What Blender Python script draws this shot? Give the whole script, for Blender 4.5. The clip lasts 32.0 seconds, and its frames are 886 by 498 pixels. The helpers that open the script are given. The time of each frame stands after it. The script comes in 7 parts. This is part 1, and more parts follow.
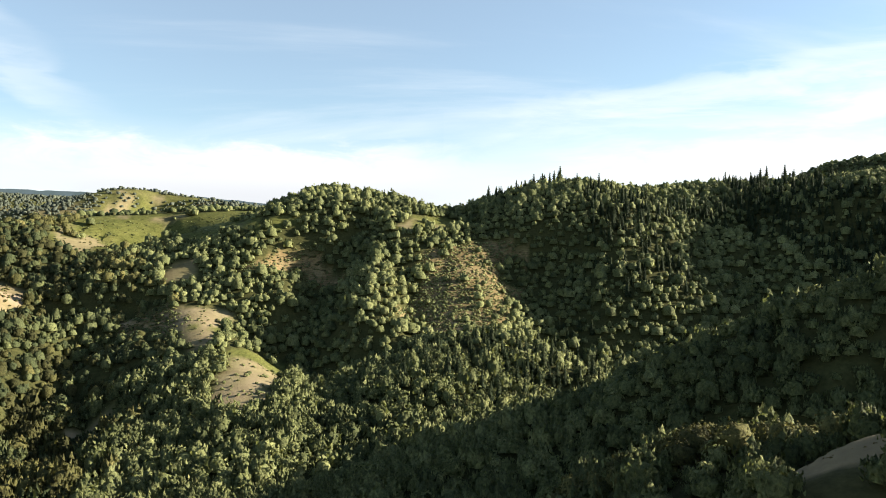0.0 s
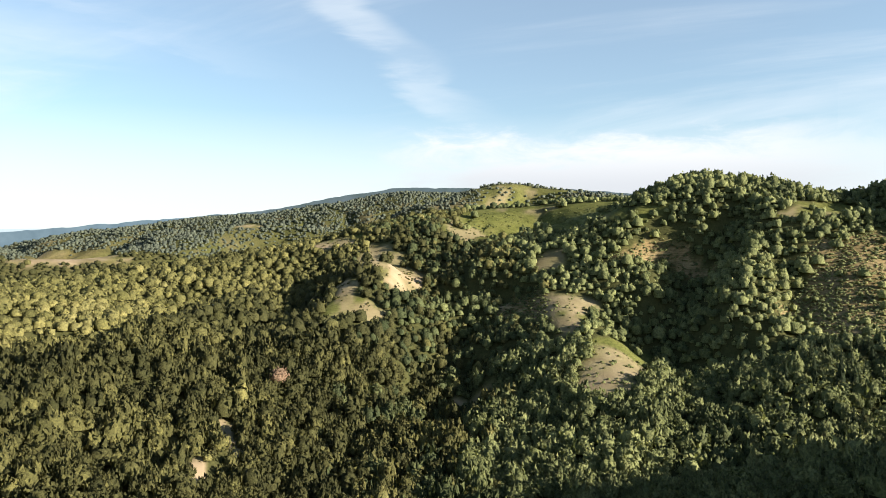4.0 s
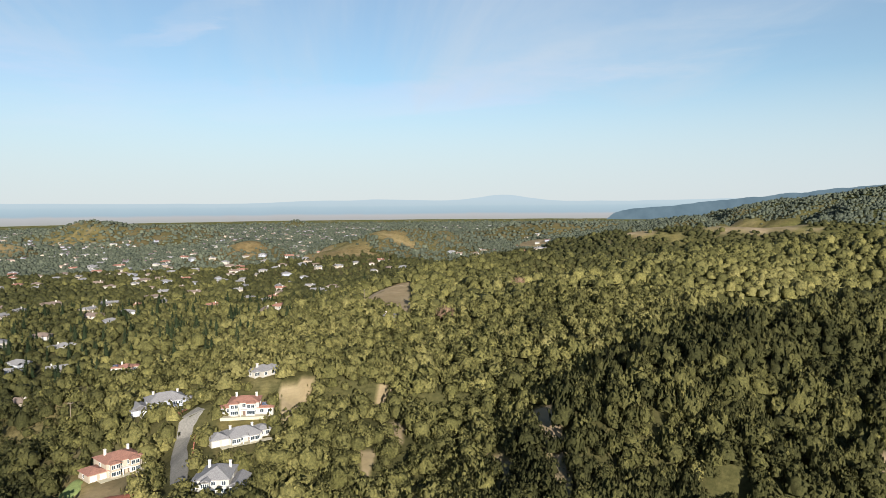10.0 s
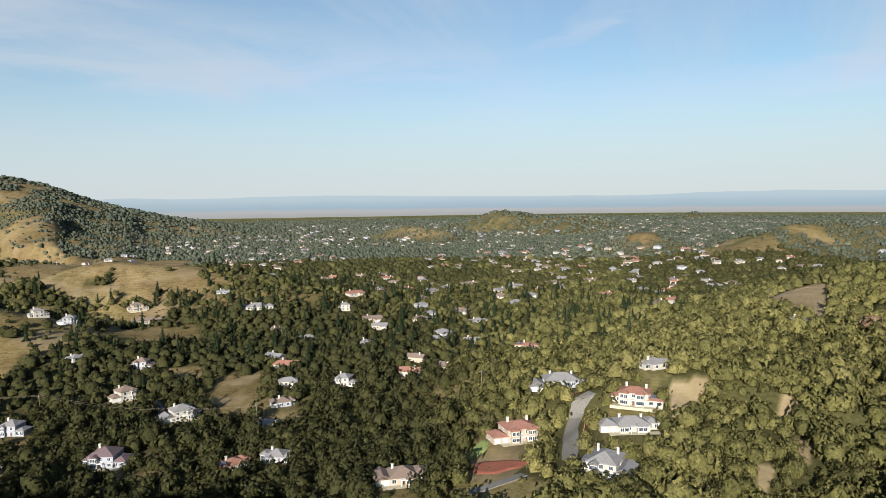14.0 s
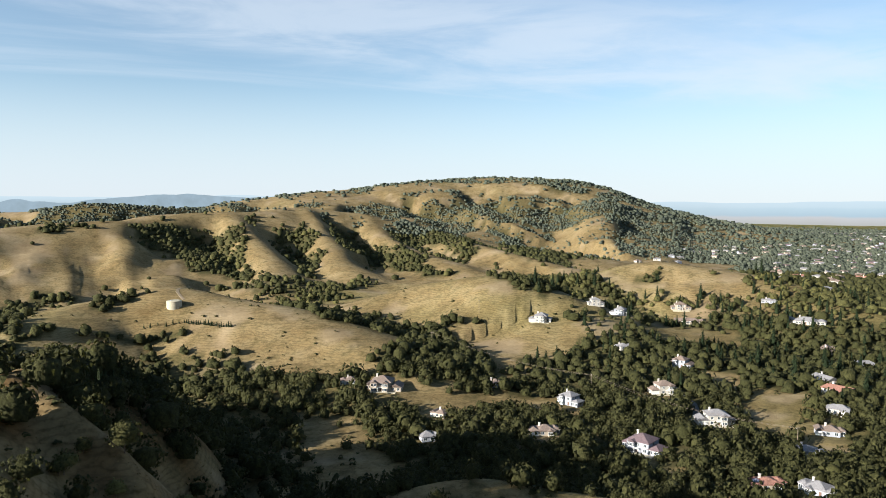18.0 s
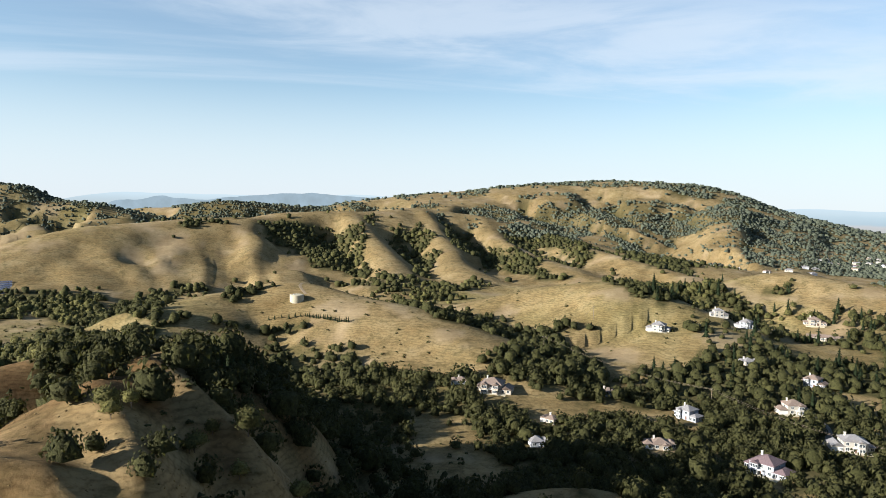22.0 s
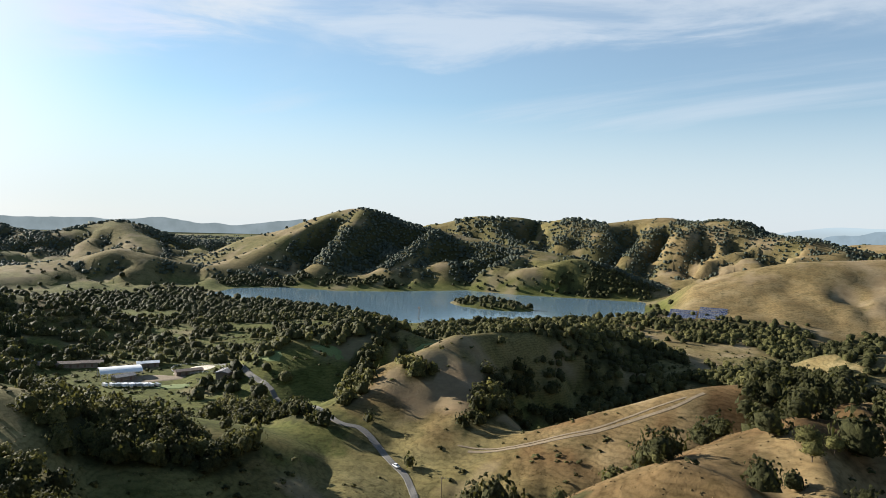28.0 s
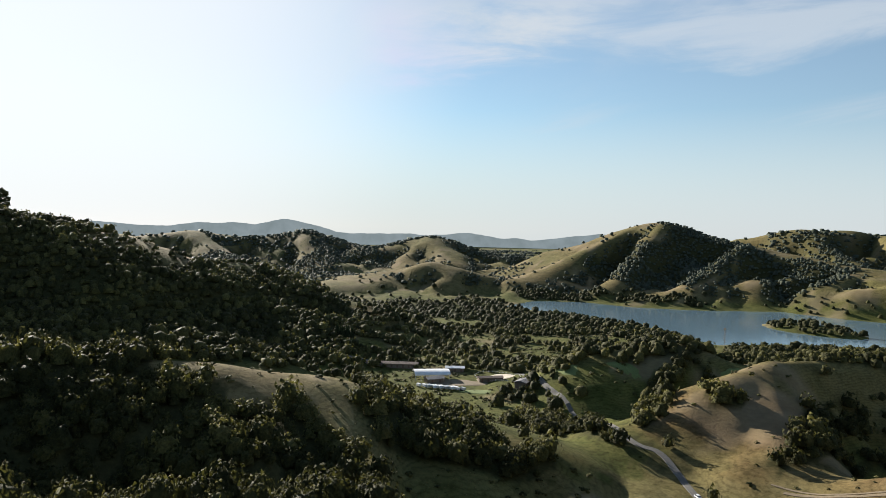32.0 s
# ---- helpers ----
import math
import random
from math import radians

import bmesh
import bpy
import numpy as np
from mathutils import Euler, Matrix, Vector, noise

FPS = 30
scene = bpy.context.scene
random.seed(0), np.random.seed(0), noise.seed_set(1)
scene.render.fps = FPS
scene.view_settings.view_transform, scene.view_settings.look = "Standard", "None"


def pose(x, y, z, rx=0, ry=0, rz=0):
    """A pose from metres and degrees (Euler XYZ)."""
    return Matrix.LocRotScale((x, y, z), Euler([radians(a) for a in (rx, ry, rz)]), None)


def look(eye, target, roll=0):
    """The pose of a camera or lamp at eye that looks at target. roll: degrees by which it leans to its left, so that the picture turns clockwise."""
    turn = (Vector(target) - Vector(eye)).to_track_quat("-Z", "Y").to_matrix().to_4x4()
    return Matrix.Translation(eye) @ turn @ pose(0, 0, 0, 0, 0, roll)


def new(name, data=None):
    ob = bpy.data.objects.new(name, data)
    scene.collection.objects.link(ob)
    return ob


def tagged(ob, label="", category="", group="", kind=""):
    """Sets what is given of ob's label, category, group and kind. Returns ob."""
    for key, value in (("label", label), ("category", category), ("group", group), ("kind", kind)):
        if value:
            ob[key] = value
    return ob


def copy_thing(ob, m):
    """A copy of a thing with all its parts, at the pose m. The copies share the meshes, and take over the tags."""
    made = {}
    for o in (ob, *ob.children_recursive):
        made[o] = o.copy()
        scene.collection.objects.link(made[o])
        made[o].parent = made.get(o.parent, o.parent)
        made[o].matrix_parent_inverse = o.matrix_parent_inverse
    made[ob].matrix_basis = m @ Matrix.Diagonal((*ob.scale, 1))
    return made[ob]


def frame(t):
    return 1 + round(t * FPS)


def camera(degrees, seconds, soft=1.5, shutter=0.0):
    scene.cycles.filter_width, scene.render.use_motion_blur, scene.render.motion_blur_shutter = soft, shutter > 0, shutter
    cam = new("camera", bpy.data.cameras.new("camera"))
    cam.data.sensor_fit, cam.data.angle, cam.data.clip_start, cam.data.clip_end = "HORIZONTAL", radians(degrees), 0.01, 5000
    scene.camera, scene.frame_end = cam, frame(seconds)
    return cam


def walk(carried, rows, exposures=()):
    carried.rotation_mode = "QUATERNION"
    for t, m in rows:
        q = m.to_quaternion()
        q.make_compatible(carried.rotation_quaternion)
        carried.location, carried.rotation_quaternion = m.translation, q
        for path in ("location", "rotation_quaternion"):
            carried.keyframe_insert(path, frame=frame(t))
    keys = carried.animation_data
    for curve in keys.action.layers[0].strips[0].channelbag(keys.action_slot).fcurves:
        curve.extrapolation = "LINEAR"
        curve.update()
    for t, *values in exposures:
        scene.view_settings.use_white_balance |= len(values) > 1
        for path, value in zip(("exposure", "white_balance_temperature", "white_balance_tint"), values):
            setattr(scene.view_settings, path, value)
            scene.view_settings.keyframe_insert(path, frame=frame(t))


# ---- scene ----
# The drone hovers over one spot and turns; EYE is its height over the far bay's level.
EYE = 200.0
cam = camera(64.79, 32.0, soft=0.38)
ROWS = [
    (0.0, -0.00, -0.51, -0.28), (0.5, 2.14, -0.58, -0.19), (1.0, 4.02, -0.59, -0.05), (1.5, 6.41, -0.62, 0.05),
    (2.0, 9.36, -0.68, 0.05), (2.5, 13.48, -0.70, -0.04), (4.5, 34.97, -1.65, 0.06), (5.0, 40.82, -1.83, 0.17),
    (5.5, 47.81, -2.08, 0.19), (6.0, 53.15, -2.34, 0.23), (6.5, 57.62, -2.58, 0.32), (7.0, 64.64, -2.83, 0.39),
    (7.5, 67.66, -3.07, 0.40), (8.0, 68.49, -3.27, 0.45), (8.5, 71.27, -3.47, 0.52), (9.0, 73.64, -3.59, 0.54),
    (9.5, 77.02, -3.69, 0.44), (10.0, 81.92, -3.76, 0.43), (10.5, 87.15, -3.84, 0.45), (11.0, 92.56, -3.92, 0.56),
    (11.5, 97.38, -4.00, 0.60), (12.0, 98.99, -4.07, 0.51), (12.5, 99.86, -4.15, 0.47), (13.0, 100.79, -4.21, 0.42),
    (13.5, 105.59, -4.25, 0.47), (14.0, 113.55, -4.16, 0.65), (14.5, 121.27, -4.10, 0.65), (15.0, 128.00, -3.99, 0.83),
    (15.5, 134.28, -3.89, 0.84), (17.5, 155.56, -3.74, -0.06), (18.0, 156.41, -3.71, -0.25), (18.5, 156.90, -3.69, -0.45),
    (19.0, 157.27, -3.70, -0.66), (19.5, 157.51, -3.72, -0.81), (20.0, 157.78, -3.73, -0.97), (20.5, 158.02, -3.69, -1.11),
    (21.0, 159.96, -3.69, -1.20), (21.5, 162.50, -3.66, -1.26), (22.0, 165.84, -3.66, -1.27), (22.5, 170.08, -3.66, -1.29),
    (23.0, 175.35, -3.70, -1.21), (23.5, 181.05, -3.74, -1.11), (24.0, 187.05, -3.60, -1.08), (24.5, 192.44, -3.38, -1.16),
    (25.0, 197.10, -3.17, -1.28), (25.5, 201.34, -3.01, -1.42), (26.0, 205.16, -2.83, -1.49), (26.5, 208.57, -2.65, -1.47),
    (28.5, 221.87, -2.14, -1.79), (29.0, 222.29, -1.99, -1.69), (29.5, 223.86, -1.92, -1.60), (30.0, 226.75, -1.85, -1.54),
    (30.5, 230.34, -1.79, -1.43), (31.0, 234.69, -1.78, -1.41), (31.5, 239.21, -1.73, -1.39), (32.0, 243.97, -1.70, -1.32),
]
EXPOSURES = [(0.0, 1.95, 6500, 10), (2.5, 1.88, 6450, 10), (4.5, 1.76, 6350, 10), (6.0, 1.54, 6250, 10), (9.0, 1.3, 6100, 10), (13.0, 1.14, 6100, 10),
             (15.5, 1.2, 6050, 10), (17.5, 1.52, 6000, 10), (20.5, 1.58, 6000, 10), (26.5, 1.52, 6050, 10), (28.5, 1.38, 6100, 10), (32.0, 1.24, 6200, 10)]
walk(cam, [(t, pose(0, 0, EYE, 90 + pitch, lean, yaw)) for t, yaw, pitch, lean in ROWS], EXPOSURES)

# ---- light ----
SUN_BEARING, SUN_UP = 278.0, 18.5     # degrees, counter-clockwise from +y, and above the horizon


def bearing(deg, r=1.0):
    return -math.sin(radians(deg)) * r, math.cos(radians(deg)) * r


world = bpy.data.worlds.new("sky")
scene.world = world
world.use_nodes = True
wn, wl = world.node_tree.nodes, world.node_tree.links
wn.clear()
sky = wn.new("ShaderNodeTexSky")
sky.sky_type, sky.sun_disc = "NISHITA", False
sky.sun_elevation, sky.sun_rotation = radians(SUN_UP), radians(360 - SUN_BEARING)
sky.altitude, sky.air_density, sky.dust_density, sky.ozone_density = 200, 1.0, 0.2, 1.8
SKY_GAIN = 0.05


def sky_math(op, a, b=None, c=None, clamp=False):
    n = wn.new("ShaderNodeMath")
    n.operation, n.use_clamp = op, clamp
    for socket, value in zip(n.inputs, (a, b, c)):
        if value is None:
            continue
        if isinstance(value, (int, float)):
            socket.default_value = value
        else:
            wl.new(value, socket)
    return n.outputs[0]


def sky_band(value, lo0, lo1, hi0, hi1):
    """1 between lo1 and hi0, easing to 0 at lo0 and hi1."""
    out = []
    for a, b in ((lo0, lo1), (hi1, hi0)):
        n = wn.new("ShaderNodeMapRange")
        n.interpolation_type = "SMOOTHSTEP"
        wl.new(value, n.inputs["Value"])
        n.inputs["From Min"].default_value, n.inputs["From Max"].default_value = a, b
        out.append(n.outputs[0])
    return sky_math("MULTIPLY", *out)


def sky_noise(vector, scale, detail, rough=0.55, distort=0.0):
    n = wn.new("ShaderNodeTexNoise")
    n.inputs["Scale"].default_value, n.inputs["Detail"].default_value = scale, detail
    n.inputs["Roughness"].default_value, n.inputs["Distortion"].default_value = rough, distort
    wl.new(vector, n.inputs["Vector"])
    return n.outputs["Fac"]


def sky_vector(x, y, z):
    n = wn.new("ShaderNodeCombineXYZ")
    for socket, value in zip(n.inputs, (x, y, z)):
        if isinstance(value, (int, float)):
            socket.default_value = value
        else:
            wl.new(value, socket)
    return n.outputs[0]


# Bearing (radians, counter-clockwise from +y, 0 to 2 pi) and height (radians) of a point of the sky.
heaven = wn.new("ShaderNodeTexCoord").outputs["Generated"]
split = wn.new("ShaderNodeSeparateXYZ")
wl.new(heaven, split.inputs[0])
up = sky_math("ARCSINE", split.outputs["Z"])
turned = sky_math("ARCTAN2", sky_math("MULTIPLY", split.outputs["X"], -1.0), split.outputs["Y"])
turned = sky_math("MODULO", sky_math("ADD", turned, 4 * math.pi), 2 * math.pi)
lift = sky_math("ADD", sky_math("MAXIMUM", split.outputs["Z"], 0.0), 0.12)
flat = sky_vector(sky_math("DIVIDE", split.outputs["X"], lift), sky_math("DIVIDE", split.outputs["Y"], lift), 0.0)
combed = wn.new("ShaderNodeMapping")
combed.inputs["Rotation"].default_value, combed.inputs["Scale"].default_value = (0, 0, radians(24)), (0.28, 1.1, 1)
wl.new(flat, combed.inputs["Vector"])
# thin high streaks
veil = sky_noise(combed.outputs[0], 0.75, 7, 0.6, 0.6)
veil = sky_band(veil, 0.44, 0.72, 2, 3)
veil = sky_math("MULTIPLY", veil, sky_band(up, 0.03, 0.16, 2, 3))
# the white haze over the horizon
mist = sky_band(up, -2, -1, 0.01, 0.24)
# the long streak over the hills and the bright sheet towards the sun
fray = sky_noise(sky_vector(sky_math("MULTIPLY", split.outputs["X"], 3.0), sky_math("MULTIPLY", split.outputs["Y"], 3.0), sky_math("MULTIPLY", up, 16.0)), 1.2, 6, 0.6, 0.4)
fray2 = sky_math("MULTIPLY_ADD", fray, 0.12, -0.06)
bent = sky_math("ADD", up, fray2)
swung = sky_math("MODULO", sky_math("ADD", turned, math.pi), 2 * math.pi)


def low_cloud(from_deg, to_deg, foot, top, edge=8.0):
    """A ragged bank of cloud between two bearings, in degrees, from foot to top above the horizon."""
    a, b = (from_deg + 180) % 360, (to_deg + 180) % 360
    side = sky_band(swung, radians(a - edge), radians(a + edge), radians(b - edge), radians(b + edge))
    return sky_math("MULTIPLY", side, sky_band(bent, radians(foot - 1), radians(foot), radians(top - 1.2), radians(top + 1.4)))


def long_streak(a0, e0, a1, e1, half):
    """A streak from one bearing and height to another."""
    along = sky_math("MULTIPLY_ADD", turned, radians(e1 - e0) / radians(a1 - a0), radians(e0) - radians(a0) * (e1 - e0) / (a1 - a0))
    off = sky_math("ABSOLUTE", sky_math("SUBTRACT", bent, along))
    ends = sky_band(turned, radians(min(a0, a1) - 14), radians(min(a0, a1) + 4), radians(max(a0, a1) - 4), radians(max(a0, a1) + 14))
    return sky_math("MULTIPLY", ends, sky_band(off, -2, -1, radians(half * 0.3), radians(half)))


STREAKS = [
    (long_streak(95, 15.8, 100.5, 13.6, 1.3), 0.5), (long_streak(52, 14.5, 62, 16.5, 1.2), 0.2),
    (low_cloud(324, 334, 6.0, 11.5, 5.0), 0.9), (low_cloud(334, 350, 6.0, 8.5, 6.0), 0.6),
    (low_cloud(318, 352, 2.0, 9.5), 0.95), (long_streak(320, 13.5, 350, 10.0, 2.2), 0.7),
    (long_streak(110, 8.5, 185, 17, 5.0), 0.5), (long_streak(185, 17.0, 236, 15.5, 3.5), 0.6),
    (long_streak(232, 16.5, 290, 12.5, 4.0), 0.9), (long_streak(253, 6.6, 272, 11.0, 0.9), 0.9),
    (long_streak(62, 12.5, 86, 8.5, 2.4), 0.4), (long_streak(84, 8.5, 108, 8.0, 2.2), 0.25), (long_streak(39, 19, 33, 14, 3.0), 0.42),
]
clear_top = sky_band(up, -2, -1, 0.42, 0.75)
thin = sky_math("MAXIMUM", sky_math("MULTIPLY", sky_math("MULTIPLY_ADD", veil, 0.4, 0.2), clear_top), sky_math("MULTIPLY", mist, 0.84))
thick = 0.0
for streak, weight in STREAKS:
    thick = sky_math("MAXIMUM", thick, sky_math("MULTIPLY", streak, weight))


thick = sky_math("MULTIPLY", thick, sky_math("MULTIPLY_ADD", sky_band(fray, 0.34, 0.62, 2, 3), 0.75, 0.25))


def sky_mix(fac, a, b, blend="MIX"):
    n = wn.new("ShaderNodeMix")
    n.data_type, n.blend_type = "RGBA", blend
    for socket, value in ((n.inputs["Factor"], fac), (n.inputs["A"], a), (n.inputs["B"], b)):
        if isinstance(value, (int, float)):
            socket.default_value = value
        elif isinstance(value, tuple):
            socket.default_value = (*value, 1)
        else:
            wl.new(value, socket)
    return n.outputs["Result"]


sky_color = sky_mix(1.0, sky.outputs[0], (0.9, 1.02, 1.02), "MULTIPLY")
sky_color = sky_mix(sky_math("MINIMUM", thin, 0.9), sky_color, (5.65, 5.98, 6.25))
# the white glow of the air round the sun
toward = wn.new("ShaderNodeVectorMath")
toward.operation = "DOT_PRODUCT"
wl.new(heaven, toward.inputs[0])
toward.inputs[1].default_value = (*bearing(SUN_BEARING, math.cos(radians(SUN_UP))), math.sin(radians(SUN_UP)))
sky_color = sky_mix(sky_math("MULTIPLY", sky_band(toward.outputs["Value"], 0.8, 0.99, 2, 3), 0.8), sky_color, (8.3, 8.3, 8.2))
sky_color = sky_mix(sky_math("MINIMUM", thick, 0.95), sky_color, (5.95, 6.2, 6.35), "LIGHTEN")
# the fog bank that lies on the wooded mountain, grey below
puff = sky_noise(sky_vector(sky_math("MULTIPLY", split.outputs["X"], 7.0), sky_math("MULTIPLY", split.outputs["Y"], 7.0), sky_math("MULTIPLY", up, 22.0)), 1.6, 7, 0.62, 0.5)
rim = sky_math("MULTIPLY_ADD", puff, radians(7.0), radians(-3.5))
side = sky_band(sky_math("ADD", swung, sky_math("MULTIPLY", rim, 2.0)), radians(170), radians(188), radians(204), radians(217))
fog = sky_math("MULTIPLY", side, sky_band(sky_math("ADD", up, rim), radians(-2), radians(1.5), radians(5.2), radians(8.4)))
fog_color = sky_mix(sky_band(up, radians(3.2), radians(7.0), 2, 3), (4.6, 4.75, 4.95), (6.0, 6.05, 6.1))
sky_color = sky_mix(sky_math("MULTIPLY", fog, 0.98), sky_color, fog_color)
back = wn.new("ShaderNodeBackground")
back.inputs["Strength"].default_value = SKY_GAIN
wo = wn.new("ShaderNodeOutputWorld")
wl.new(sky_color, back.inputs["Color"])
wl.new(back.outputs[0], wo.inputs["Surface"])
sun = new("sun", bpy.data.lights.new("sun", "SUN"))
sun.data.energy, sun.data.angle, sun.data.color = 5.0, radians(0.6), (1.0, 0.92, 0.79)
sx, sy = bearing(SUN_BEARING, math.cos(radians(SUN_UP)))
sun.matrix_world = look((0, 0, 0), (-sx, -sy, -math.sin(radians(SUN_UP))))


# ---- materials ----
def material(name, rough=0.8, metal=0.0):
    """A node material and its nodes: a Principled surface to be fed."""
    m = bpy.data.materials.new(name)
    m.use_nodes = True
    b = m.node_tree.nodes["Principled BSDF"]
    b.inputs["Roughness"].default_value, b.inputs["Metallic"].default_value = rough, metal
    b.inputs["Specular IOR Level"].default_value = 0.25
    return m, m.node_tree.nodes, m.node_tree.links, b


def place(nodes, links, scale=1.0):
    geo = nodes.new("ShaderNodeNewGeometry")
    mp = nodes.new("ShaderNodeMapping")
    mp.inputs["Scale"].default_value = (scale, scale, scale)
    links.new(geo.outputs["Position"], mp.inputs["Vector"])
    return mp.outputs[0]


def noise_tex(nodes, links, size, detail=4, rough=0.55, vector=None):
    n = nodes.new("ShaderNodeTexNoise")
    n.inputs["Scale"].default_value, n.inputs["Detail"].default_value, n.inputs["Roughness"].default_value = 1.0 / size, detail, rough
    links.new(vector if vector else place(nodes, links), n.inputs["Vector"])
    return n.outputs["Fac"]


def ramp(nodes, links, fac, stops):
    r = nodes.new("ShaderNodeValToRGB")
    while len(r.color_ramp.elements) < len(stops):
        r.color_ramp.elements.new(0.5)
    for e, (pos, col) in zip(r.color_ramp.elements, stops):
        e.position, e.color = pos, (*col, 1) if len(col) == 3 else col
    links.new(fac, r.inputs["Fac"])
    return r.outputs["Color"]


def mix(nodes, links, fac, a, b, blend="MIX"):
    n = nodes.new("ShaderNodeMix")
    n.data_type, n.blend_type = "RGBA", blend
    for socket, value in ((n.inputs["Factor"], fac), (n.inputs["A"], a), (n.inputs["B"], b)):
        if isinstance(value, (int, float)):
            socket.default_value = value
        elif isinstance(value, tuple):
            socket.default_value = (*value, 1)
        else:
            links.new(value, socket)
    return n.outputs["Result"]


def attribute(nodes, name):
    n = nodes.new("ShaderNodeAttribute")
    n.attribute_name = name
    return n.outputs["Fac"]


def bump(nodes, links, b, fac, strength, distance):
    n = nodes.new("ShaderNodeBump")
    n.inputs["Strength"].default_value, n.inputs["Distance"].default_value = strength, distance
    links.new(fac, n.inputs["Height"])
    links.new(n.outputs[0], b.inputs["Normal"])


def ground_material():
    m, n, l, b = material("grassland", 0.95)
    b.inputs["Specular IOR Level"].default_value = 0.05
    fine, mid = noise_tex(n, l, 2.2, 6, 0.7), noise_tex(n, l, 24, 5, 0.6)
    broad = noise_tex(n, l, 140, 4)
    gold = ramp(n, l, mid, [(0.25, (0.148, 0.106, 0.051)), (0.5, (0.208, 0.155, 0.08)), (0.78, (0.264, 0.207, 0.119))])
    green = ramp(n, l, mid, [(0.25, (0.070, 0.080, 0.022)), (0.55, (0.112, 0.117, 0.036)), (0.8, (0.160, 0.154, 0.056))])
    earth = ramp(n, l, mid, [(0.2, (0.19, 0.135, 0.08)), (0.55, (0.27, 0.205, 0.128)), (0.85, (0.35, 0.275, 0.185))])
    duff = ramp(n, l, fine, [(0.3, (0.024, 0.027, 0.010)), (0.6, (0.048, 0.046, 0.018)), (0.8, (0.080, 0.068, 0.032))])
    rust = ramp(n, l, mid, [(0.25, (0.084, 0.050, 0.022)), (0.55, (0.132, 0.082, 0.038)), (0.8, (0.180, 0.118, 0.058))])
    c = mix(n, l, attribute(n, "green"), gold, green)
    c = mix(n, l, attribute(n, "rust"), c, rust)
    tint = ramp(n, l, broad, [(0.35, (0.82, 0.8, 0.74)), (0.65, (1.0, 1.0, 1.0))])
    c = mix(n, l, 1.0, c, tint, "MULTIPLY")
    tuft = ramp(n, l, fine, [(0.34, (0.6, 0.58, 0.5)), (0.48, (0.95, 0.95, 0.93)), (0.64, (1.16, 1.15, 1.1))])
    c = mix(n, l, 0.8, c, tuft, "MULTIPLY")
    patchy = noise_tex(n, l, 9.0, 5, 0.65)
    c = mix(n, l, 0.75, c, ramp(n, l, patchy, [(0.34, (0.55, 0.58, 0.5)), (0.47, (0.95, 0.96, 0.94)), (0.66, (1.14, 1.1, 1.04))]), "MULTIPLY")
    # cattle paths that follow the contours
    sep = n.new("ShaderNodeSeparateXYZ")
    l.new(place(n, l), sep.inputs[0])
    wob = n.new("ShaderNodeMath")
    wob.operation = "MULTIPLY_ADD"
    l.new(mid, wob.inputs[0])
    wob.inputs[1].default_value = 9.0
    l.new(sep.outputs["Z"], wob.inputs[2])
    band = n.new("ShaderNodeMath")
    band.operation = "PINGPONG"
    l.new(wob.outputs[0], band.inputs[0])
    band.inputs[1].default_value = 0.75
    c = mix(n, l, 0.6, c, ramp(n, l, band.outputs[0], [(0.0, (0.6, 0.58, 0.52)), (0.35, (1, 1, 1)), (0.75, (1.08, 1.07, 1.05))]), "MULTIPLY")
    c = mix(n, l, attribute(n, "earth"), c, earth)
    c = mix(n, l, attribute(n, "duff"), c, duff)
    l.new(c, b.inputs["Base Color"])
    bump(n, l, b, fine, 0.5, 0.6)
    return m


def leaf_material(name, dark, mid_c, light):
    """Foliage: a tone for the whole tree, and one for each spray of leaves."""
    m, n, l, b = material(name, 0.7)
    b.inputs["Specular IOR Level"].default_value = 0.04
    geo = n.new("ShaderNodeNewGeometry")
    tree = ramp(n, l, attribute(n, "tone"), [(0.0, dark), (0.5, mid_c), (1.0, light)])
    spray = ramp(n, l, geo.outputs["Random Per Island"], [(0.0, (0.76, 0.78, 0.72)), (0.6, (1, 1, 1)), (1.0, (1.22, 1.2, 1.1))])
    c = mix(n, l, 1.0, tree, spray, "MULTIPLY")
    # dark noise lows put the shade of gaps between leaf clumps into the colour
    grain = noise_tex(n, l, 1.1, 5, 0.75)
    c = mix(n, l, 1.0, c, ramp(n, l, grain, [(0.36, (0.55, 0.56, 0.54)), (0.5, (0.97, 0.97, 0.95)), (0.64, (1.36, 1.33, 1.22))]), "MULTIPLY")
    l.new(c, b.inputs["Base Color"])
    bump(n, l, b, grain, 0.9, 0.9)
    # thin leaves let some of the low sun through
    thin, both = n.new("ShaderNodeBsdfTranslucent"), n.new("ShaderNodeAddShader")
    l.new(mix(n, l, 1.0, c, ramp(n, l, grain, [(0.0, (0.42, 0.42, 0.26)), (1.0, (0.42, 0.42, 0.26))]), "MULTIPLY"), thin.inputs["Color"])
    l.new(b.outputs[0], both.inputs[0])
    l.new(thin.outputs[0], both.inputs[1])
    l.new(both.outputs[0], n["Material Output"].inputs["Surface"])
    return m


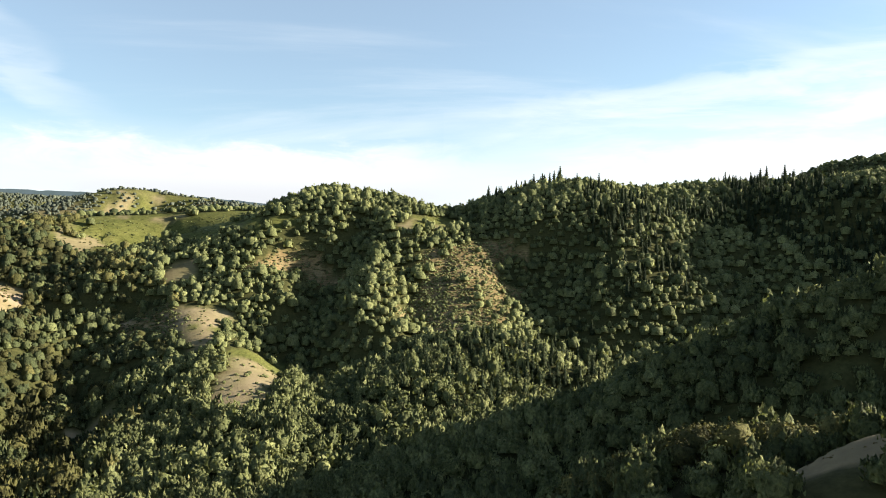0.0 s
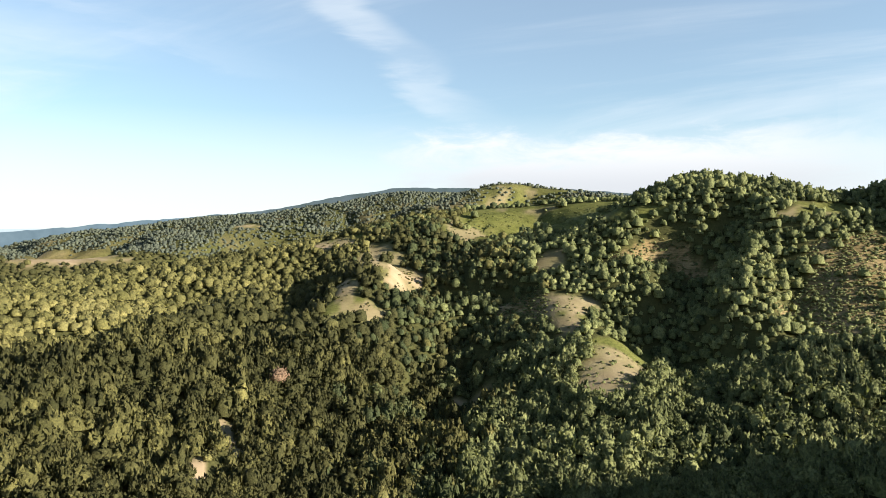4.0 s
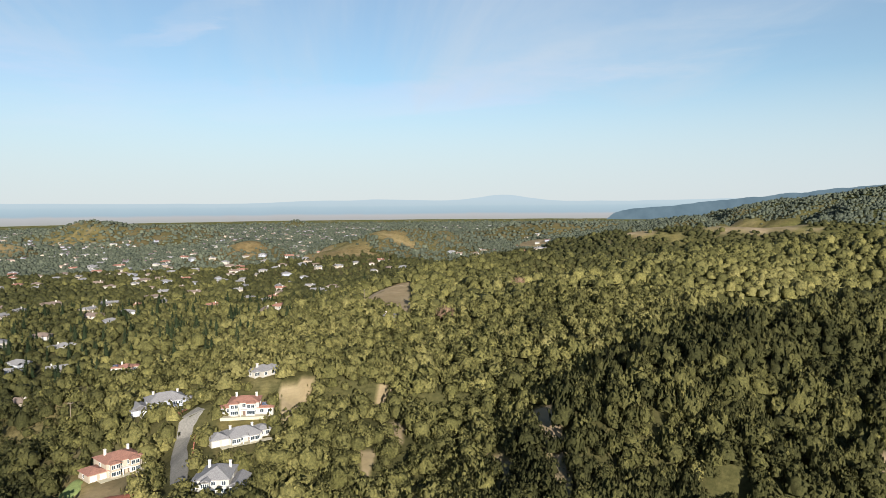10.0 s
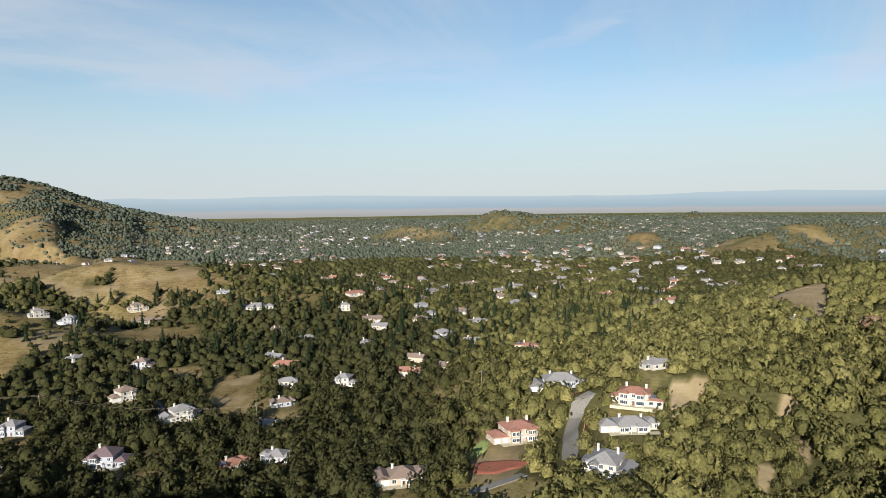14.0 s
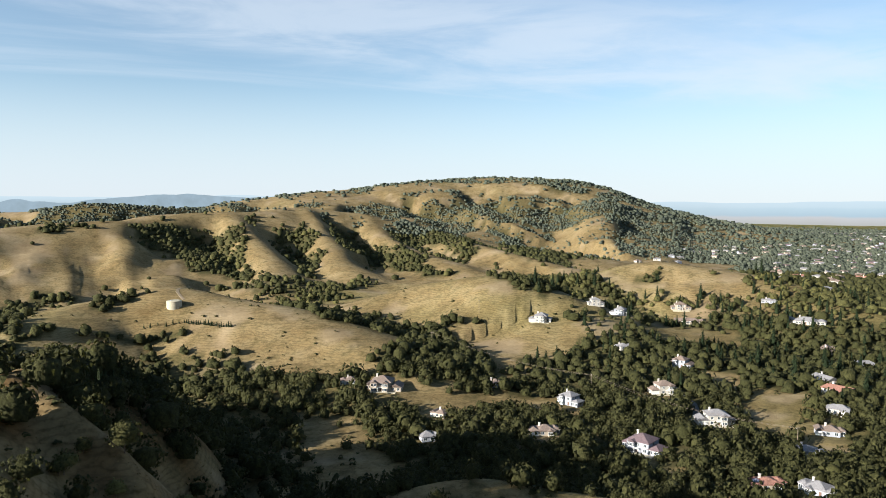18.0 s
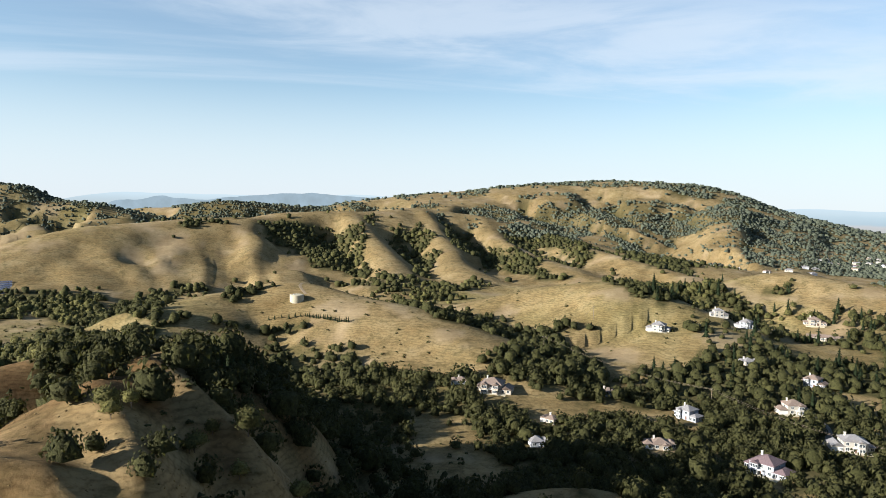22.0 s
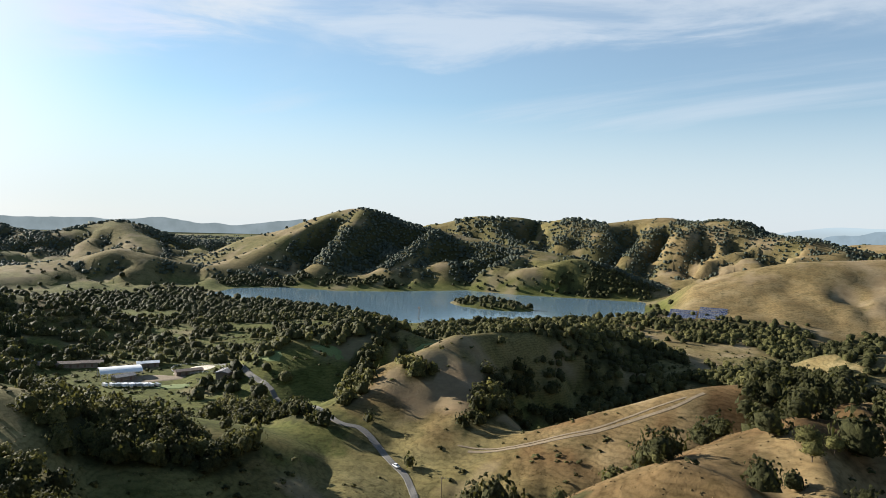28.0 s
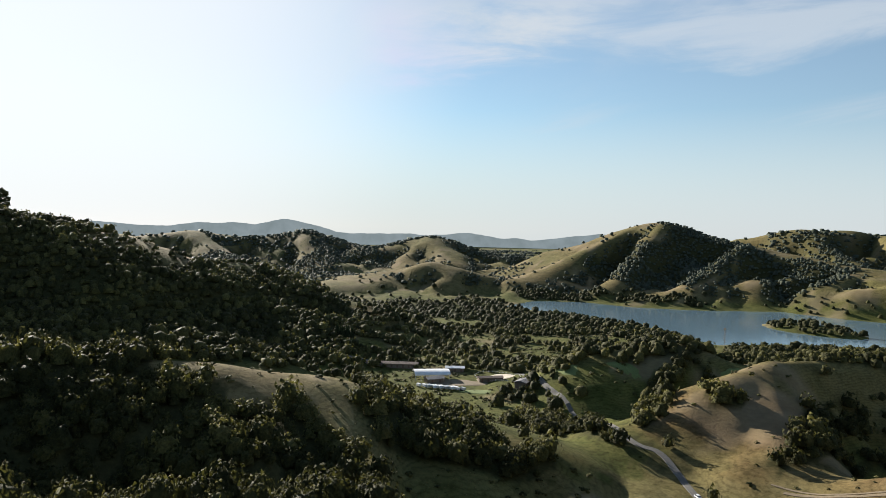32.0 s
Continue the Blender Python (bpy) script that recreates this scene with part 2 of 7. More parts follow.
def plain_material(name, color, rough=0.7, metal=0.0, grain=0.4, spread=0.18):
    m, n, l, b = material(name, rough, metal)
    tc = n.new("ShaderNodeTexCoord")
    f = noise_tex(n, l, grain, 5, 0.6, tc.outputs["Object"])
    f2 = noise_tex(n, l, grain * 9, 3, 0.6, tc.outputs["Object"])
    lo, hi = tuple(c * (1 - spread) for c in color), tuple(min(1, c * (1 + spread * 0.6)) for c in color)
    c = ramp(n, l, f, [(0.3, lo), (0.7, hi)])
    c = mix(n, l, 0.5, c, ramp(n, l, f2, [(0.3, (0.75, 0.74, 0.72)), (0.65, (1, 1, 1))]), "MULTIPLY")
    l.new(c, b.inputs["Base Color"])
    bump(n, l, b, f, 0.3, 0.05)
    return m


def water_material():
    m, n, l, b = material("lake_water", 0.12)
    b.inputs["Specular IOR Level"].default_value = 0.5
    b.inputs["IOR"].default_value = 1.33
    b.inputs["Base Color"].default_value = (0.11, 0.17, 0.21, 1)
    ripple = noise_tex(n, l, 3.0, 5, 0.6)
    bump(n, l, b, ripple, 0.02, 0.05)
    return m


GROUND = ground_material()
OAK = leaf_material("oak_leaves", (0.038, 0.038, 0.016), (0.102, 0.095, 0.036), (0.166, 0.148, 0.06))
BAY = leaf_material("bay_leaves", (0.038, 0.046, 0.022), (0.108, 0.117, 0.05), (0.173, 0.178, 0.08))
TUSSOCK = leaf_material("dry_tussocks", (0.1, 0.068, 0.032), (0.15, 0.112, 0.056), (0.2, 0.158, 0.086))
CONIFER = leaf_material("conifer_needles", (0.015, 0.022, 0.011), (0.024, 0.032, 0.016), (0.036, 0.043, 0.02))
# far oak leaves, greyed to put the distance haze into their colour
HAZED_OAK = leaf_material("hazed_oak_leaves", (0.062, 0.07, 0.054), (0.092, 0.102, 0.078), (0.124, 0.134, 0.102))
BARK = plain_material("bark", (0.12, 0.09, 0.065), 0.9, grain=0.3)
WATER = water_material()
# ---- the lie of the land: crest lines as (x, y, height), with the reach of their flanks ----
SPINES = []
SMOOTH = {"gold_hill", "tank_hill", "mid_hill", "east_hill"}   # rounded grass hills, little cut by gullies


def crest(name, reach, *points):
    """A ridge: how far its flanks reach, and the points of its crest."""
    SPINES.append((name, reach, points))


crest("fog_hill", 260, (-747, 1301, 259), (-667, 1454, 309), (-550, 1502, 295), (-354, 1458, 270))
crest("second_ridge", 210, (-1197, 508, 145), (-1134, 636, 155), (-1096, 789, 159), (-1141, 1122, 213), (-1040, 1216, 212))
crest("meadow_ridge", 190, (-487, 181, 144), (-528, 285, 154), (-568, 409, 160), (-534, 568, 178), (-465, 675, 203))
crest("meadow", 250, (-431, 732, 218), (-427, 769, 224), (-355, 881, 238), (-213, 875, 240))
crest("forest_crest", 260, (-183, 779, 230), (-141, 767, 257), (-61, 778, 248), (6, 800, 233), (71, 797, 254), (149, 786, 268), (210, 824, 261), (340, 833, 269), (426, 793, 273), (451, 720, 273))
crest("back_ridge", 340, (579, 1164, 307), (664, 1059, 332), (900, 640, 320), (990, 260, 275), (894, 100, 208), (949, 49, 194), (1000, -19, 163))
crest("spur_clearing", 125, (20, 700, 214), (8, 620, 180), (16, 540, 143), (-9, 460, 122))
crest("spur_left", 85, (-216, 602, 170), (-189, 527, 144), (-115, 414, 112), (-83, 361, 100))
crest("spur_mid", 95, (-370, 534, 174), (-337, 447, 145), (-330, 348, 122), (-297, 268, 104), (-265, 213, 92))
crest("spur_dark", 75, (-426, 422, 143), (-367, 278, 135), (-327, 194, 128), (-300, 137, 122), (-278, 100, 112), (-252, 81, 98))
crest("house_hill", 115, (-846, 306, 129), (-824, 210, 135), (-693, 96, 132), (-559, 32, 126), (-470, 2, 123), (-384, -27, 120), (-342, -44, 113), (-322, -41, 103), (-264, -56, 94))
crest("shade_ridge", 85, (196, 284, 192), (182, 287, 187), (159, 295, 175), (136, 301, 164), (103, 305, 149), (73, 303, 134), (40, 297, 121), (9, 285, 110), (-18, 269, 102), (-37, 252, 97))
crest("near_grass", 120, (84, 112, 170), (83, 131, 164), (75, 150, 153))
crest("mount", 720, (-535, -2237, 228), (-655, -2309, 247), (-895, -2334, 272), (-1128, -2343, 292), (-1379, -2204, 294), (-1545, -2091, 260), (-1657, -2003, 206), (-1827, -1850, 149), (-2024, -1633, 94))
crest("gully_hills", 215, (119, -1224, 166), (23, -1240, 168), (-39, -1289, 179), (-209, -1334, 185), (-312, -1416, 190), (-468, -1372, 169), (-557, -1284, 143), (-612, -1147, 119), (-695, -979, 107))
crest("gully_spur", 82, (-141, -1272, 179), (-165, -1108, 136), (-177, -943, 99))
crest("gully_spur", 82, (-302, -1367, 189), (-286, -1165, 141), (-287, -937, 97))
crest("gully_spur", 82, (-423, -1387, 176), (-423, -1176, 130), (-449, -927, 101))
crest("gully_spur", 82, (-534, -1348, 154), (-548, -1067, 125), (-588, -870, 103))
crest("gold_hill", 175, (384, -923, 89), (334, -1006, 122), (272, -1097, 152), (116, -1174, 166), (33, -1200, 170))
crest("tank_hill", 92, (78, -595, 112), (30, -644, 117), (-28, -654, 126), (-81, -615, 116), (-130, -570, 109), (-166, -498, 95))
crest("mid_hill", 110, (-180, -708, 91), (-275, -660, 118), (-330, -617, 127), (-362, -563, 113), (-359, -530, 100))
crest("east_hill", 100, (-487, -709, 113), (-566, -681, 130), (-623, -621, 124), (-645, -554, 117), (-615, -446, 105))
crest("track_ridge", 62, (215, -276, 86), (177, -288, 99), (144, -307, 113), (114, -324, 124), (81, -347, 127), (54, -366, 126))
crest("near_ridge", 72, (73, -133, 137), (58, -158, 146), (46, -193, 150), (38, -225, 150), (25, -261, 146))
crest("low_hill", 60, (437, -351, 105), (428, -384, 108), (417, -418, 113), (394, -452, 99))
crest("lake_peak", 285, (1336, -786, 64), (1366, -1012, 151), (1339, -1127, 202), (1269, -1205, 225), (1169, -1234, 194), (1044, -1278, 171), (882, -1299, 145), (752, -1298, 131), (628, -1307, 95), (548, -1310, 71))
crest("lake_hills", 280, (1514, -1797, 191), (1414, -1814, 212), (1349, -1801, 220), (1278, -1791, 210), (1263, -1862, 221), (1238, -1938, 209), (1158, -1929, 208), (1047, -1878, 220), (939, -1822, 202), (902, -1897, 216), (801, -1941, 229), (703, -1872, 215), (612, -1851, 224), (547, -1799, 217), (489, -1784, 192), (394, -1756, 183))
crest("west_near_hill", 230, (1286, -409, 93), (1312, -488, 101), (1342, -548, 107), (1314, -612, 129), (1294, -655, 121), (1316, -721, 101), (1377, -814, 81))
crest("west_mid_hills", 330, (2299, -76, 152), (2292, -187, 166), (2285, -260, 174), (2268, -385, 159), (2248, -487, 163), (2223, -590, 181), (2201, -669, 159), (2169, -765, 132))
crest("west_mid_hills", 300, (2016, -747, 133), (1991, -811, 147), (1950, -906, 172), (1919, -969, 161), (1878, -1047, 129), (1834, -1122, 117))
crest("west_mid_spur", 150, (2204, -585, 176), (1973, -558, 133), (1768, -546, 96))
crest("west_mid_spur", 150, (2265, -258, 169), (2030, -284, 121), (1824, -311, 94))
crest("west_mid_spur", 150, (1941, -902, 168), (1747, -866, 136), (1606, -813, 112))
crest("peak_spur", 95, (1226, -1163, 222), (1160, -1043, 167), (1087, -929, 121), (1038, -847, 92))
crest("peak_spur", 90, (1043, -1213, 174), (1002, -1090, 134), (959, -978, 102), (941, -926, 88))
crest("peak_spur", 90, (831, -1296, 135), (811, -1202, 118), (784, -1087, 95), (770, -1010, 82))
crest("lake_knob", 110, (746, -1052, 87), (717, -1120, 112), (673, -1193, 135), (624, -1231, 125), (571, -1278, 98), (520, -1321, 71))
crest("peak_spur", 100, (1288, -1109, 202), (1266, -979, 161), (1220, -838, 118), (1181, -752, 99))
crest("lake_spur", 110, (1347, -1802, 213), (1175, -1680, 166), (1038, -1591, 135))
crest("lake_spur", 110, (1085, -1971, 218), (944, -1820, 173), (844, -1646, 131))
crest("lake_spur", 110, (810, -1992, 227), (782, -1841, 178), (756, -1634, 124))
crest("lake_spur", 110, (663, -2098, 225), (669, -1885, 176), (642, -1682, 138))
crest("west_knob", 130, (897, -73, 136), (886, -157, 150), (825, -206, 126))
crest("oak_knoll", 105, (329, 25, 144), (330, -0, 141), (327, -46, 137), (322, -71, 132), (314, -101, 128), (307, -121, 122), (301, -136, 112))
crest("near_wood", 55, (147, 29, 147), (157, 17, 141), (164, -14, 136), (162, -52, 130))
crest("north_knobs", 200, (359, -2272, 169), (239, -2187, 177), (135, -2096, 194), (-20, -2100, 189), (-177, -2193, 177))
crest("plain_hills", 120, (-2427, -934, 117), (-2367, -805, 153), (-2408, -671, 131), (-2544, -535, 131))
crest("plain_hills", 110, (-1300, -9, 105), (-1498, 71, 139), (-1593, 148, 145), (-1684, 232, 134))
crest("plain_hills", 90, (-1477, -262, 103), (-1536, -208, 122), (-1493, -142, 105))
crest("plain_hills", 90, (-1677, -894, 109), (-1748, -865, 125), (-1733, -778, 114))
crest("plain_hills", 90, (-2220, -600, 109), (-2234, -546, 123))
crest("bay_hill", 80, (-3588, -296, 93), (-3592, -239, 122), (-3596, -168, 99))
crest("plain_hills", 130, (-2263, 411, 107), (-2214, 623, 136), (-2171, 760, 131), (-2231, 884, 133))
crest("dark_hill", 56, (283, -268, 96), (280, -286, 105), (279, -320, 119), (284, -375, 124), (286, -430, 122), (285, -480, 118), (282, -525, 111), (270, -580, 98), (245, -640, 80))
crest("dark_spur", 40, (280, -358, 124), (259, -337, 115), (238, -312, 106), (221, -286, 97))
# ridge out of view, added to throw shade over shade_ridge
crest("west_shoulder", 110, (215, 110, 150), (265, 190, 200), (320, 265, 232), (365, 325, 232), (430, 400, 212))
# unseen ground below the camera, raised to throw shade eastward
crest("home_hill", 80, (95, 60, 140), (30, 10, 146), (-40, -60, 140), (-80, -128, 130))
crest("back_wood", 420, (-1633, 1155, 203), (-1470, 1281, 232), (-1299, 1387, 248), (-1202, 1472, 265), (-1016, 1605, 305), (-1316, 1371, 242), (-1209, 1466, 269), (-1118, 1536, 289), (-1063, 1635, 307), (-931, 1770, 308), (-846, 1922, 316))
crest("oak_spur", 27, (47, -197, 149), (33, -163, 147), (27, -150, 142))
crest("oak_spur", 27, (37, -220, 151), (23, -202, 148), (14, -191, 140), (9, -178, 135))
crest("oak_spur", 27, (56, -153, 147), (45, -151, 147), (37, -144, 143))

LAKE = [(1000, -605), (1059, -701), (1021, -784), (933, -816), (863, -894), (800, -1034), (704, -1043), (561, -1105),
        (494, -1135), (405, -925), (482, -837), (555, -745), (582, -640), (741, -670), (886, -638)]
LAKE_Z = 72.0


def lattice(ix, iy, seed):
    h = (ix * 374761393 + iy * 668265263 + seed * 974634777) & 0x7fffffff
    h = ((h ^ (h >> 13)) * 1274126177) & 0x7fffffff
    return ((h ^ (h >> 16)) & 0xffff) / 65535.0


def value_noise(x, y, size, seed=0):
    """Smooth noise, 0 to 1, over the plan; size in metres."""
    x, y = np.asarray(x) / size, np.asarray(y) / size
    ix, iy = np.floor(x).astype(np.int64), np.floor(y).astype(np.int64)
    u, v = x - ix, y - iy
    u, v = u * u * u * (u * (u * 6 - 15) + 10), v * v * v * (v * (v * 6 - 15) + 10)
    a, b = lattice(ix, iy, seed), lattice(ix + 1, iy, seed)
    c, d = lattice(ix, iy + 1, seed), lattice(ix + 1, iy + 1, seed)
    return (a * (1 - u) + b * u) * (1 - v) + (c * (1 - u) + d * u) * v


def fractal(x, y, size, seed=0, octaves=4):
    total, amp, norm = 0, 1.0, 0
    for k in range(octaves):
        total, norm = total + amp * value_noise(x, y, size / 2 ** k, seed + k), norm + amp
        amp *= 0.5
    return total / norm


def step(a, b, x):
    t = np.clip((x - a) / (b - a), 0, 1)
    return t * t * (3 - 2 * t)


def dense(points, n=6):
    """A rounded line through the points of a crest."""
    p = np.array(points, float)
    p = np.vstack([2 * p[0] - p[1], p, 2 * p[-1] - p[-2]])
    out = []
    for i in range(1, len(p) - 2):
        for k in range(n):
            t = k / n
            out.append(0.5 * (2 * p[i] + (p[i + 1] - p[i - 1]) * t + (2 * p[i - 1] - 5 * p[i] + 4 * p[i + 1] - p[i + 2]) * t * t
                              + (3 * p[i] - p[i - 1] - 3 * p[i + 1] + p[i + 2]) * t ** 3))
    out.append(p[-2])
    return np.array(out)


CRESTS = [(name, reach, dense(points)) for name, reach, points in SPINES]


def inside(px, py, ring):
    hit = np.zeros(np.shape(px), bool)
    for (x0, y0), (x1, y1) in zip(ring, ring[1:] + ring[:1]):
        if y0 != y1:
            hit ^= ((y0 > py) != (y1 > py)) & (px < (x1 - x0) * (py - y0) / (y1 - y0) + x0)
    return hit


def ring_distance(px, py, ring):
    best = np.full(np.shape(px), 1e9)
    for (x0, y0), (x1, y1) in zip(ring, ring[1:] + ring[:1]):
        dx, dy = x1 - x0, y1 - y0
        t = np.clip(((px - x0) * dx + (py - y0) * dy) / (dx * dx + dy * dy), 0, 1)
        best = np.minimum(best, np.hypot(px - x0 - t * dx, py - y0 - t * dy))
    return np.where(inside(px, py, ring), -best, best)


def valley(x, y):
    """The low ground under the hills: it lifts very slowly towards the bay."""
    r = np.hypot(x, y)
    east = step(100, 700, -x) * step(-2500, -300, y)
    bowl = 20 * np.exp(-((x - 208) ** 2 + (y + 410) ** 2) / 85 ** 2)
    return 73 - bowl + 9 * east + 4 * (fractal(x, y, 260, 5) - 0.5) + step(2500, 4700, r) * 8


def height(x, y):
    x, y = np.asarray(x, float), np.asarray(y, float)
    shape, x, y = x.shape, x.ravel(), y.ravel()
    floor_z = valley(x, y)
    wx = x + 26 * (fractal(x, y, 170, 11, 3) - 0.5)
    wy = y + 26 * (fractal(x, y, 170, 12, 3) - 0.5)
    soft, crown_u = 5.0, np.zeros(len(x))
    total = np.exp(np.zeros(len(x)))
    for name, reach, line in CRESTS:
        lo, hi = line.min(0) - 2.6 * reach, line.max(0) + 2.6 * reach
        near = np.nonzero((x > lo[0]) & (x < hi[0]) & (y > lo[1]) & (y < hi[1]))[0]
        if not len(near):
            continue
        qx, qy = wx[near], wy[near]
        best, crest, along, gone = np.full(len(near), 1e12), np.zeros(len(near)), np.zeros(len(near)), 0.0
        for a, b in zip(line[:-1], line[1:]):
            dx, dy = b[0] - a[0], b[1] - a[1]
            t = np.clip(((qx - a[0]) * dx + (qy - a[1]) * dy) / (dx * dx + dy * dy + 1e-9), 0, 1)
            d = (qx - a[0] - t * dx) ** 2 + (qy - a[1] - t * dy) ** 2
            closer = d < best
            best, crest = np.where(closer, d, best), np.where(closer, a[2] + t * (b[2] - a[2]), crest)
            along = np.where(closer, gone + t * math.hypot(dx, dy), along)
            gone += math.hypot(dx, dy)
        u = np.sqrt(best) / reach
        u = np.sqrt(u * u + 0.028) - 0.167
        # spurs and gullies run down the flanks
        wave = max(48.0, reach * 0.42)
        spur = np.abs(2 * value_noise(along, 40 * u, wave, len(name)) - 1) + 0.5 * np.abs(2 * value_noise(along, 60 * u, wave * 0.4, 3) - 1)
        u = u * (1 + (0.2 if name in SMOOTH else 0.55 if reach < 240 else 0.85 if line[0][0] > 300 else 0.4) * (0.55 - spur) * step(0.04, 0.5, u)) * (1 + 0.3 * (value_noise(x[near], y[near], reach * 0.6, 31) - 0.5))
        u = np.clip(u, 0, 1.4)
        fall = 0.62 * (1 - u / 1.4) ** 1.3 + 0.38 * (1 - step(0, 1.4, u))
        z = floor_z[near] + (crest - floor_z[near]) * fall
        crown_u[near] = np.maximum(crown_u[near], fall)
        total[near] += np.exp(np.clip((z - floor_z[near]) / soft, 0, 300)) - 1
    z = floor_z + soft * np.log(total)
    rise = np.clip(z - floor_z, 0, None)
    r = np.hypot(x, y)
    cut = 1 - np.abs(2 * fractal(x + 40, y, 210, 21, 3) - 1)
    fold = 1 - np.abs(2 * fractal(x + 0.4 * y, y, 120, 23, 3) - 1)
    deep = 0.24 * step(0.7, 1.0, cut) + np.where(x > 380, 0.55, 0.13) * step(0.62, 1.0, fold) * step(850, 1150, r) * (1 - 0.8 * step(1500, 1900, r) * (x < 200))
    z = z - np.clip(rise, 0, 110) * deep * step(250, 600, r) * (1 - step(0.7, 0.97, crown_u))
    z = z + (fractal(x, y, 46, 43, 2) - 0.5) * 11 * step(6, 25, rise) * (1 - step(250, 380, r)) * step(-40, 30, -y) * (1 - 0.65 * step(0.75, 1.0, crown_u))
    fine = 1 - np.abs(2 * fractal(x, y, 150, 27, 3) - 1)
    z = z - np.clip(rise, 0, 90) * 0.2 * step(0.55, 1.0, fine) * step(800, 1000, r) * (x > 380) * (1 - step(0.75, 0.97, crown_u))
    z = z + (fractal(x, y, 60, 41, 3) - 0.5) * np.clip(rise * 0.06, 0.4, 3)
    lake = ring_distance(x, y, LAKE)
    island = np.hypot((x - 627) / 75, (y + 868) / 42)
    shore = np.where(lake < 0, LAKE_Z - np.minimum(4, -lake * 0.08), z)
    ease = step(0, 70, lake)
    z = np.where(lake < 0, shore, np.maximum(LAKE_Z + 0.2 + ease * (np.maximum(z, LAKE_Z + 1) - LAKE_Z), LAKE_Z + 0.2))
    z = np.where(island < 1.1, np.maximum(z, LAKE_Z + 9 * (1 - island ** 2)), z)
    return z.reshape(shape)


# ---- what grows where ----
def ellipses(x, y, spots):
    """1 inside any of the spots (x, y, half width across the bearing, half depth along it), with a ragged rim."""
    out = np.zeros(np.shape(x))
    rag = 0.8 * (fractal(x, y, 34, 77, 4) - 0.5) + 1.1 * (fractal(x, y, 12, 78, 3) - 0.5)
    for cx, cy, wide, deep, *much in spots:
        k = 1 / math.hypot(cx, cy)
        ux, uy = cx * k, cy * k
        a = ((x - cx) * ux + (y - cy) * uy) / deep
        b = (-(x - cx) * uy + (y - cy) * ux) / wide
        out = np.maximum(out, (much[0] if much else 1) * (1 - step(0.85, 1.15, np.hypot(a, b) + rag)))
    return out


MEADOW_OPEN = [
    (-307, 769, 127, 87), (-496, 1147, 91, 334), (-298, 776, 108, 87), (-359, 783, 56, 21), (-298, 773, 114, 81), (-362, 775, 55, 21),
    (-597, 1448, 165, 18),
]
SOIL_OPEN = [
    (-223, 595, 13, 16), (-189, 516, 24, 27), (-169, 485, 12, 21), (-122, 440, 20, 27), (-116, 406, 14, 20), (-347, 538, 18, 48),
    (-348, 457, 9, 30), (-318, 443, 18, 14), (-392, 562, 25, 54), (-483, 601, 16, 16), (-209, 405, 15, 10), (-348, 562, 13, 27),
]
EAST_OPEN = [
    (-1110, 707, 85, 53), (-1193, 529, 26, 60), (-1136, 1134, 39, 33), (-1839, 507, 54, 132), 
    (-338, 524, 18, 26), (-351, 462, 8, 30), (-388, 564, 17, 54),
    (-477, 607, 19, 15),
]
LOTS_OPEN = [
    (-258, -98, 6, 22), (-245, -85, 9, 18), (-353, -299, 22, 36), (-333, -272, 21, 21), (-235, -71, 10, 14),
]
PLOTS_OPEN = [
    (-1563, -225, 51, 94), (-1368, -20, 66, 99), (-1483, 104, 48, 38),
    (-139, -411, 14, 10), (-309, -352, 13, 15), (-296, -293, 12, 15), (-235, -281, 12, 15), (-493, -557, 36, 33), (-449, -471, 42, 36),
    (-317, -514, 15, 14), (-241, -353, 9, 10), (-98, -192, 7, 12), (-158, -360, 8, 6), (-363, -300, 23, 18), (-326, -243, 10, 10),
]
WEST_OPEN = [
    (578, -417, 58, 28), (396, -340, 25, 9), (677, -464, 40, 32), (388, -384, 22, 9), (664, -533, 41, 27), (836, -424, 46, 34),
    (693, -291, 30, 14), (629, -411, 24, 28), (70, 122, 14, 14), (514, -252, 88, 51), (471, -222, 55, 44), (414, -229, 34, 28),
    (397, -247, 34, 45), (266, -197, 30, 28), (693, -386, 26, 32), (406, -336, 26, 10), (649, -235, 39, 15),
]
WEST_OPEN += [
    (378, -284, 15, 26), (278, -227, 12, 14), (320, -192, 21, 52),
    (257, -190, 23, 14), (680, -388, 14, 33), (394, -328, 25, 6), (500, -255, 41, 42), (342, -295, 22, 56), (397, -327, 25, 8),
    (281, -217, 37, 34), (333, -291, 29, 58), (817, -274, 21, 40), (245, -595, 31, 106), (188, -703, 41, 46), (874, -148, 22, 10),
]
CLEARINGS = MEADOW_OPEN + SOIL_OPEN + EAST_OPEN + LOTS_OPEN + PLOTS_OPEN + WEST_OPEN
BELT_TREES = [
    (-159, -588, 44, 60, 1), (-242, -555, 49, 15, 1), (-179, -450, 31, 38, 1), (-368, -615, 44, 60, 0.9), (-470, -661, 36, 22, 0.9), (-12, -576, 70, 4, 0.9),
    (18, -287, 37, 33, 0.35), (-61, -491, 80, 15, 0.8), (-16, -394, 57, 116, 0.22), (20, -193, 17, 4, 0.15), (-4, -201, 33, 33, 0.2), (-82, -371, 46, 52, 0.35),
    (-141, -288, 44, 102, 0.95),
]
LOWER_TREES = [
    (-447, -353, 92, 140, 0.85), (-296, -176, 64, 70, 0.9), (-278, -240, 33, 45, 0.7), (-181, -241, 63, 68, 0.7), (-239, -194, 40, 28, 0.8), (-130, -328, 34, 32, 0.5),
]
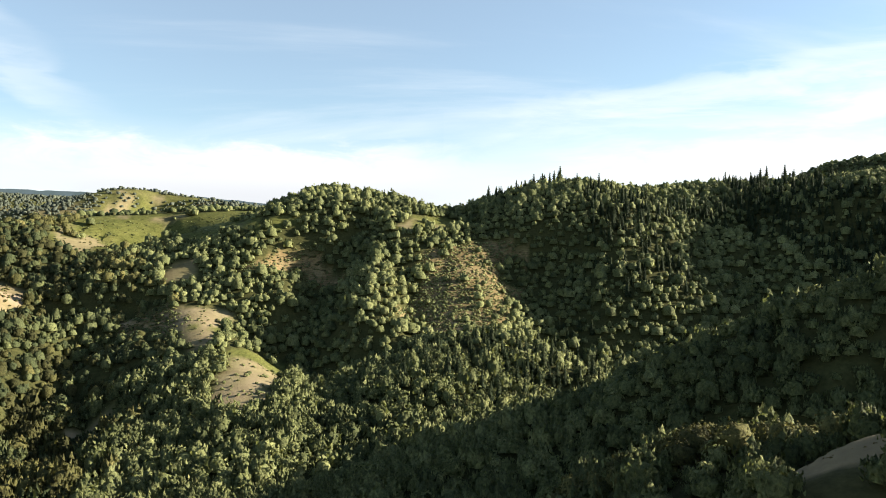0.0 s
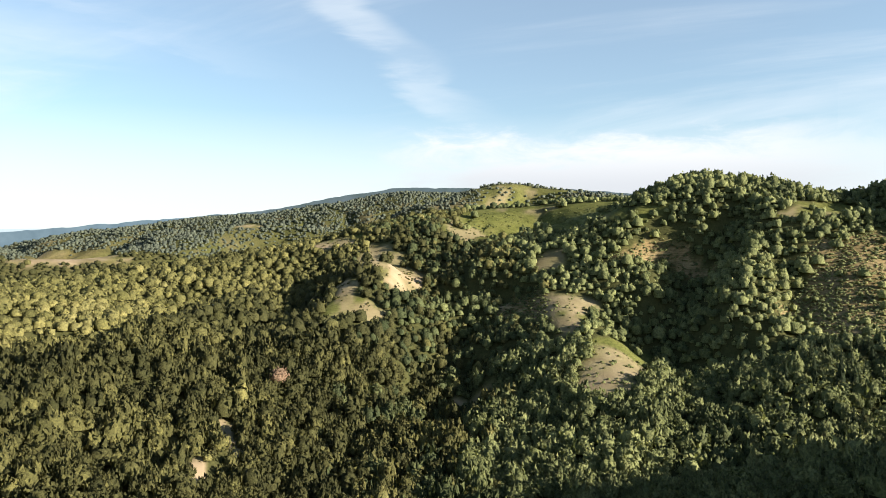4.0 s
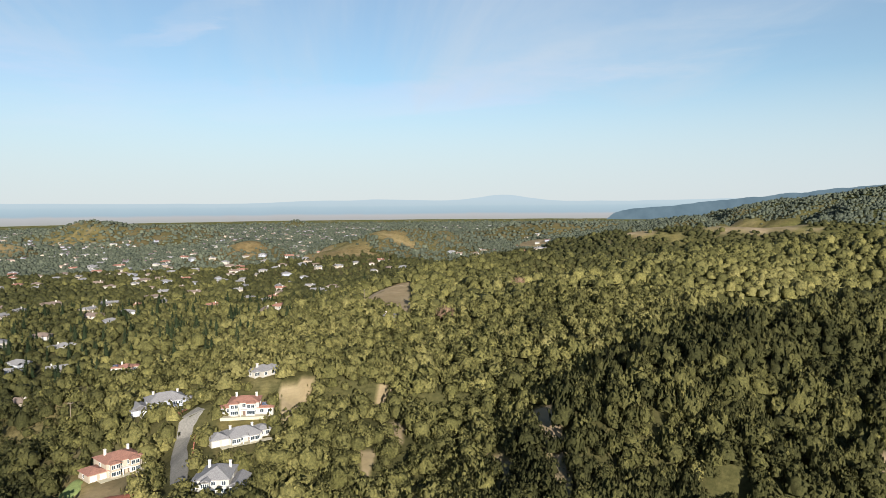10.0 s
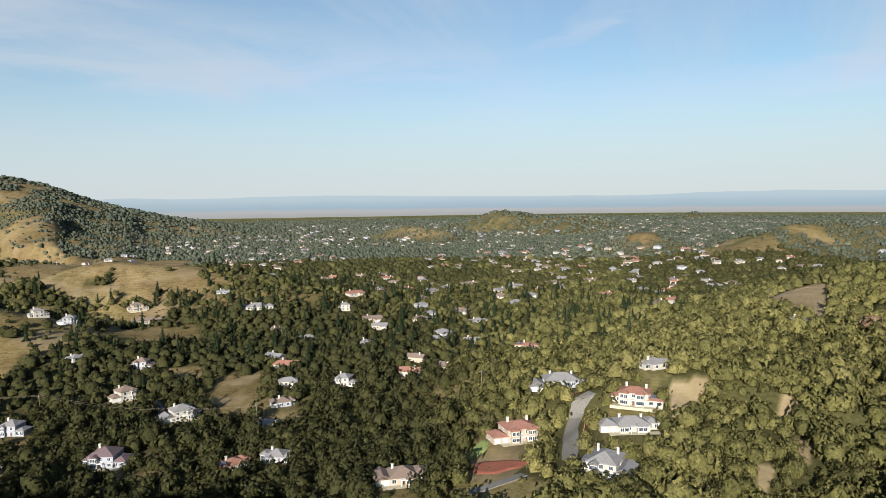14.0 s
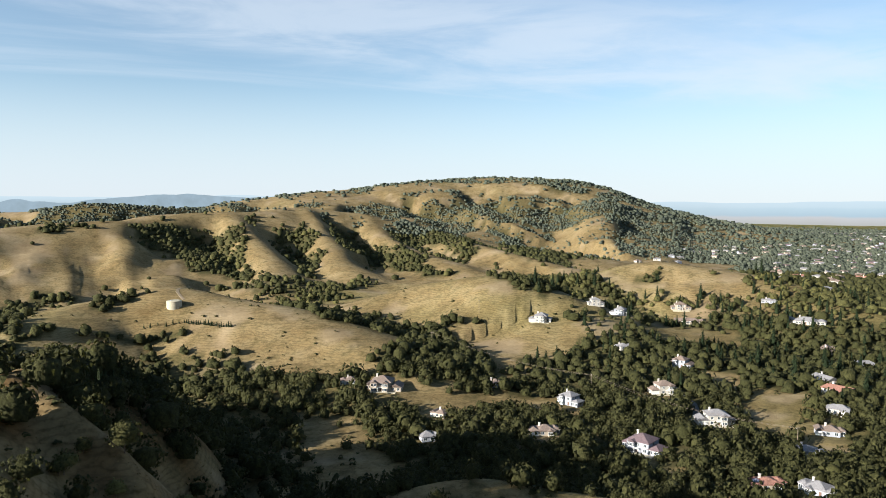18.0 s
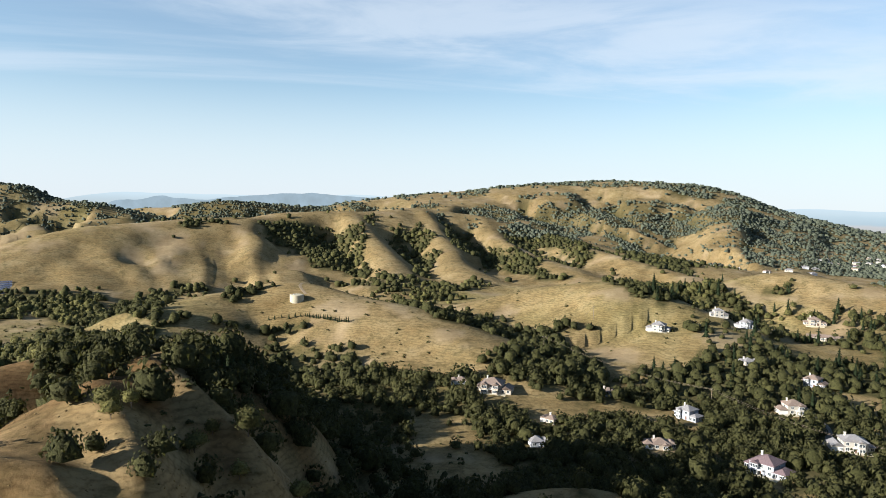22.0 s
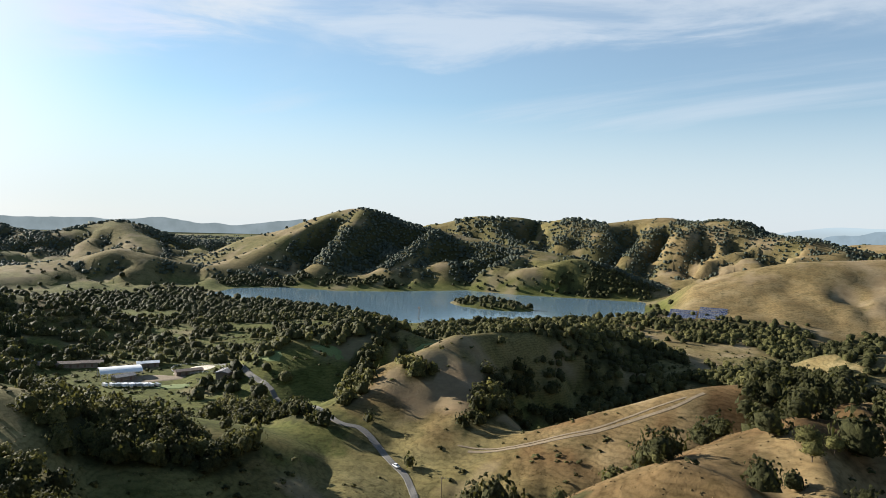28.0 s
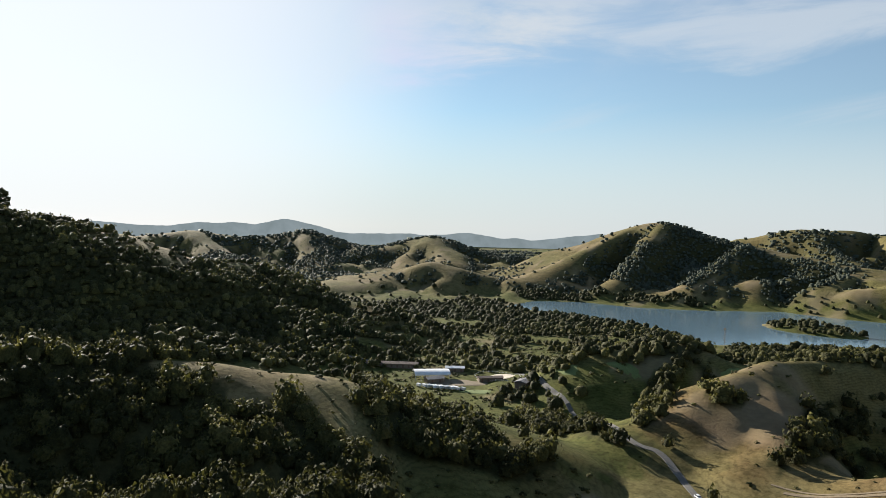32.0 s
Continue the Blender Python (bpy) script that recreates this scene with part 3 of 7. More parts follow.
SUBURB_TREES = [
    (-322, -422, 64, 39, 0.8), (-394, -412, 69, 72, 0.7), (-285, -344, 90, 69, 0.8), (-396, -336, 84, 114, 0.75), (-282, -254, 77, 58, 0.75), (-608, -488, 38, 15, 0.8),
    (-543, -648, 21, 9, 1), (-444, -304, 87, 118, 0.85), (-518, -419, 65, 21, 0.8),
]
VALLEY_TREES = [
    (441, -418, 54, 46, 0.8), (681, -525, 104, 52, 0.9), (549, -376, 43, 135, 0.6), (347, -250, 38, 34, 0.9), (284, -225, 38, 6, 0.9), (311, -205, 14, 33, 0.8),
    (120, -167, 10, 46, 0.8), (75, -138, 4, 4, 1), (612, -862, 60, 40, 0.9), (273, -785, 40, 33, 0.7), (314, -836, 87, 28, 0.6),
]
WESTWOOD_TREES = [
    (688, 14, 111, 82, 0.9), (951, -184, 94, 188, 0.85), (445, 23, 54, 218, 0.9), (617, -165, 47, 18, 0.9), (693, -221, 59, 50, 0.8), (885, -405, 118, 188, 0.6),
    (685, -421, 72, 108, 0.55), (791, -625, 65, 135, 0.7), (198, -85, 9, 26, 1), (169, -77, 15, 6, 0.9), (194, -46, 13, 8, 0.8), (219, 11, 23, 12, 0.75),
    (177, -21, 51, 20, 1), (206, -17, 20, 6, 0.5), (359, -256, 21, 60, 0.8), (271, -234, 26, 8, 0.9), (390, -389, 49, 10, 0.8),
]
GROVES = BELT_TREES + LOWER_TREES + SUBURB_TREES + VALLEY_TREES + WESTWOOD_TREES


# woods, glades in them, scrubby clearings and stands of oaks, by their outlines on the plan
WOODS, GLADES, SCRUBS, STANDS, BARES = [], [], [], [], []


def wood(much, *ring):
    WOODS.append((much, list(ring)))


def stand(much, *ring):
    STANDS.append((much, list(ring)))


def glade(*ring):
    GLADES.append((1.0, list(ring)))


def bare_earth(*ring):
    BARES.append((1.0, list(ring)))


def scrub(*ring):
    SCRUBS.append((1.0, list(ring)))


wood(0.62, (30, -234), (9, -564), (-63, -528), (-84, -496), (-136, -457), (-130, -422), (-161, -384), (-231, -415), (-332, -448), (-487, -453), (-268, -245), (-125, -341), (-106, -387), (-44, -427), (7, -231), (20, -218))
wood(0.2, (7, -229), (-44, -425), (-106, -386), (-78, -211), (28, -140), (21, -165))
wood(0.85, (-924, -2315), (-1134, -2242), (-1404, -2083), (-1483, -2003), (-1318, -1896), (-1208, -2033), (-1055, -2158))
wood(0.9, (-1433, -1967), (-1571, -1934), (-1868, -1847), (-1431, -1606), (-1212, -1543), (-1175, -1616))
wood(0.7, (-878, -1896), (-1036, -1957), (-1154, -1663), (-1057, -1478), (-1048, -1770), (-863, -1716))
wood(0.6, (-732, -2047), (-879, -2058), (-1014, -2143), (-1011, -2070), (-790, -1988))
wood(0.75, (1092, -1794), (879, -1680), (834, -1839), (646, -1669), (603, -1680), (456, -1677), (547, -1528), (619, -1533), (727, -1609), (809, -1644), (907, -1636))
# wood added on a lake-hill slope dark with shade, not with trees
wood(0.6, (1355, -1729), (1207, -1815), (1112, -1795), (1071, -1613), (1290, -1700))
wood(0.7, (470, -1726), (331, -1739), (276, -2139), (371, -1670))
wood(0.38, (864, -550), (894, -719), (769, -730), (583, -640), (627, -604), (589, -488), (394, -359), (411, -318), (554, -352))
wood(0.15, (44, -190), (61, -255), (39, -268), (-11, -574), (-25, -539), (-71, -516), (-54, -378), (35, -134), (38, -157), (35, -166))
wood(0.92, (787, 87), (822, 42), (806, -11), (781, -64), (872, -148), (850, -241), (750, -266), (590, -189), (568, -125), (561, -88), (585, -8), (581, 64))
wood(0.85, (319, 35), (321, 0), (310, -44), (287, -45), (292, -69), (254, -82), (238, -88), (226, -82), (243, 27))
wood(0.4, (646, -126), (772, -246), (1055, -590), (858, -627), (849, -784), (655, -545), (455, -333), (556, -319), (599, -247), (590, -169))
wood(0.5, (11, -234), (-9, -535), (-47, -530), (-73, -482), (-89, -438), (-64, -311), (-13, -216), (-1, -215), (8, -215))
glade((82, -598), (34, -642), (-25, -651), (-63, -623), (-133, -612), (-171, -529), (-152, -454), (-95, -514), (-73, -537), (-66, -555), (-4, -591), (59, -567))
glade((-57, -555), (-96, -520), (-144, -457), (-144, -442), (-88, -472), (-70, -515))
glade((-193, -792), (-292, -882), (-398, -921), (-323, -612), (-320, -573), (-358, -550), (-356, -521), (-301, -547), (-254, -560), (-208, -627))
glade((-248, -547), (-301, -546), (-333, -477), (-317, -461), (-263, -466), (-251, -490))
glade((-591, -870), (-896, -1139), (-1035, -1108), (-1102, -1036), (-578, -541), (-547, -569), (-507, -633), (-495, -664))
glade((-436, -500), (-512, -482), (-471, -442), (-406, -453))
glade((340, -1034), (219, -1117), (55, -1198), (9, -1106), (-52, -968), (66, -972), (146, -945), (306, -928))
glade((-159, -1195), (-215, -1239), (-198, -951), (-151, -955), (-152, -1075))
glade((180, -544), (128, -551), (107, -543), (56, -243), (70, -239), (79, -239))
glade((64, -131), (59, -137), (54, -141), (50, -162), (41, -172), (33, -166), (40, -156), (41, -137), (41, -132))
glade((19, -194), (12, -229), (5, -234), (8, -217), (15, -187))
glade((-71, -398), (-105, -383), (-114, -311), (-101, -276), (-88, -280))
glade((-145, -421), (-180, -393), (-257, -390), (-234, -366), (-158, -376))
glade((-378, -389), (-403, -373), (-371, -343), (-356, -356))
glade((-371, -330), (-401, -313), (-366, -285), (-347, -304))
glade((-252, -554), (-330, -483), (-306, -463), (-250, -468))
glade((419, -312), (405, -335), (392, -362), (381, -347), (400, -310))
glade((257, -573), (162, -607), (135, -598), (207, -584), (244, -570))
glade((277, -275), (296, -325), (270, -346), (251, -333), (213, -283), (240, -264), (346, -286))
glade((219, -242), (158, -240), (85, -240), (59, -248), (81, -230), (97, -219), (127, -208), (161, -201))
glade((73, -130), (62, -139), (56, -160), (50, -168), (43, -145), (43, -134))
glade((307, -195), (287, -222), (244, -239), (170, -203), (237, -150))
glade((384, -976), (287, -1062), (116, -1172), (26, -1187), (-46, -973), (169, -906), (252, -939))
glade((558, -79), (545, -120), (551, -177), (500, -197), (287, -108), (284, -82), (257, -83), (251, -90), (276, -79), (292, -69), (307, -60))
glade((705, -337), (727, -431), (663, -394), (671, -342))
glade((428, -319), (403, -352), (386, -338), (398, -312))
glade((235, -147), (263, -188), (299, -206), (277, -236), (242, -244), (222, -231), (229, -143))
glade((207, -263), (224, -350), (218, -450), (113, -329), (87, -341), (84, -331), (102, -312), (117, -289), (121, -274), (137, -258), (198, -234))
glade((-428, 814), (-370, 842), (-305, 832), (-171, 705), (-188, 676), (-118, 669), (-186, 650), (-250, 681), (-361, 755), (-391, 757))
scrub((-33, 535), (-23, 606), (-5, 638), (15, 660), (51, 685), (78, 657), (57, 637), (71, 598), (49, 546), (20, 511), (-8, 526))
scrub((-167, 602), (-146, 647), (-97, 641), (-89, 625), (-125, 622), (-174, 590))
glade((-133, 426), (-147, 457), (-137, 494), (-123, 524), (-111, 483), (-112, 405), (-132, 410))
glade((-219, 543), (-183, 552), (-163, 520), (-159, 493), (-188, 512))
scrub((-248, 530), (-248, 563), (-217, 550), (-194, 491), (-242, 516))
glade((-53, 672), (11, 741), (10, 692), (-31, 654))
glade((-380, 486), (-362, 483), (-337, 456), (-305, 457), (-304, 442), (-318, 412), (-338, 431))
glade((-338, 500), (-354, 549), (-347, 574), (-335, 545), (-327, 491))
glade((-1162, 497), (-1141, 544), (-1082, 581), (-1069, 591), (-1099, 534), (-1137, 497))
glade((-1109, 607), (-1561, 912), (-1380, 997), (-1055, 756), (-1071, 654))
glade((-1137, 1081), (-1257, 1253), (-1201, 1263), (-1100, 1112))
glade((-1084, 1156), (-1107, 1293), (-1025, 1204), (-1058, 1158))
glade((-498, 612), (-473, 634), (-459, 629), (-463, 614))
bare_earth((-555, 15), (-613, 49), (-621, 63), (-474, 44), (-486, 27))
bare_earth((-308, 83), (-299, 92), (-260, 85), (-262, 77))
bare_earth((-331, 8), (-348, 21), (-328, 23), (-330, 14))
bare_earth((-339, 22), (-325, 34), (-326, 31), (-339, 23))
bare_earth((-315, 11), (-317, 27), (-290, 23))
bare_earth((-336, -35), (-344, -21), (-344, -14), (-304, -28))
bare_earth((-249, 210), (-243, 215), (-226, 200), (-227, 194))
bare_earth((-283, 258), (-278, 264), (-240, 237), (-232, 223))
bare_earth((-287, 3), (-289, 12), (-262, 7))
bare_earth((-261, 78), (-253, 85), (-226, 75), (-236, 71))
bare_earth((-277, 56), (-268, 65), (-243, 55))
bare_earth((-377, 480), (-356, 489), (-339, 466), (-345, 448))
glade((-288, -112), (-280, -117), (-260, -108), (-240, -96), (-236, -84), (-246, -76), (-268, -82), (-286, -98))
stand(1, (1, -1178), (-46, -1224), (-159, -1195), (-147, -1105), (-147, -982), (-132, -984), (-72, -1033), (-25, -1147))
stand(1, (-226, -1241), (-280, -1250), (-265, -1135), (-248, -986), (-209, -965), (-232, -1161))
stand(0.9, (-320, -1240), (-381, -1223), (-405, -1136), (-417, -927), (-390, -944), (-368, -1086), (-309, -1117))
stand(0.9, (-425, -1293), (-473, -1331), (-516, -1256), (-519, -1043), (-504, -1054), (-486, -1237))
stand(0.9, (122, -1165), (63, -1170), (53, -1152), (109, -1121))
stand(0.8, (-640, -1217), (-730, -1166), (-684, -978), (-578, -922), (-614, -1105))
stand(0.9, (43, -633), (20, -643), (-15, -643), (-5, -633), (33, -617))
stand(0.95, (167, -849), (145, -938), (66, -962), (64, -942), (121, -902), (79, -573), (103, -587))
stand(0.8, (300, -908), (237, -896), (189, -898), (120, -611), (183, -747), (279, -844))
stand(0.9, (209, -632), (112, -568), (71, -558), (69, -542), (50, -270), (68, -257), (182, -548))
stand(0.7, (-99, -977), (-297, -899), (-197, -838), (-145, -865))
stand(0.95, (-112, -670), (-177, -656), (-200, -601), (-238, -572), (-255, -551), (-242, -533), (-188, -522), (-177, -531), (-130, -552))
stand(0.95, (-325, -605), (-464, -715), (-487, -653), (-495, -626), (-482, -636), (-449, -680), (-339, -566), (-324, -581))
stand(0.95, (-154, -462), (-181, -502), (-243, -535), (-247, -481), (-238, -430), (-219, -409), (-181, -413), (-153, -445))
stand(0.85, (-477, -1341), (-564, -1286), (-522, -1045), (-503, -1093), (-456, -1286))
stand(0.85, (-407, -1152), (-422, -1073), (-420, -964), (-395, -1008), (-380, -1079))
stand(0.8, (-864, -1693), (-901, -1551), (-646, -981), (-572, -956), (-811, -1516))
stand(0.9, (-324, -599), (-458, -756), (-496, -698), (-513, -617), (-493, -612), (-458, -666), (-338, -577))
stand(0.9, (-535, -663), (-562, -653), (-560, -631), (-538, -646))
stand(0.95, (1223, -1067), (1164, -1088), (1190, -1229), (1087, -1264), (975, -1245), (1001, -1165), (967, -1060), (936, -968), (1065, -983), (1028, -886), (1082, -895), (1212, -976))
stand(0.85, (1008, -1191), (963, -1270), (812, -1266), (787, -1186), (792, -1080), (823, -1053), (873, -1049), (993, -1156))
stand(0.9, (913, -1616), (829, -1618), (573, -1421), (505, -1170), (608, -1101), (643, -1120), (613, -1152))
stand(0.8, (1148, -731), (1126, -815), (1019, -843), (905, -950), (888, -919), (1000, -827), (1098, -699))
stand(1, (531, -584), (566, -640), (522, -737), (449, -814), (338, -753), (225, -606), (246, -549), (264, -540), (277, -450), (281, -378), (484, -592))
stand(1, (370, -328), (389, -365), (386, -394), (379, -411), (375, -372), (284, -274), (286, -264))
stand(1, (290, -302), (269, -310), (259, -303), (268, -295))
stand(0.95, (255, -343), (267, -378), (243, -356), (210, -313), (210, -288), (229, -309))
stand(0.9, (276, -432), (262, -535), (226, -565), (234, -481), (255, -464))
# oaks added over the dark hill's flank to stand in for its shade
stand(0.35, (274, -387), (265, -481), (247, -590), (217, -555), (231, -475), (240, -406), (235, -352))
stand(0.95, (215, -277), (228, -347), (241, -439), (226, -485), (207, -559), (192, -621), (127, -565), (83, -567), (50, -580), (68, -552), (126, -542), (191, -540), (218, -449), (222, -363), (203, -274))
stand(0.45, (66, -147), (93, -219), (80, -229), (44, -186), (43, -179), (61, -173), (58, -144))
stand(0.8, (405, -257), (396, -279), (258, -246), (240, -253), (252, -240), (290, -233), (356, -257))
stand(0.9, (275, -175), (272, -187), (251, -179), (247, -165), (249, -158))
stand(0.95, (285, -97), (504, -199), (477, -216), (299, -153), (261, -163), (249, -172), (235, -147), (255, -126), (258, -102))
stand(0.9, (858, -627), (901, -725), (792, -743), (592, -625), (635, -615), (687, -589))


def outlined(x, y, rings, loose=1.0):
    """How much of the given outlines covers a place, with ragged rims."""
    out = np.zeros(np.shape(x))
    r = np.hypot(x, y)
    sway = loose * np.clip(0.055 * r, 8, 60)
    wx, wy = x + sway * (fractal(x, y, 42, 81, 3) - 0.5), y + sway * (fractal(x, y, 42, 86, 3) - 0.5)
    for much, ring in rings:
        lo, hi = np.min(ring, 0), np.max(ring, 0)
        m = (wx > lo[0]) & (wx < hi[0]) & (wy > lo[1]) & (wy < hi[1])
        if m.any():
            out[m] = np.maximum(out[m], much * inside(wx[m], wy[m], ring))
    return out


SITES = []
SITES += [
    (-352, -88, 116, 26, 11, 2, "grey", "pale"), (-324, -46, 90, 20, 10, 2, "tile", "white"), (-303, -45, 116, 22, 10, 1, "grey", "white"),
    (-263, -48, 86, 17, 14, 2, "grey", "white"), (-298, -94, 131, 22, 12, 2, "tile", "cream"), (-352, -41, 137, 13, 9, 1, "grey", "white"),
    (-248, -128, 127, 18, 11, 1, "brown", "cream"), (-461, 29, 86, 12, 8, 1, "grey", "pale"), (-1213, 319, 75, 20, 10, 1, "tile", "cream"),
    (-1252, 358, 94, 20, 10, 1, "grey", "cream"), (-614, -233, 131, 18, 10, 1, "grey", "white"),
]
SITES += [
    (-392, -244, 102, 14, 9, 2, "grey", "white"), (-343, -257, 137, 12, 9, 1, "brown", "pale"), (-306, -242, 128, 12, 8, 1, "grey", "pale"),
    (-256, -222, 161, 14, 9, 1, "tile", "cream"), (-141, -418, 149, 20, 12, 2, "brown", "cream"), (-125, -435, 164, 10, 7, 1, "brown", "white"),
    (-218, -410, 172, 12, 8, 1, "brown", "pale"), (-162, -371, 126, 9, 7, 1, "brown", "cream"), (-140, -341, 173, 11, 8, 1, "grey", "pale"),
    (-325, -526, 138, 16, 10, 2, "grey", "white"), (-393, -541, 159, 12, 9, 2, "grey", "white"),
]
SITES += [
    (-410, -525, 127, 14, 9, 2, "grey", "pale"), (-517, -564, 148, 16, 10, 2, "brown", "cream"), (-496, -526, 142, 24, 9, 1, "brown", "cream"),
    (-582, -510, 131, 12, 8, 1, "grey", "pale"), (-546, -437, 123, 28, 12, 1, "grey", "white"), (-366, -397, 117, 14, 9, 2, "brown", "pale"),
    (-318, -360, 164, 16, 10, 2, "brown", "white"), (-249, -368, 111, 14, 9, 2, "grey", "pale"), (-303, -299, 153, 18, 10, 2, "grey", "white"),
    (-237, -283, 115, 18, 12, 2, "plum", "pale"), (-204, -325, 163, 14, 9, 1, "brown", "cream"),
]
SITES += [
    (-590, -364, 122, 13, 9, 2, "grey", "white"), (-501, -290, 105, 12, 9, 1, "grey", "pale"), (-349, -443, 172, 12, 8, 1, "grey", "white"),
    (-497, -149, 97, 14, 9, 1, "tile", "cream"), (-269, -206, 107, 14, 9, 1, "grey", "pale"),
]
ROADS = {
    "valley_road": (3.1, [(150, -180), (166, -199), (182, -210), (210, -231), (228, -238), (243, -245), (260, -249), (283, -247), (359, -281), (402, -294), (438, -300), (515, -331)]),
    "hill_lane": (6.2, [(-271, -64), (-286, -67), (-304, -71), (-316, -71), (-319, -70), (-324, -65)]),
    "low_lane": (4.5, [(-237, -94), (-247, -84), (-255, -78)]),
    "track": (1.8, [(199, -261), (173, -272), (151, -284), (135, -296), (120, -309), (111, -324)]),
    "upper_track": (1.1, [(206, -262), (180, -271), (157, -283), (146, -290), (132, -303), (117, -318)]),
    "house_lane": (3.5, [(-292, -306), (-306, -318), (-319, -334), (-324, -350)]),
    "ridge_drive": (4.5, [(-519, 12), (-564, 22), (-599, 37), (-604, 51)]),
    "tank_track": (2.4, [(-34, -623), (-30, -641), (-33, -653)]),
    "far_road": (5, [(613, -192), (597, -220), (577, -253)]),
}
DEAD = [(-287, 311), (-457, 66), (-460, 66)]
POLES = [(185, -225), (-516, 14), (-760, 145), (-750, 137), (-277, -384), (-308, -249), (-374, -140), (-211, -504), (-281, -561)]
STABLE = [(581, -236), (526, -242), (453, -294), (547, -282), (500, -291)]
RING = [(510, -304)]
CYPRESS = [(661, -207), (661, -227)]
BUNKER = [(251, -675), (255, -657)]
ROWTREES = [(-31, -587), (-66, -563), (0, -594)]
DARKROW = [(17, -233), (-2, -294)]
HOMES = []


# level ground under the houses
land = height
PADS = [(s[0], s[1], float(land(s[0], s[1])), s[3] * 0.62) for s in SITES]


def height(x, y):
    x, y = np.asarray(x, float), np.asarray(y, float)
    z = np.array(land(x, y))
    for px, py, pz, pr in PADS:
        m = (np.abs(x - px) < pr + 14) & (np.abs(y - py) < pr + 14)
        if m.any():
            k = 1 - step(pr, pr + 13, np.hypot(x[m] - px, y[m] - py))
            z[m] = z[m] * (1 - k) + pz * k
    return z


# the ground's grid: rings and bearings, finer near the middle
turns = np.radians(np.arange(0, 360, 0.4))
rings = np.concatenate([[0.0, 40, 80], 110 * (4950 / 110) ** np.linspace(0, 1, 235)])
ga, gr = np.meshgrid(turns, rings)
gx, gy = -np.sin(ga) * gr, np.cos(ga) * gr
gz = height(gx, gy)
na, nr = len(turns), len(rings)


def ground_z(x, y):
    """The height of the ground sheet itself."""
    x, y = np.asarray(x, float), np.asarray(y, float)
    r = np.clip(np.hypot(x, y), 0, 4940)
    i = np.clip(np.searchsorted(rings, r, side="right") - 1, 0, nr - 2)
    u = (r - rings[i]) / (rings[i + 1] - rings[i])
    a = (np.arctan2(-x, y) % (2 * math.pi)) / (turns[1] - turns[0])
    j = np.floor(a).astype(int) % na
    v = a - np.floor(a)
    k = (j + 1) % na
    return (gz[i, j] * (1 - u) + gz[i + 1, j] * u) * (1 - v) + (gz[i, k] * (1 - u) + gz[i + 1, k] * u) * v


def hollow(x, y, span):
    """How far a place lies below its surroundings, and how far it leans away from the sun."""
    sx, sy = bearing(SUN_BEARING, span)
    z = ground_z(x, y)
    to, off = ground_z(x + sx, y + sy), ground_z(x - sx, y - sy)
    left, right = ground_z(x - sy, y + sx), ground_z(x + sy, y - sx)
    return (to + off + left + right) / 4 - z, (to - off) / (2 * span)


def near_sites(x, y):
    """1 where a house stands or its yard opens, shifted towards the camera to keep the house in sight."""
    out = np.zeros(np.shape(x))
    for cx, cy, turn, wide, *rest in SITES + HOMES:
        k = math.hypot(cx, cy)
        grow = wide * 0.5 + 1.5
        back = 5 if k < 450 else 3
        mx, my = cx * (1 - back / k), cy * (1 - back / k)
        m = (np.abs(x - mx) < 40) & (np.abs(y - my) < 40)
        if m.any():
            ux, uy = cx / k, cy / k
            a = ((x[m] - mx) * ux + (y[m] - my) * uy) / (grow + back - 1)
            b = (-(x[m] - mx) * uy + (y[m] - my) * ux) / grow
            out[m] = np.maximum(out[m], (np.hypot(a, b) < 1) * 1.0)
    return out


def road_distance(x, y):
    best = np.full(np.shape(x), 1e6)
    for wide, line in ROADS.values():
        lo, hi = np.min(line, 0) - 20, np.max(line, 0) + 20
        m = (x > lo[0]) & (x < hi[0]) & (y > lo[1]) & (y < hi[1])
        if not m.any():
            continue
        px, py, d = x[m], y[m], best[m]
        for (x0, y0), (x1, y1) in zip(line[:-1], line[1:]):
            dx, dy = x1 - x0, y1 - y0
            t = np.clip(((px - x0) * dx + (py - y0) * dy) / (dx * dx + dy * dy + 1e-9), 0, 1)
            d = np.minimum(d, np.hypot(px - x0 - t * dx, py - y0 - t * dy) - wide / 2)
        best[m] = d
    return best


def turn_of(x, y):
    """The bearing of a place, -180 to 180 degrees, moved so that the forest side is in the middle."""
    return (np.degrees(np.arctan2(-x, y)) - 15 + 180) % 360 - 180


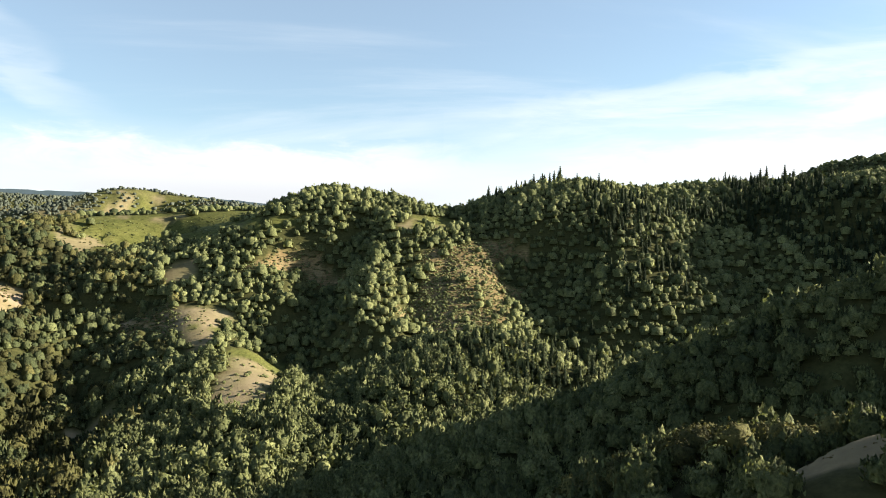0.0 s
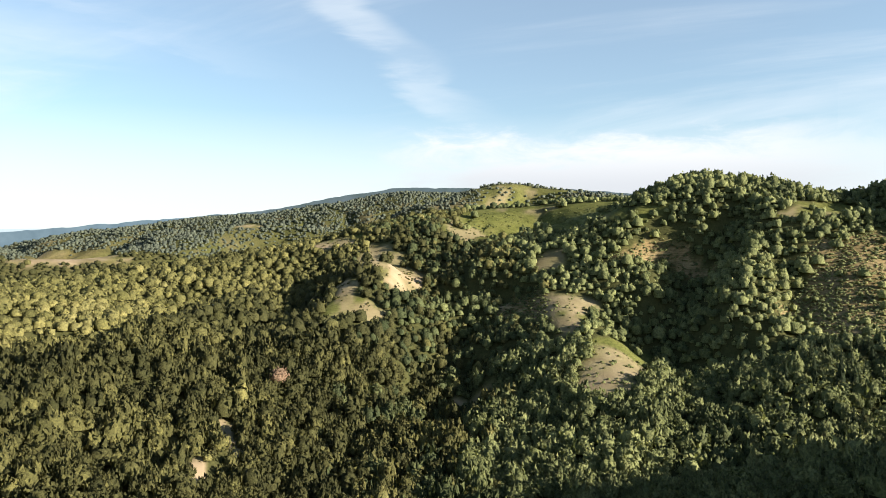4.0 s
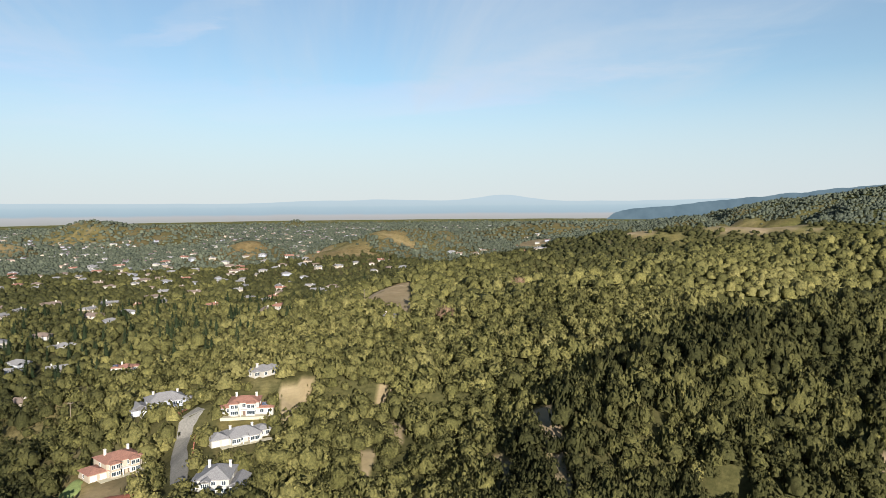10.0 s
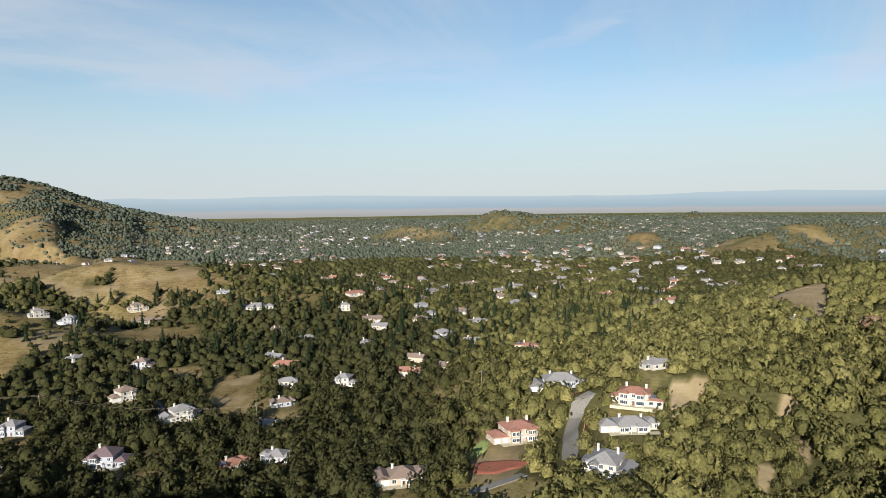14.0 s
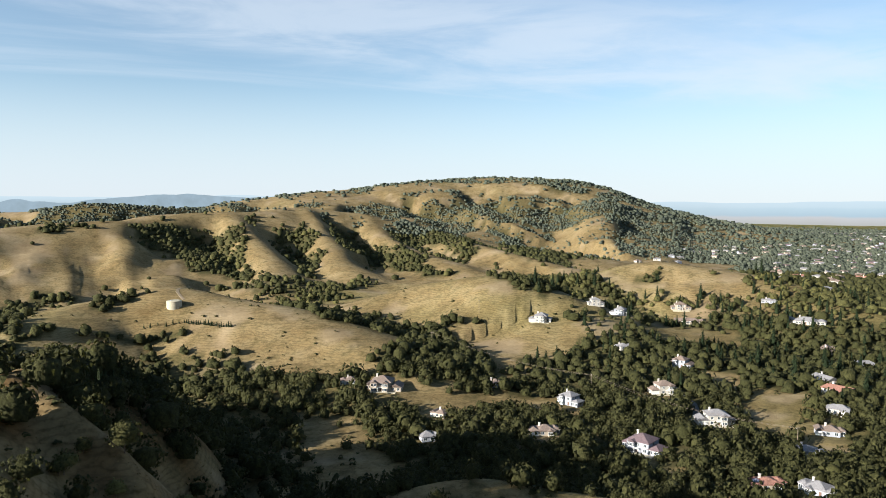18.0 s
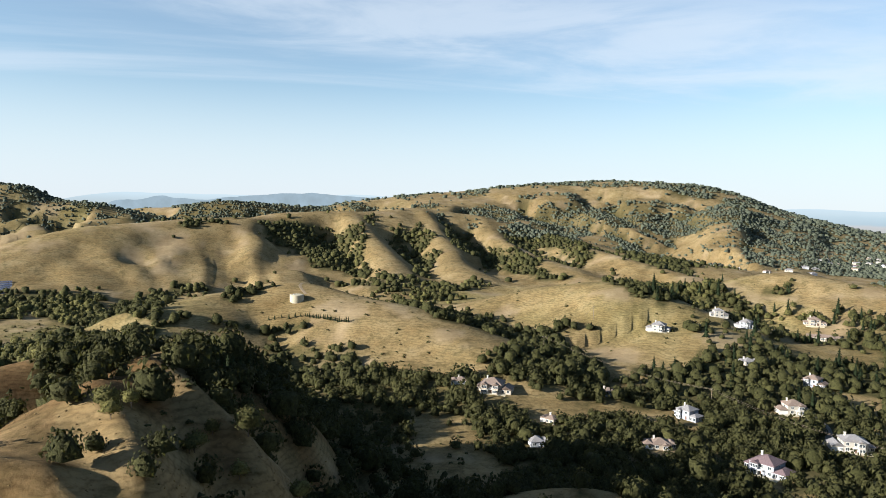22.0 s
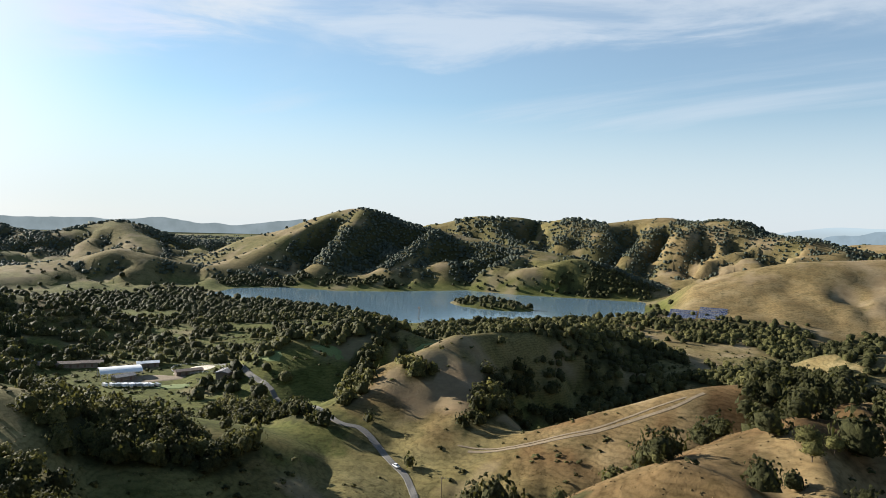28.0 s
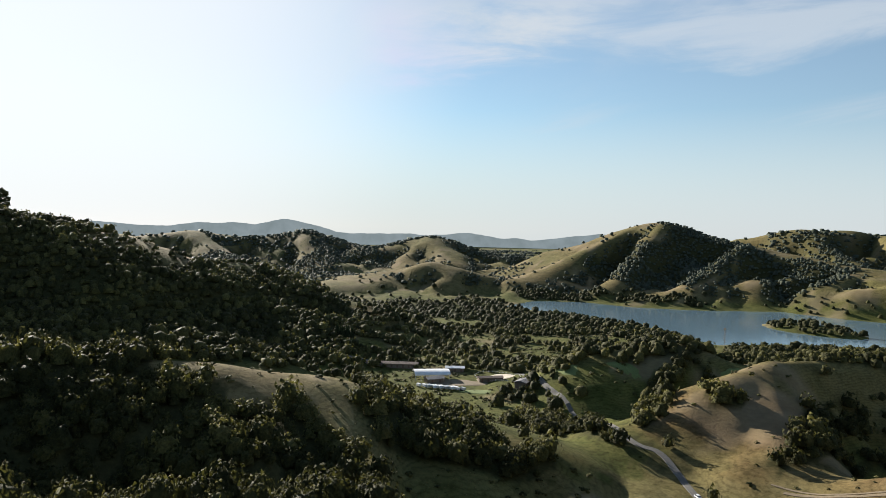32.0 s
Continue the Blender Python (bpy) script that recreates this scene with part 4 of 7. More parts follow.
def wooded(x, y, opened=True):
    """How densely trees stand, 0 to 1."""
    r, a = np.hypot(x, y), turn_of(x, y)
    forest = step(-112, -95, a) * (1 - step(88, 108, a + 8 * (fractal(x, y, 200, 3) - 0.5)))
    forest = forest * (1 - step(1000, 1300, r) * 0.35)
    town = step(62, 80, a) * (1 - step(118, 135, a)) * step(330, 520, r) * (1 - 0.35 * step(1500, 2300, r))
    n = fractal(x, y, 170, 60, 4)
    steep = step(6, 26, height_rise(x, y))
    far = step(1150, 1500, r)
    dip, shade = hollow(x, y, 28)
    grove = step(0.3, 0.85, dip / 5 + 1.9 * shade + 1.8 * (n - 0.43) + 0.1 * (x > 380))
    grove = np.maximum(grove, step(1600, 1900, r) * step(0.47, 0.53, n) * 0.8)
    scatter = 0.006 + step(1050, 1300, r) * (0.012 + 0.75 * grove)
    open_land = np.where(steep > 0.5, scatter, 0.02 + step(0.5, 0.58, n) * np.where((a > 125) | (a < -140), 0.22, 0.5))
    town = town * (1 - 0.4 * step(9, 20, height_rise(x, y)))
    d = np.maximum(np.maximum(forest, town * 0.72), open_land)
    near_hill = (r < 330) & (a > 140) | (r < 330) & (a < -150)
    d = np.maximum(d, 0.28 * step(0.5, 1.6, hollow(x, y, 13)[0]) * near_hill * (r > 120))
    broken = 1 - step(850, 1000, r) * (1 - step(0.42, 0.56, fractal(x, y, 75, 63, 3)))
    d = np.maximum(d, np.maximum(ellipses(x, y, GROVES), outlined(x, y, WOODS) * broken))
    d = d * (1 - ellipses(x, y, CLEARINGS)) * (1 - 0.985 * outlined(x, y, GLADES)) * (1 - 0.93 * outlined(x, y, SCRUBS)) * (1 - outlined(x, y, BARES, 0.4))
    d = np.maximum(d, outlined(x, y, STANDS))
    if opened:
        r1 = 1 + 6 / np.maximum(r, 50)
        d = d * (1 - near_sites(x, y)) * (road_distance(x, y) > 2.0) * ((road_distance(x * r1, y * r1) > 3.0) | (r > 420))
    d = d * (ring_distance(x, y, LAKE) > 6)
    island = np.hypot((x - 627) / 75, (y + 868) / 42)
    d = np.maximum(d, 0.6 * (island < 0.9))
    return d * (1 - step(3600, 4300, r))


def height_rise(x, y):
    return ground_z(x, y) - valley(x, y)


def mesh_from(name, verts, tris, mats, attrs=(), smooth=False, face_mats=None):
    """A mesh from arrays; attrs: (name, one value a vertex)."""
    me = bpy.data.meshes.new(name)
    me.vertices.add(len(verts))
    me.vertices.foreach_set("co", np.ascontiguousarray(verts, np.float32).ravel())
    k = tris.shape[1]
    me.loops.add(len(tris) * k)
    me.loops.foreach_set("vertex_index", np.ascontiguousarray(tris, np.int32).ravel())
    me.polygons.add(len(tris))
    me.polygons.foreach_set("loop_start", np.arange(0, len(tris) * k, k, dtype=np.int32))
    if face_mats is not None:
        me.polygons.foreach_set("material_index", np.ascontiguousarray(face_mats, np.int32))
    me.polygons.foreach_set("use_smooth", np.full(len(tris), smooth, bool))
    for key, values in attrs:
        if np.ndim(values) == 2:
            me.attributes.new(key, "FLOAT_VECTOR", "POINT").data.foreach_set("vector", np.ascontiguousarray(values, np.float32).ravel())
        else:
            me.attributes.new(key, "FLOAT", "POINT").data.foreach_set("value", np.ascontiguousarray(values, np.float32))
    for mt in mats:
        me.materials.append(mt)
    me.update(calc_edges=True)
    return me


# ---- ground: one sheet, finer near the middle ----
idx = np.arange(nr * na).reshape(nr, na)
quads = np.stack([idx[:-1], np.roll(idx[:-1], -1, 1), np.roll(idx[1:], -1, 1), idx[1:]], -1).reshape(-1, 4)[:, ::-1]
fx, fy = gx.ravel(), gy.ravel()
cover = wooded(fx, fy)
turn_g = turn_of(fx, fy)
radius_g = np.hypot(fx, fy)
lushness = 0.3 + 1.0 * (fractal(fx, fy, 120, 90, 4) - 0.42) + 0.75 * step(-128, -60, turn_g) * (1 - step(30, 60, turn_g))
low = 1 - step(2, 14, height_rise(fx, fy))
lushness = np.maximum(lushness, np.maximum(0.42 * ellipses(fx, fy, MEADOW_OPEN), 0.8 * ellipses(fx, fy, WEST_OPEN)))
lushness = lushness - 0.5 * (1 - step(320, 420, radius_g)) * step(120, 150, turn_g % 360) * (1 - step(205, 225, turn_g % 360))
lushness = lushness + 0.8 * (1 - step(15, 75, ring_distance(fx, fy, LAKE))) - 1.2 * outlined(fx, fy, SCRUBS) - 0.22 * step(850, 1000, radius_g)
lushness = np.clip(lushness + 0.5 * low * step(190, 215, turn_g % 360), 0, 1)
lushness = np.clip(lushness + 0.45 * step(185, 200, turn_g % 360) * (radius_g < 700) * (1 - step(18, 40, height_rise(fx, fy))), 0, 1)
lushness = np.clip(lushness - 0.32 * step(112, 122, turn_g % 360) * (1 - step(184, 196, turn_g % 360)) + 0.3 * (fx > 380) * (radius_g > 900), 0, 1)
lushness = np.clip(lushness + 0.7 * step(2300, 3400, radius_g), 0, 1)
bare = ellipses(fx, fy, SOIL_OPEN + EAST_OPEN) * (0.25 + 0.6 * fractal(fx, fy, 18, 8, 3))
bare = np.maximum(bare, outlined(fx, fy, BARES, 0.4) * (0.45 + 0.5 * fractal(fx, fy, 9, 8, 3)))
soil = np.clip(bare + step(0.63, 0.72, fractal(fx, fy, 45, 95, 3)) * 0.5, 0, 1)
rusty = (1 - step(330, 520, radius_g)) * step(140, 165, turn_g % 360) * (0.35 + 0.9 * step(0.4, 0.6, fractal(fx, fy, 40, 97, 3)))
rusty = rusty * (1 - step(213, 226, turn_g % 360)) * step(12, 32, height_rise(fx, fy))
rusty = np.clip(np.maximum(rusty, 0.7 * (1 - step(210, 240, radius_g)) * (turn_g < -30)), 0, 1)
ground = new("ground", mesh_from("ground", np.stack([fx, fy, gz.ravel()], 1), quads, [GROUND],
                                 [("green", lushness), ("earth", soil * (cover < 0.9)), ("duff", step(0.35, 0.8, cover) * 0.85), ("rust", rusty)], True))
tagged(ground, "rolling hills of dry gold and green grass with bare earth", "ground", kind="structure")


def lake_sheet():
    bm = bmesh.new()
    vs = [bm.verts.new((x, y, LAKE_Z)) for x, y in dense([(*p, 0) for p in LAKE + LAKE[:1]], 5)[:-1, :2]]
    grow = Vector((720, -860, LAKE_Z))
    for v in vs:
        v.co = grow + (v.co - grow) * 1.03
    face = bm.faces.new(vs)
    face.normal_update()
    if face.normal.z < 0:
        face.normal_flip()
    bmesh.ops.triangulate(bm, faces=[face])
    me = bpy.data.meshes.new("lake")
    bm.to_mesh(me)
    me.materials.append(WATER)
    return tagged(new("water", me), "calm dark blue lake between grassy hills", "lake", kind="structure")


lake_sheet()

# ---- trees ----
rng = np.random.default_rng(7)


def ico(level):
    bm = bmesh.new()
    bmesh.ops.create_icosphere(bm, subdivisions=level, radius=1)
    v = np.array([p.co for p in bm.verts])
    f = np.array([[q.index for q in p.verts] for p in bm.faces])
    bm.free()
    return v, f


def lumpy(level, seed, amount, squash=0.8):
    v, f = ico(level)
    r = np.array([0.82 + amount * (1.35 * abs(noise.noise(Vector(p) * 1.75 + Vector((seed * 7.3, 0, 0)))) + 0.35 * noise.noise(Vector(p) * 1.1 + Vector((0, seed * 5.1, 0)))) for p in v])
    v = v * r[:, None]
    v[:, 2] = np.where(v[:, 2] < 0, v[:, 2] * 0.55, v[:, 2]) * squash
    return v, f


def tufts(n, size, seed, core, gen, peak=(0.45, 0.85)):
    """Leafy clumps over a crown: small rounded peaks that point outwards and up."""
    k = np.arange(n) + gen.uniform(0.1, 0.9, n)
    h = 1 - 1.16 * k / n
    a = k * 2.39996 + seed
    d = np.stack([np.cos(a) * np.sqrt(1 - h * h), np.sin(a) * np.sqrt(1 - h * h), h], 1)
    d = d + gen.normal(size=(n, 3)) * 0.1
    d /= np.linalg.norm(d, axis=1)[:, None]
    near = np.argmax(d @ (core / np.linalg.norm(core, axis=1)[:, None]).T, axis=1)
    base = core[near] * gen.uniform(0.86, 1.0, n)[:, None]
    ax = d * 0.75 + np.array([0, 0, 0.55]) + gen.normal(size=(n, 3)) * 0.18
    ax /= np.linalg.norm(ax, axis=1)[:, None]
    t1 = np.cross(ax, gen.normal(size=(n, 3)))
    t1 /= np.linalg.norm(t1, axis=1)[:, None]
    t2 = np.cross(ax, t1)
    s = size * gen.uniform(0.65, 1.4, n)[:, None]
    ring = []
    for q in range(4):
        c, w = q * math.pi / 2 + gen.uniform(-0.4, 0.4, n), gen.uniform(0.7, 1.2, n)
        ring.append(base + s * (t1 * (np.cos(c) * w)[:, None] + t2 * (np.sin(c) * w)[:, None]) - ax * s * gen.uniform(0.1, 0.5, n)[:, None])
    ring.append(base + ax * s * gen.uniform(*peak, n)[:, None])
    v = np.stack(ring, 1).reshape(-1, 3)
    f = np.array([(0, 1, 4), (1, 2, 4), (2, 3, 4), (3, 0, 4)])
    return v, (f[None] + (np.arange(n) * 5)[:, None, None]).reshape(-1, 3)


def join(parts):
    vs, fs, off = [], [], 0
    for v, f in parts:
        vs.append(v), fs.append(f + off)
        off += len(v)
    return np.vstack(vs), np.vstack(fs)


def conifer_shape(tiers, arms, seed):
    """A narrow pointed crown of drooping boughs, 1 high and about 0.2 in radius."""
    gen = np.random.default_rng(seed)
    tris = []
    for k in range(tiers):
        h = k / tiers
        rad = 0.2 * (1 - h) ** 0.8 + 0.015
        for j in range(arms):
            a = gen.uniform(0, 2 * math.pi)
            w = gen.uniform(0.35, 0.6)
            rr = rad * gen.uniform(0.75, 1.2)
            c = [np.array([math.cos(a + s) * q, math.sin(a + s) * q, z]) for s, q, z in
                 ((-w, rr * 0.55, h + 0.06), (w, rr * 0.55, h + 0.06), (0, rr, h - gen.uniform(0.0, 0.05)))]
            tris += c
    v = np.array(tris)
    cone_v = np.array([[math.cos(t) * 0.11, math.sin(t) * 0.11, 0.0] for t in np.arange(6) * math.pi / 3] + [[0, 0, 1.0]])
    cone_f = np.array([[i, (i + 1) % 6, 6] for i in range(6)])
    return join([(cone_v, cone_f), (v, np.arange(len(v)).reshape(-1, 3))])


def vertex_normals(v, f):
    n = np.zeros_like(v)
    face = np.cross(v[f[:, 1]] - v[f[:, 0]], v[f[:, 2]] - v[f[:, 0]])
    for k in range(3):
        np.add.at(n, f[:, k], face)
    return n / (np.linalg.norm(n, axis=1)[:, None] + 1e-9)


def half(shape):
    """The upper part of a crown's heart."""
    v, f = shape
    return v, f[v[f, 2].mean(1) > -0.2]


def dome(seed):
    gen = np.random.default_rng(seed + 30)
    v = [(math.cos(q), math.sin(q), -0.35) for q in (0, 1.57, 3.14, 4.71)] + [(0.78 * math.cos(q), 0.78 * math.sin(q), 0.42) for q in (0.79, 2.36, 3.93, 5.5)] + [(0, 0, 0.72)]
    v = np.array(v) * gen.uniform(0.75, 1.25, (9, 1))
    f = [(k, (k + 1) % 4, 4 + k) for k in range(4)] + [((k + 1) % 4, 4 + (k + 1) % 4, 4 + k) for k in range(4)] + [(4 + k, 4 + (k + 1) % 4, 8) for k in range(4)]
    return v, np.array(f)


def crown(level, n, size, seed, amount=0.62, upright=0.0):
    """A lobed crown: a dark heart and many small clumps of leaves over its lobes, with soft leafy normals."""
    gen = np.random.default_rng(seed)
    fv, ff = lumpy(3, seed, amount)
    fn = vertex_normals(fv, ff)
    hv, hf = half(lumpy(level, seed, amount)) if level > 1 else dome(seed)
    hn = vertex_normals(hv, hf)
    k = np.arange(n) + gen.uniform(0.1, 0.9, n)
    h = 1 - 1.3 * k / n
    a = k * 2.39996 + seed
    d = np.stack([np.cos(a) * np.sqrt(1 - h * h), np.sin(a) * np.sqrt(1 - h * h), h], 1) + gen.normal(size=(n, 3)) * 0.12
    d /= np.linalg.norm(d, axis=1)[:, None]
    near = np.argmax(d @ (fv / np.linalg.norm(fv, axis=1)[:, None]).T, axis=1)
    ax = fn[near] + gen.normal(size=(n, 3)) * 0.3
    ax /= np.linalg.norm(ax, axis=1)[:, None]
    base = fv[near] * gen.uniform(0.9, 1.04, n)[:, None]
    t1 = np.cross(ax, gen.normal(size=(n, 3)))
    t1 /= np.linalg.norm(t1, axis=1)[:, None]
    t2 = np.cross(ax, t1)
    s = size * gen.uniform(0.6, 1.35, n)[:, None]
    ring, norm = [], []
    for q in range(3):
        c = q * 2 * math.pi / 3 + gen.uniform(-0.5, 0.5, n)
        out = t1 * np.cos(c)[:, None] + t2 * np.sin(c)[:, None]
        ring.append(base + s * out * gen.uniform(0.55, 1.0, n)[:, None] - np.array([0, 0, 0.3 * upright]) * s)
        norm.append(ax * 0.8 + out * 0.45)
    ring.append(base + (ax * 0.42 + np.array([0, 0, 0.14 + 0.4 * upright])) * s * gen.uniform(0.6, 1.3, n)[:, None])
    norm.append(ax)
    v, m = np.stack(ring, 1).reshape(-1, 3), np.stack(norm, 1).reshape(-1, 3)
    f = np.array([(0, 1, 3), (1, 2, 3), (2, 0, 3)])
    f = (f[None] + (np.arange(n) * 4)[:, None, None]).reshape(-1, 3)
    v, f = join([(hv * 0.85, hf), (v, f)])
    m = np.vstack([hn, m])
    return v, f, m / np.linalg.norm(m, axis=1)[:, None]


def simple(shape):
    """A shape of few faces, with normals that point out of its middle."""
    v, f = shape
    m = v - np.array([0, 0, -0.35])
    return v, f, m / (np.linalg.norm(m, axis=1)[:, None] + 1e-9)


# the first half of each list are round oaks, the second half upright bay trees
CLOSEST_SHAPES = [crown(1, 108, 0.18, s, 0.62, s // 6) for s in range(12)]
NEAR_SHAPES = [crown(1, 68, 0.225, s, 0.62, s // 6) for s in range(12)]
CLOSE_SHAPES = [crown(1, 32, 0.29, s, 0.62, s // 6) for s in range(12)]


def octa(seed):
    """A low rounded crown of seven faces."""
    gen = np.random.default_rng(seed)
    v = [(math.cos(q), math.sin(q), -0.35) for q in (0, 2.09, 4.19)] + [(0.68 * math.cos(q), 0.68 * math.sin(q), 0.45) for q in (1.05, 3.14, 5.24)]
    v = np.array(v) * gen.uniform(0.75, 1.25, (6, 1))
    return v, np.array([(0, 1, 3), (1, 2, 4), (2, 0, 5), (1, 4, 3), (2, 5, 4), (0, 3, 5), (3, 4, 5)])


FAINT_SHAPES = [simple(octa(s)) for s in range(6)]


DOME_SHAPES = [simple(dome(s)) for s in range(6)]


def small_crown(seed, upright):
    """A far crown: a plain heart under a few clumps of leaves."""
    hv, hf, hn = simple(dome(seed))
    v, f, m = crown(1, 8, 0.34, seed + 20, 0.62, upright)
    keep = len(v) - 8 * 4
    fv, ff = join([(hv * 0.98, hf), (v[keep:], f[-24:] - keep)])
    return fv, ff, np.vstack([hn, m[keep:]])


MID_SHAPES = [small_crown(s, s // 6) for s in range(12)]
PINE_SHAPES = [(v, f, vertex_normals(v, f)) for v, f in (conifer_shape(9, 7, s) for s in range(4))]


def spots(spacing, r0, r1, limit=None):
    """Jittered places of trees in a ring of the land, kept by how densely they stand."""
    g = np.arange(-r1, r1, spacing)
    x, y = (q.ravel() for q in np.meshgrid(g, g))
    x = x + rng.uniform(-0.62, 0.62, len(x)) * spacing
    y = y + rng.uniform(-0.62, 0.62, len(y)) * spacing
    r = np.hypot(x, y)
    keep = (r > r0) & (r < r1)
    x, y = x[keep], y[keep]
    keep = rng.uniform(size=len(x)) < wooded(x, y)
    return x[keep], y[keep]


def woods(name, label, x, y, shapes, radius, tall, mat, sink=0.35):
    """Many crowns joined into one sheet of wood."""
    if not len(x):
        return None
    z = ground_z(x, y)
    turn = rng.uniform(0, 2 * math.pi, len(x))
    open_slope = (np.hypot(x, y) < 300) & (np.abs(turn_of(x, y) - 10) > 130)
    size = radius * np.clip(rng.lognormal(-0.05, 0.3, len(x)), 0.45, 1.75) * np.where(open_slope & (len(shapes) == 12), 1.15, 1.0)
    high = size / radius * tall * rng.uniform(0.85, 1.15, len(x))
    a = turn_of(x, y)
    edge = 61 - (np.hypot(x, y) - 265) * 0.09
    lighter_side = step(-2, 3, a - edge) * (1 - step(88, 112, a)) * (1 - 0.8 * step(520, 900, np.hypot(x, y)))
    # tone follows bearing and distance, partly painting in lit and shaded slopes
    tone = np.clip(0.3 + 0.2 * (a > -95) * (1 - step(2, 14, a)) - 0.2 * step(95, 106, a) * (1 - step(600, 800, np.hypot(x, y))) + 0.24 * lighter_side - 0.15 * step(84, 98, np.abs(a)) - 0.22 * step(700, 1200, np.hypot(x, y)) - 0.22 * step(8, 18, a) * (1 - lighter_side) * (np.abs(a) < 84) - 0.3 * step(92, 106, a) * (1 - step(650, 800, np.hypot(x, y))) + 0.7 * (fractal(x, y, 40, 66, 3) - 0.5) + rng.normal(0, 0.13, len(x)), 0, 1)
    bays = (a > 10) & (a < edge) & (np.hypot(x, y) < 700)
    high = high * np.where(bays, 1.15, 1.0)
    kinds = len(shapes) // 2
    upright = (a > -70) & (a < edge + 4) & (rng.uniform(size=len(x)) < 0.7)
    pick = rng.integers(0, kinds, len(x)) + kinds * upright
    green_bay = (a > -75) & (a + 14 * (fractal(x, y, 60, 31, 2) - 0.5) + rng.normal(0, 4, len(x)) < 14)
    vs, fs, ns, ts, fm, off = [], [], [], [], [], 0
    for k, (sv, sf, sn) in enumerate(shapes):
        m = np.nonzero(pick == k)[0]
        fm.append(np.repeat(green_bay[m].astype(int), len(sf)))
        c, s = np.cos(turn[m])[:, None], np.sin(turn[m])[:, None]
        px = (sv[:, 0] * c - sv[:, 1] * s) * size[m][:, None] + x[m][:, None]
        py = (sv[:, 0] * s + sv[:, 1] * c) * size[m][:, None] + y[m][:, None]
        pz = sv[:, 2] * high[m][:, None] + (z[m] + high[m] * sink)[:, None]
        vs.append(np.stack([px, py, pz], -1).reshape(-1, 3))
        fs.append((sf[None] + (np.arange(len(m)) * len(sv))[:, None, None]).reshape(-1, 3) + off)
        squat = (size[m] / high[m])[:, None]
        nm = np.stack([sn[:, 0] * c - sn[:, 1] * s, sn[:, 0] * s + sn[:, 1] * c, sn[:, 2] * squat + 0 * c], -1).reshape(-1, 3)
        ns.append(nm / (np.linalg.norm(nm, axis=1)[:, None] + 1e-9))
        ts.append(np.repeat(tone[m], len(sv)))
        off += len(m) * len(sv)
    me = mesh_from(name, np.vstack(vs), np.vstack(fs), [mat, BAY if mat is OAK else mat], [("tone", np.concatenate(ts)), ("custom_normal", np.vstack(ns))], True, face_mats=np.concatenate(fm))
    return tagged(new(name, me), label, {"dry_grass": "grass", "brush": "shrubs"}.get(name, "woodland"), kind="stuff")


# homes of the town on the plain, found by a ragged street grid
def town_plots():
    gen = np.random.default_rng(21)
    b, r = gen.uniform(70, 152, 9000), np.sqrt(gen.uniform(430 ** 2, 3500 ** 2, 9000))
    x, y = -np.sin(np.radians(b)) * r, np.cos(np.radians(b)) * r
    ok = (value_noise(x, y, 160, 14) > 0.3) & (height_rise(x, y) < 16) & ~((b < 92) & (r < 900)) & ~((b > 128) & (r < 1200))
    plots = [(round(float(p)), round(float(q)), float(gen.uniform(0, 360)), float(gen.uniform(11, 18))) for p, q in zip(x[ok], y[ok])]
    kept, far = [], []
    for h in plots:
        if math.hypot(h[0], h[1]) > 1550:
            far.append(h)
        elif len(kept) < 235 and all(math.hypot(h[0] - o[0], h[1] - o[1]) > 26 for o in kept + [s[:2] for s in SITES]):
            kept.append(h)
    return kept, far[:1500]


HOMES, FAR_HOMES = town_plots()


def redwoods(x, y):
    """Where dark conifers stand among the broad crowns, 0 to 1."""
    a, r = turn_of(x, y), np.hypot(x, y)
    valley_side = step(-58, -45, a) * (1 - step(-22, -8, a)) * step(330, 420, r) * (1 - step(950, 1050, r))
    town = step(70, 90, a) * (1 - step(125, 140, a)) * step(450, 600, r)
    return 0.5 * valley_side * step(0.42, 0.6, value_noise(x, y, 90, 17)) + 0.13 * town


def mark_cover():
    """Write the ground's cover once the plots are known."""
    c = wooded(fx, fy, False)
    yard = near_sites(fx, fy) * (radius_g < 700)
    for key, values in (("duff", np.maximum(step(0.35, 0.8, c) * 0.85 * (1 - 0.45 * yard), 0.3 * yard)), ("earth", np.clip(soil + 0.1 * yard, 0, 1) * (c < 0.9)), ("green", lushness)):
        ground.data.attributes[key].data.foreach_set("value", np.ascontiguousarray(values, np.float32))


mark_cover()


def split_kinds(x, y):
    c = rng.uniform(size=len(x)) < redwoods(x, y)
    return (x[~c], y[~c]), (x[c], y[c])


def trunk_part():
    """A short stem that forks into limbs, 1 high."""
    bm = bmesh.new()

    def limb(p, q, r0, r1, sides=6):
        ax = (Vector(q) - Vector(p)).normalized()
        s = ax.orthogonal().normalized()
        t = ax.cross(s)
        rows = [[bm.verts.new(Vector(c) + (s * math.cos(a) + t * math.sin(a)) * r) for a in [2 * math.pi * k / sides for k in range(sides)]]
                for c, r in ((p, r0), (q, r1))]
        for k in range(sides):
            bm.faces.new((rows[0][k], rows[0][(k + 1) % sides], rows[1][(k + 1) % sides], rows[1][k]))

    limb((0, 0, -0.15), (0.02, 0.01, 0.35), 0.055, 0.04)
    for k in range(5):
        a = k * 1.26
        limb((0.02, 0.01, 0.33), (0.3 * math.cos(a), 0.3 * math.sin(a), 0.72 + 0.06 * (k % 2)), 0.03, 0.012, 5)
    me = bpy.data.meshes.new("trunk")
    bm.to_mesh(me)
    bm.free()
    me.materials.append(BARK)
    return me


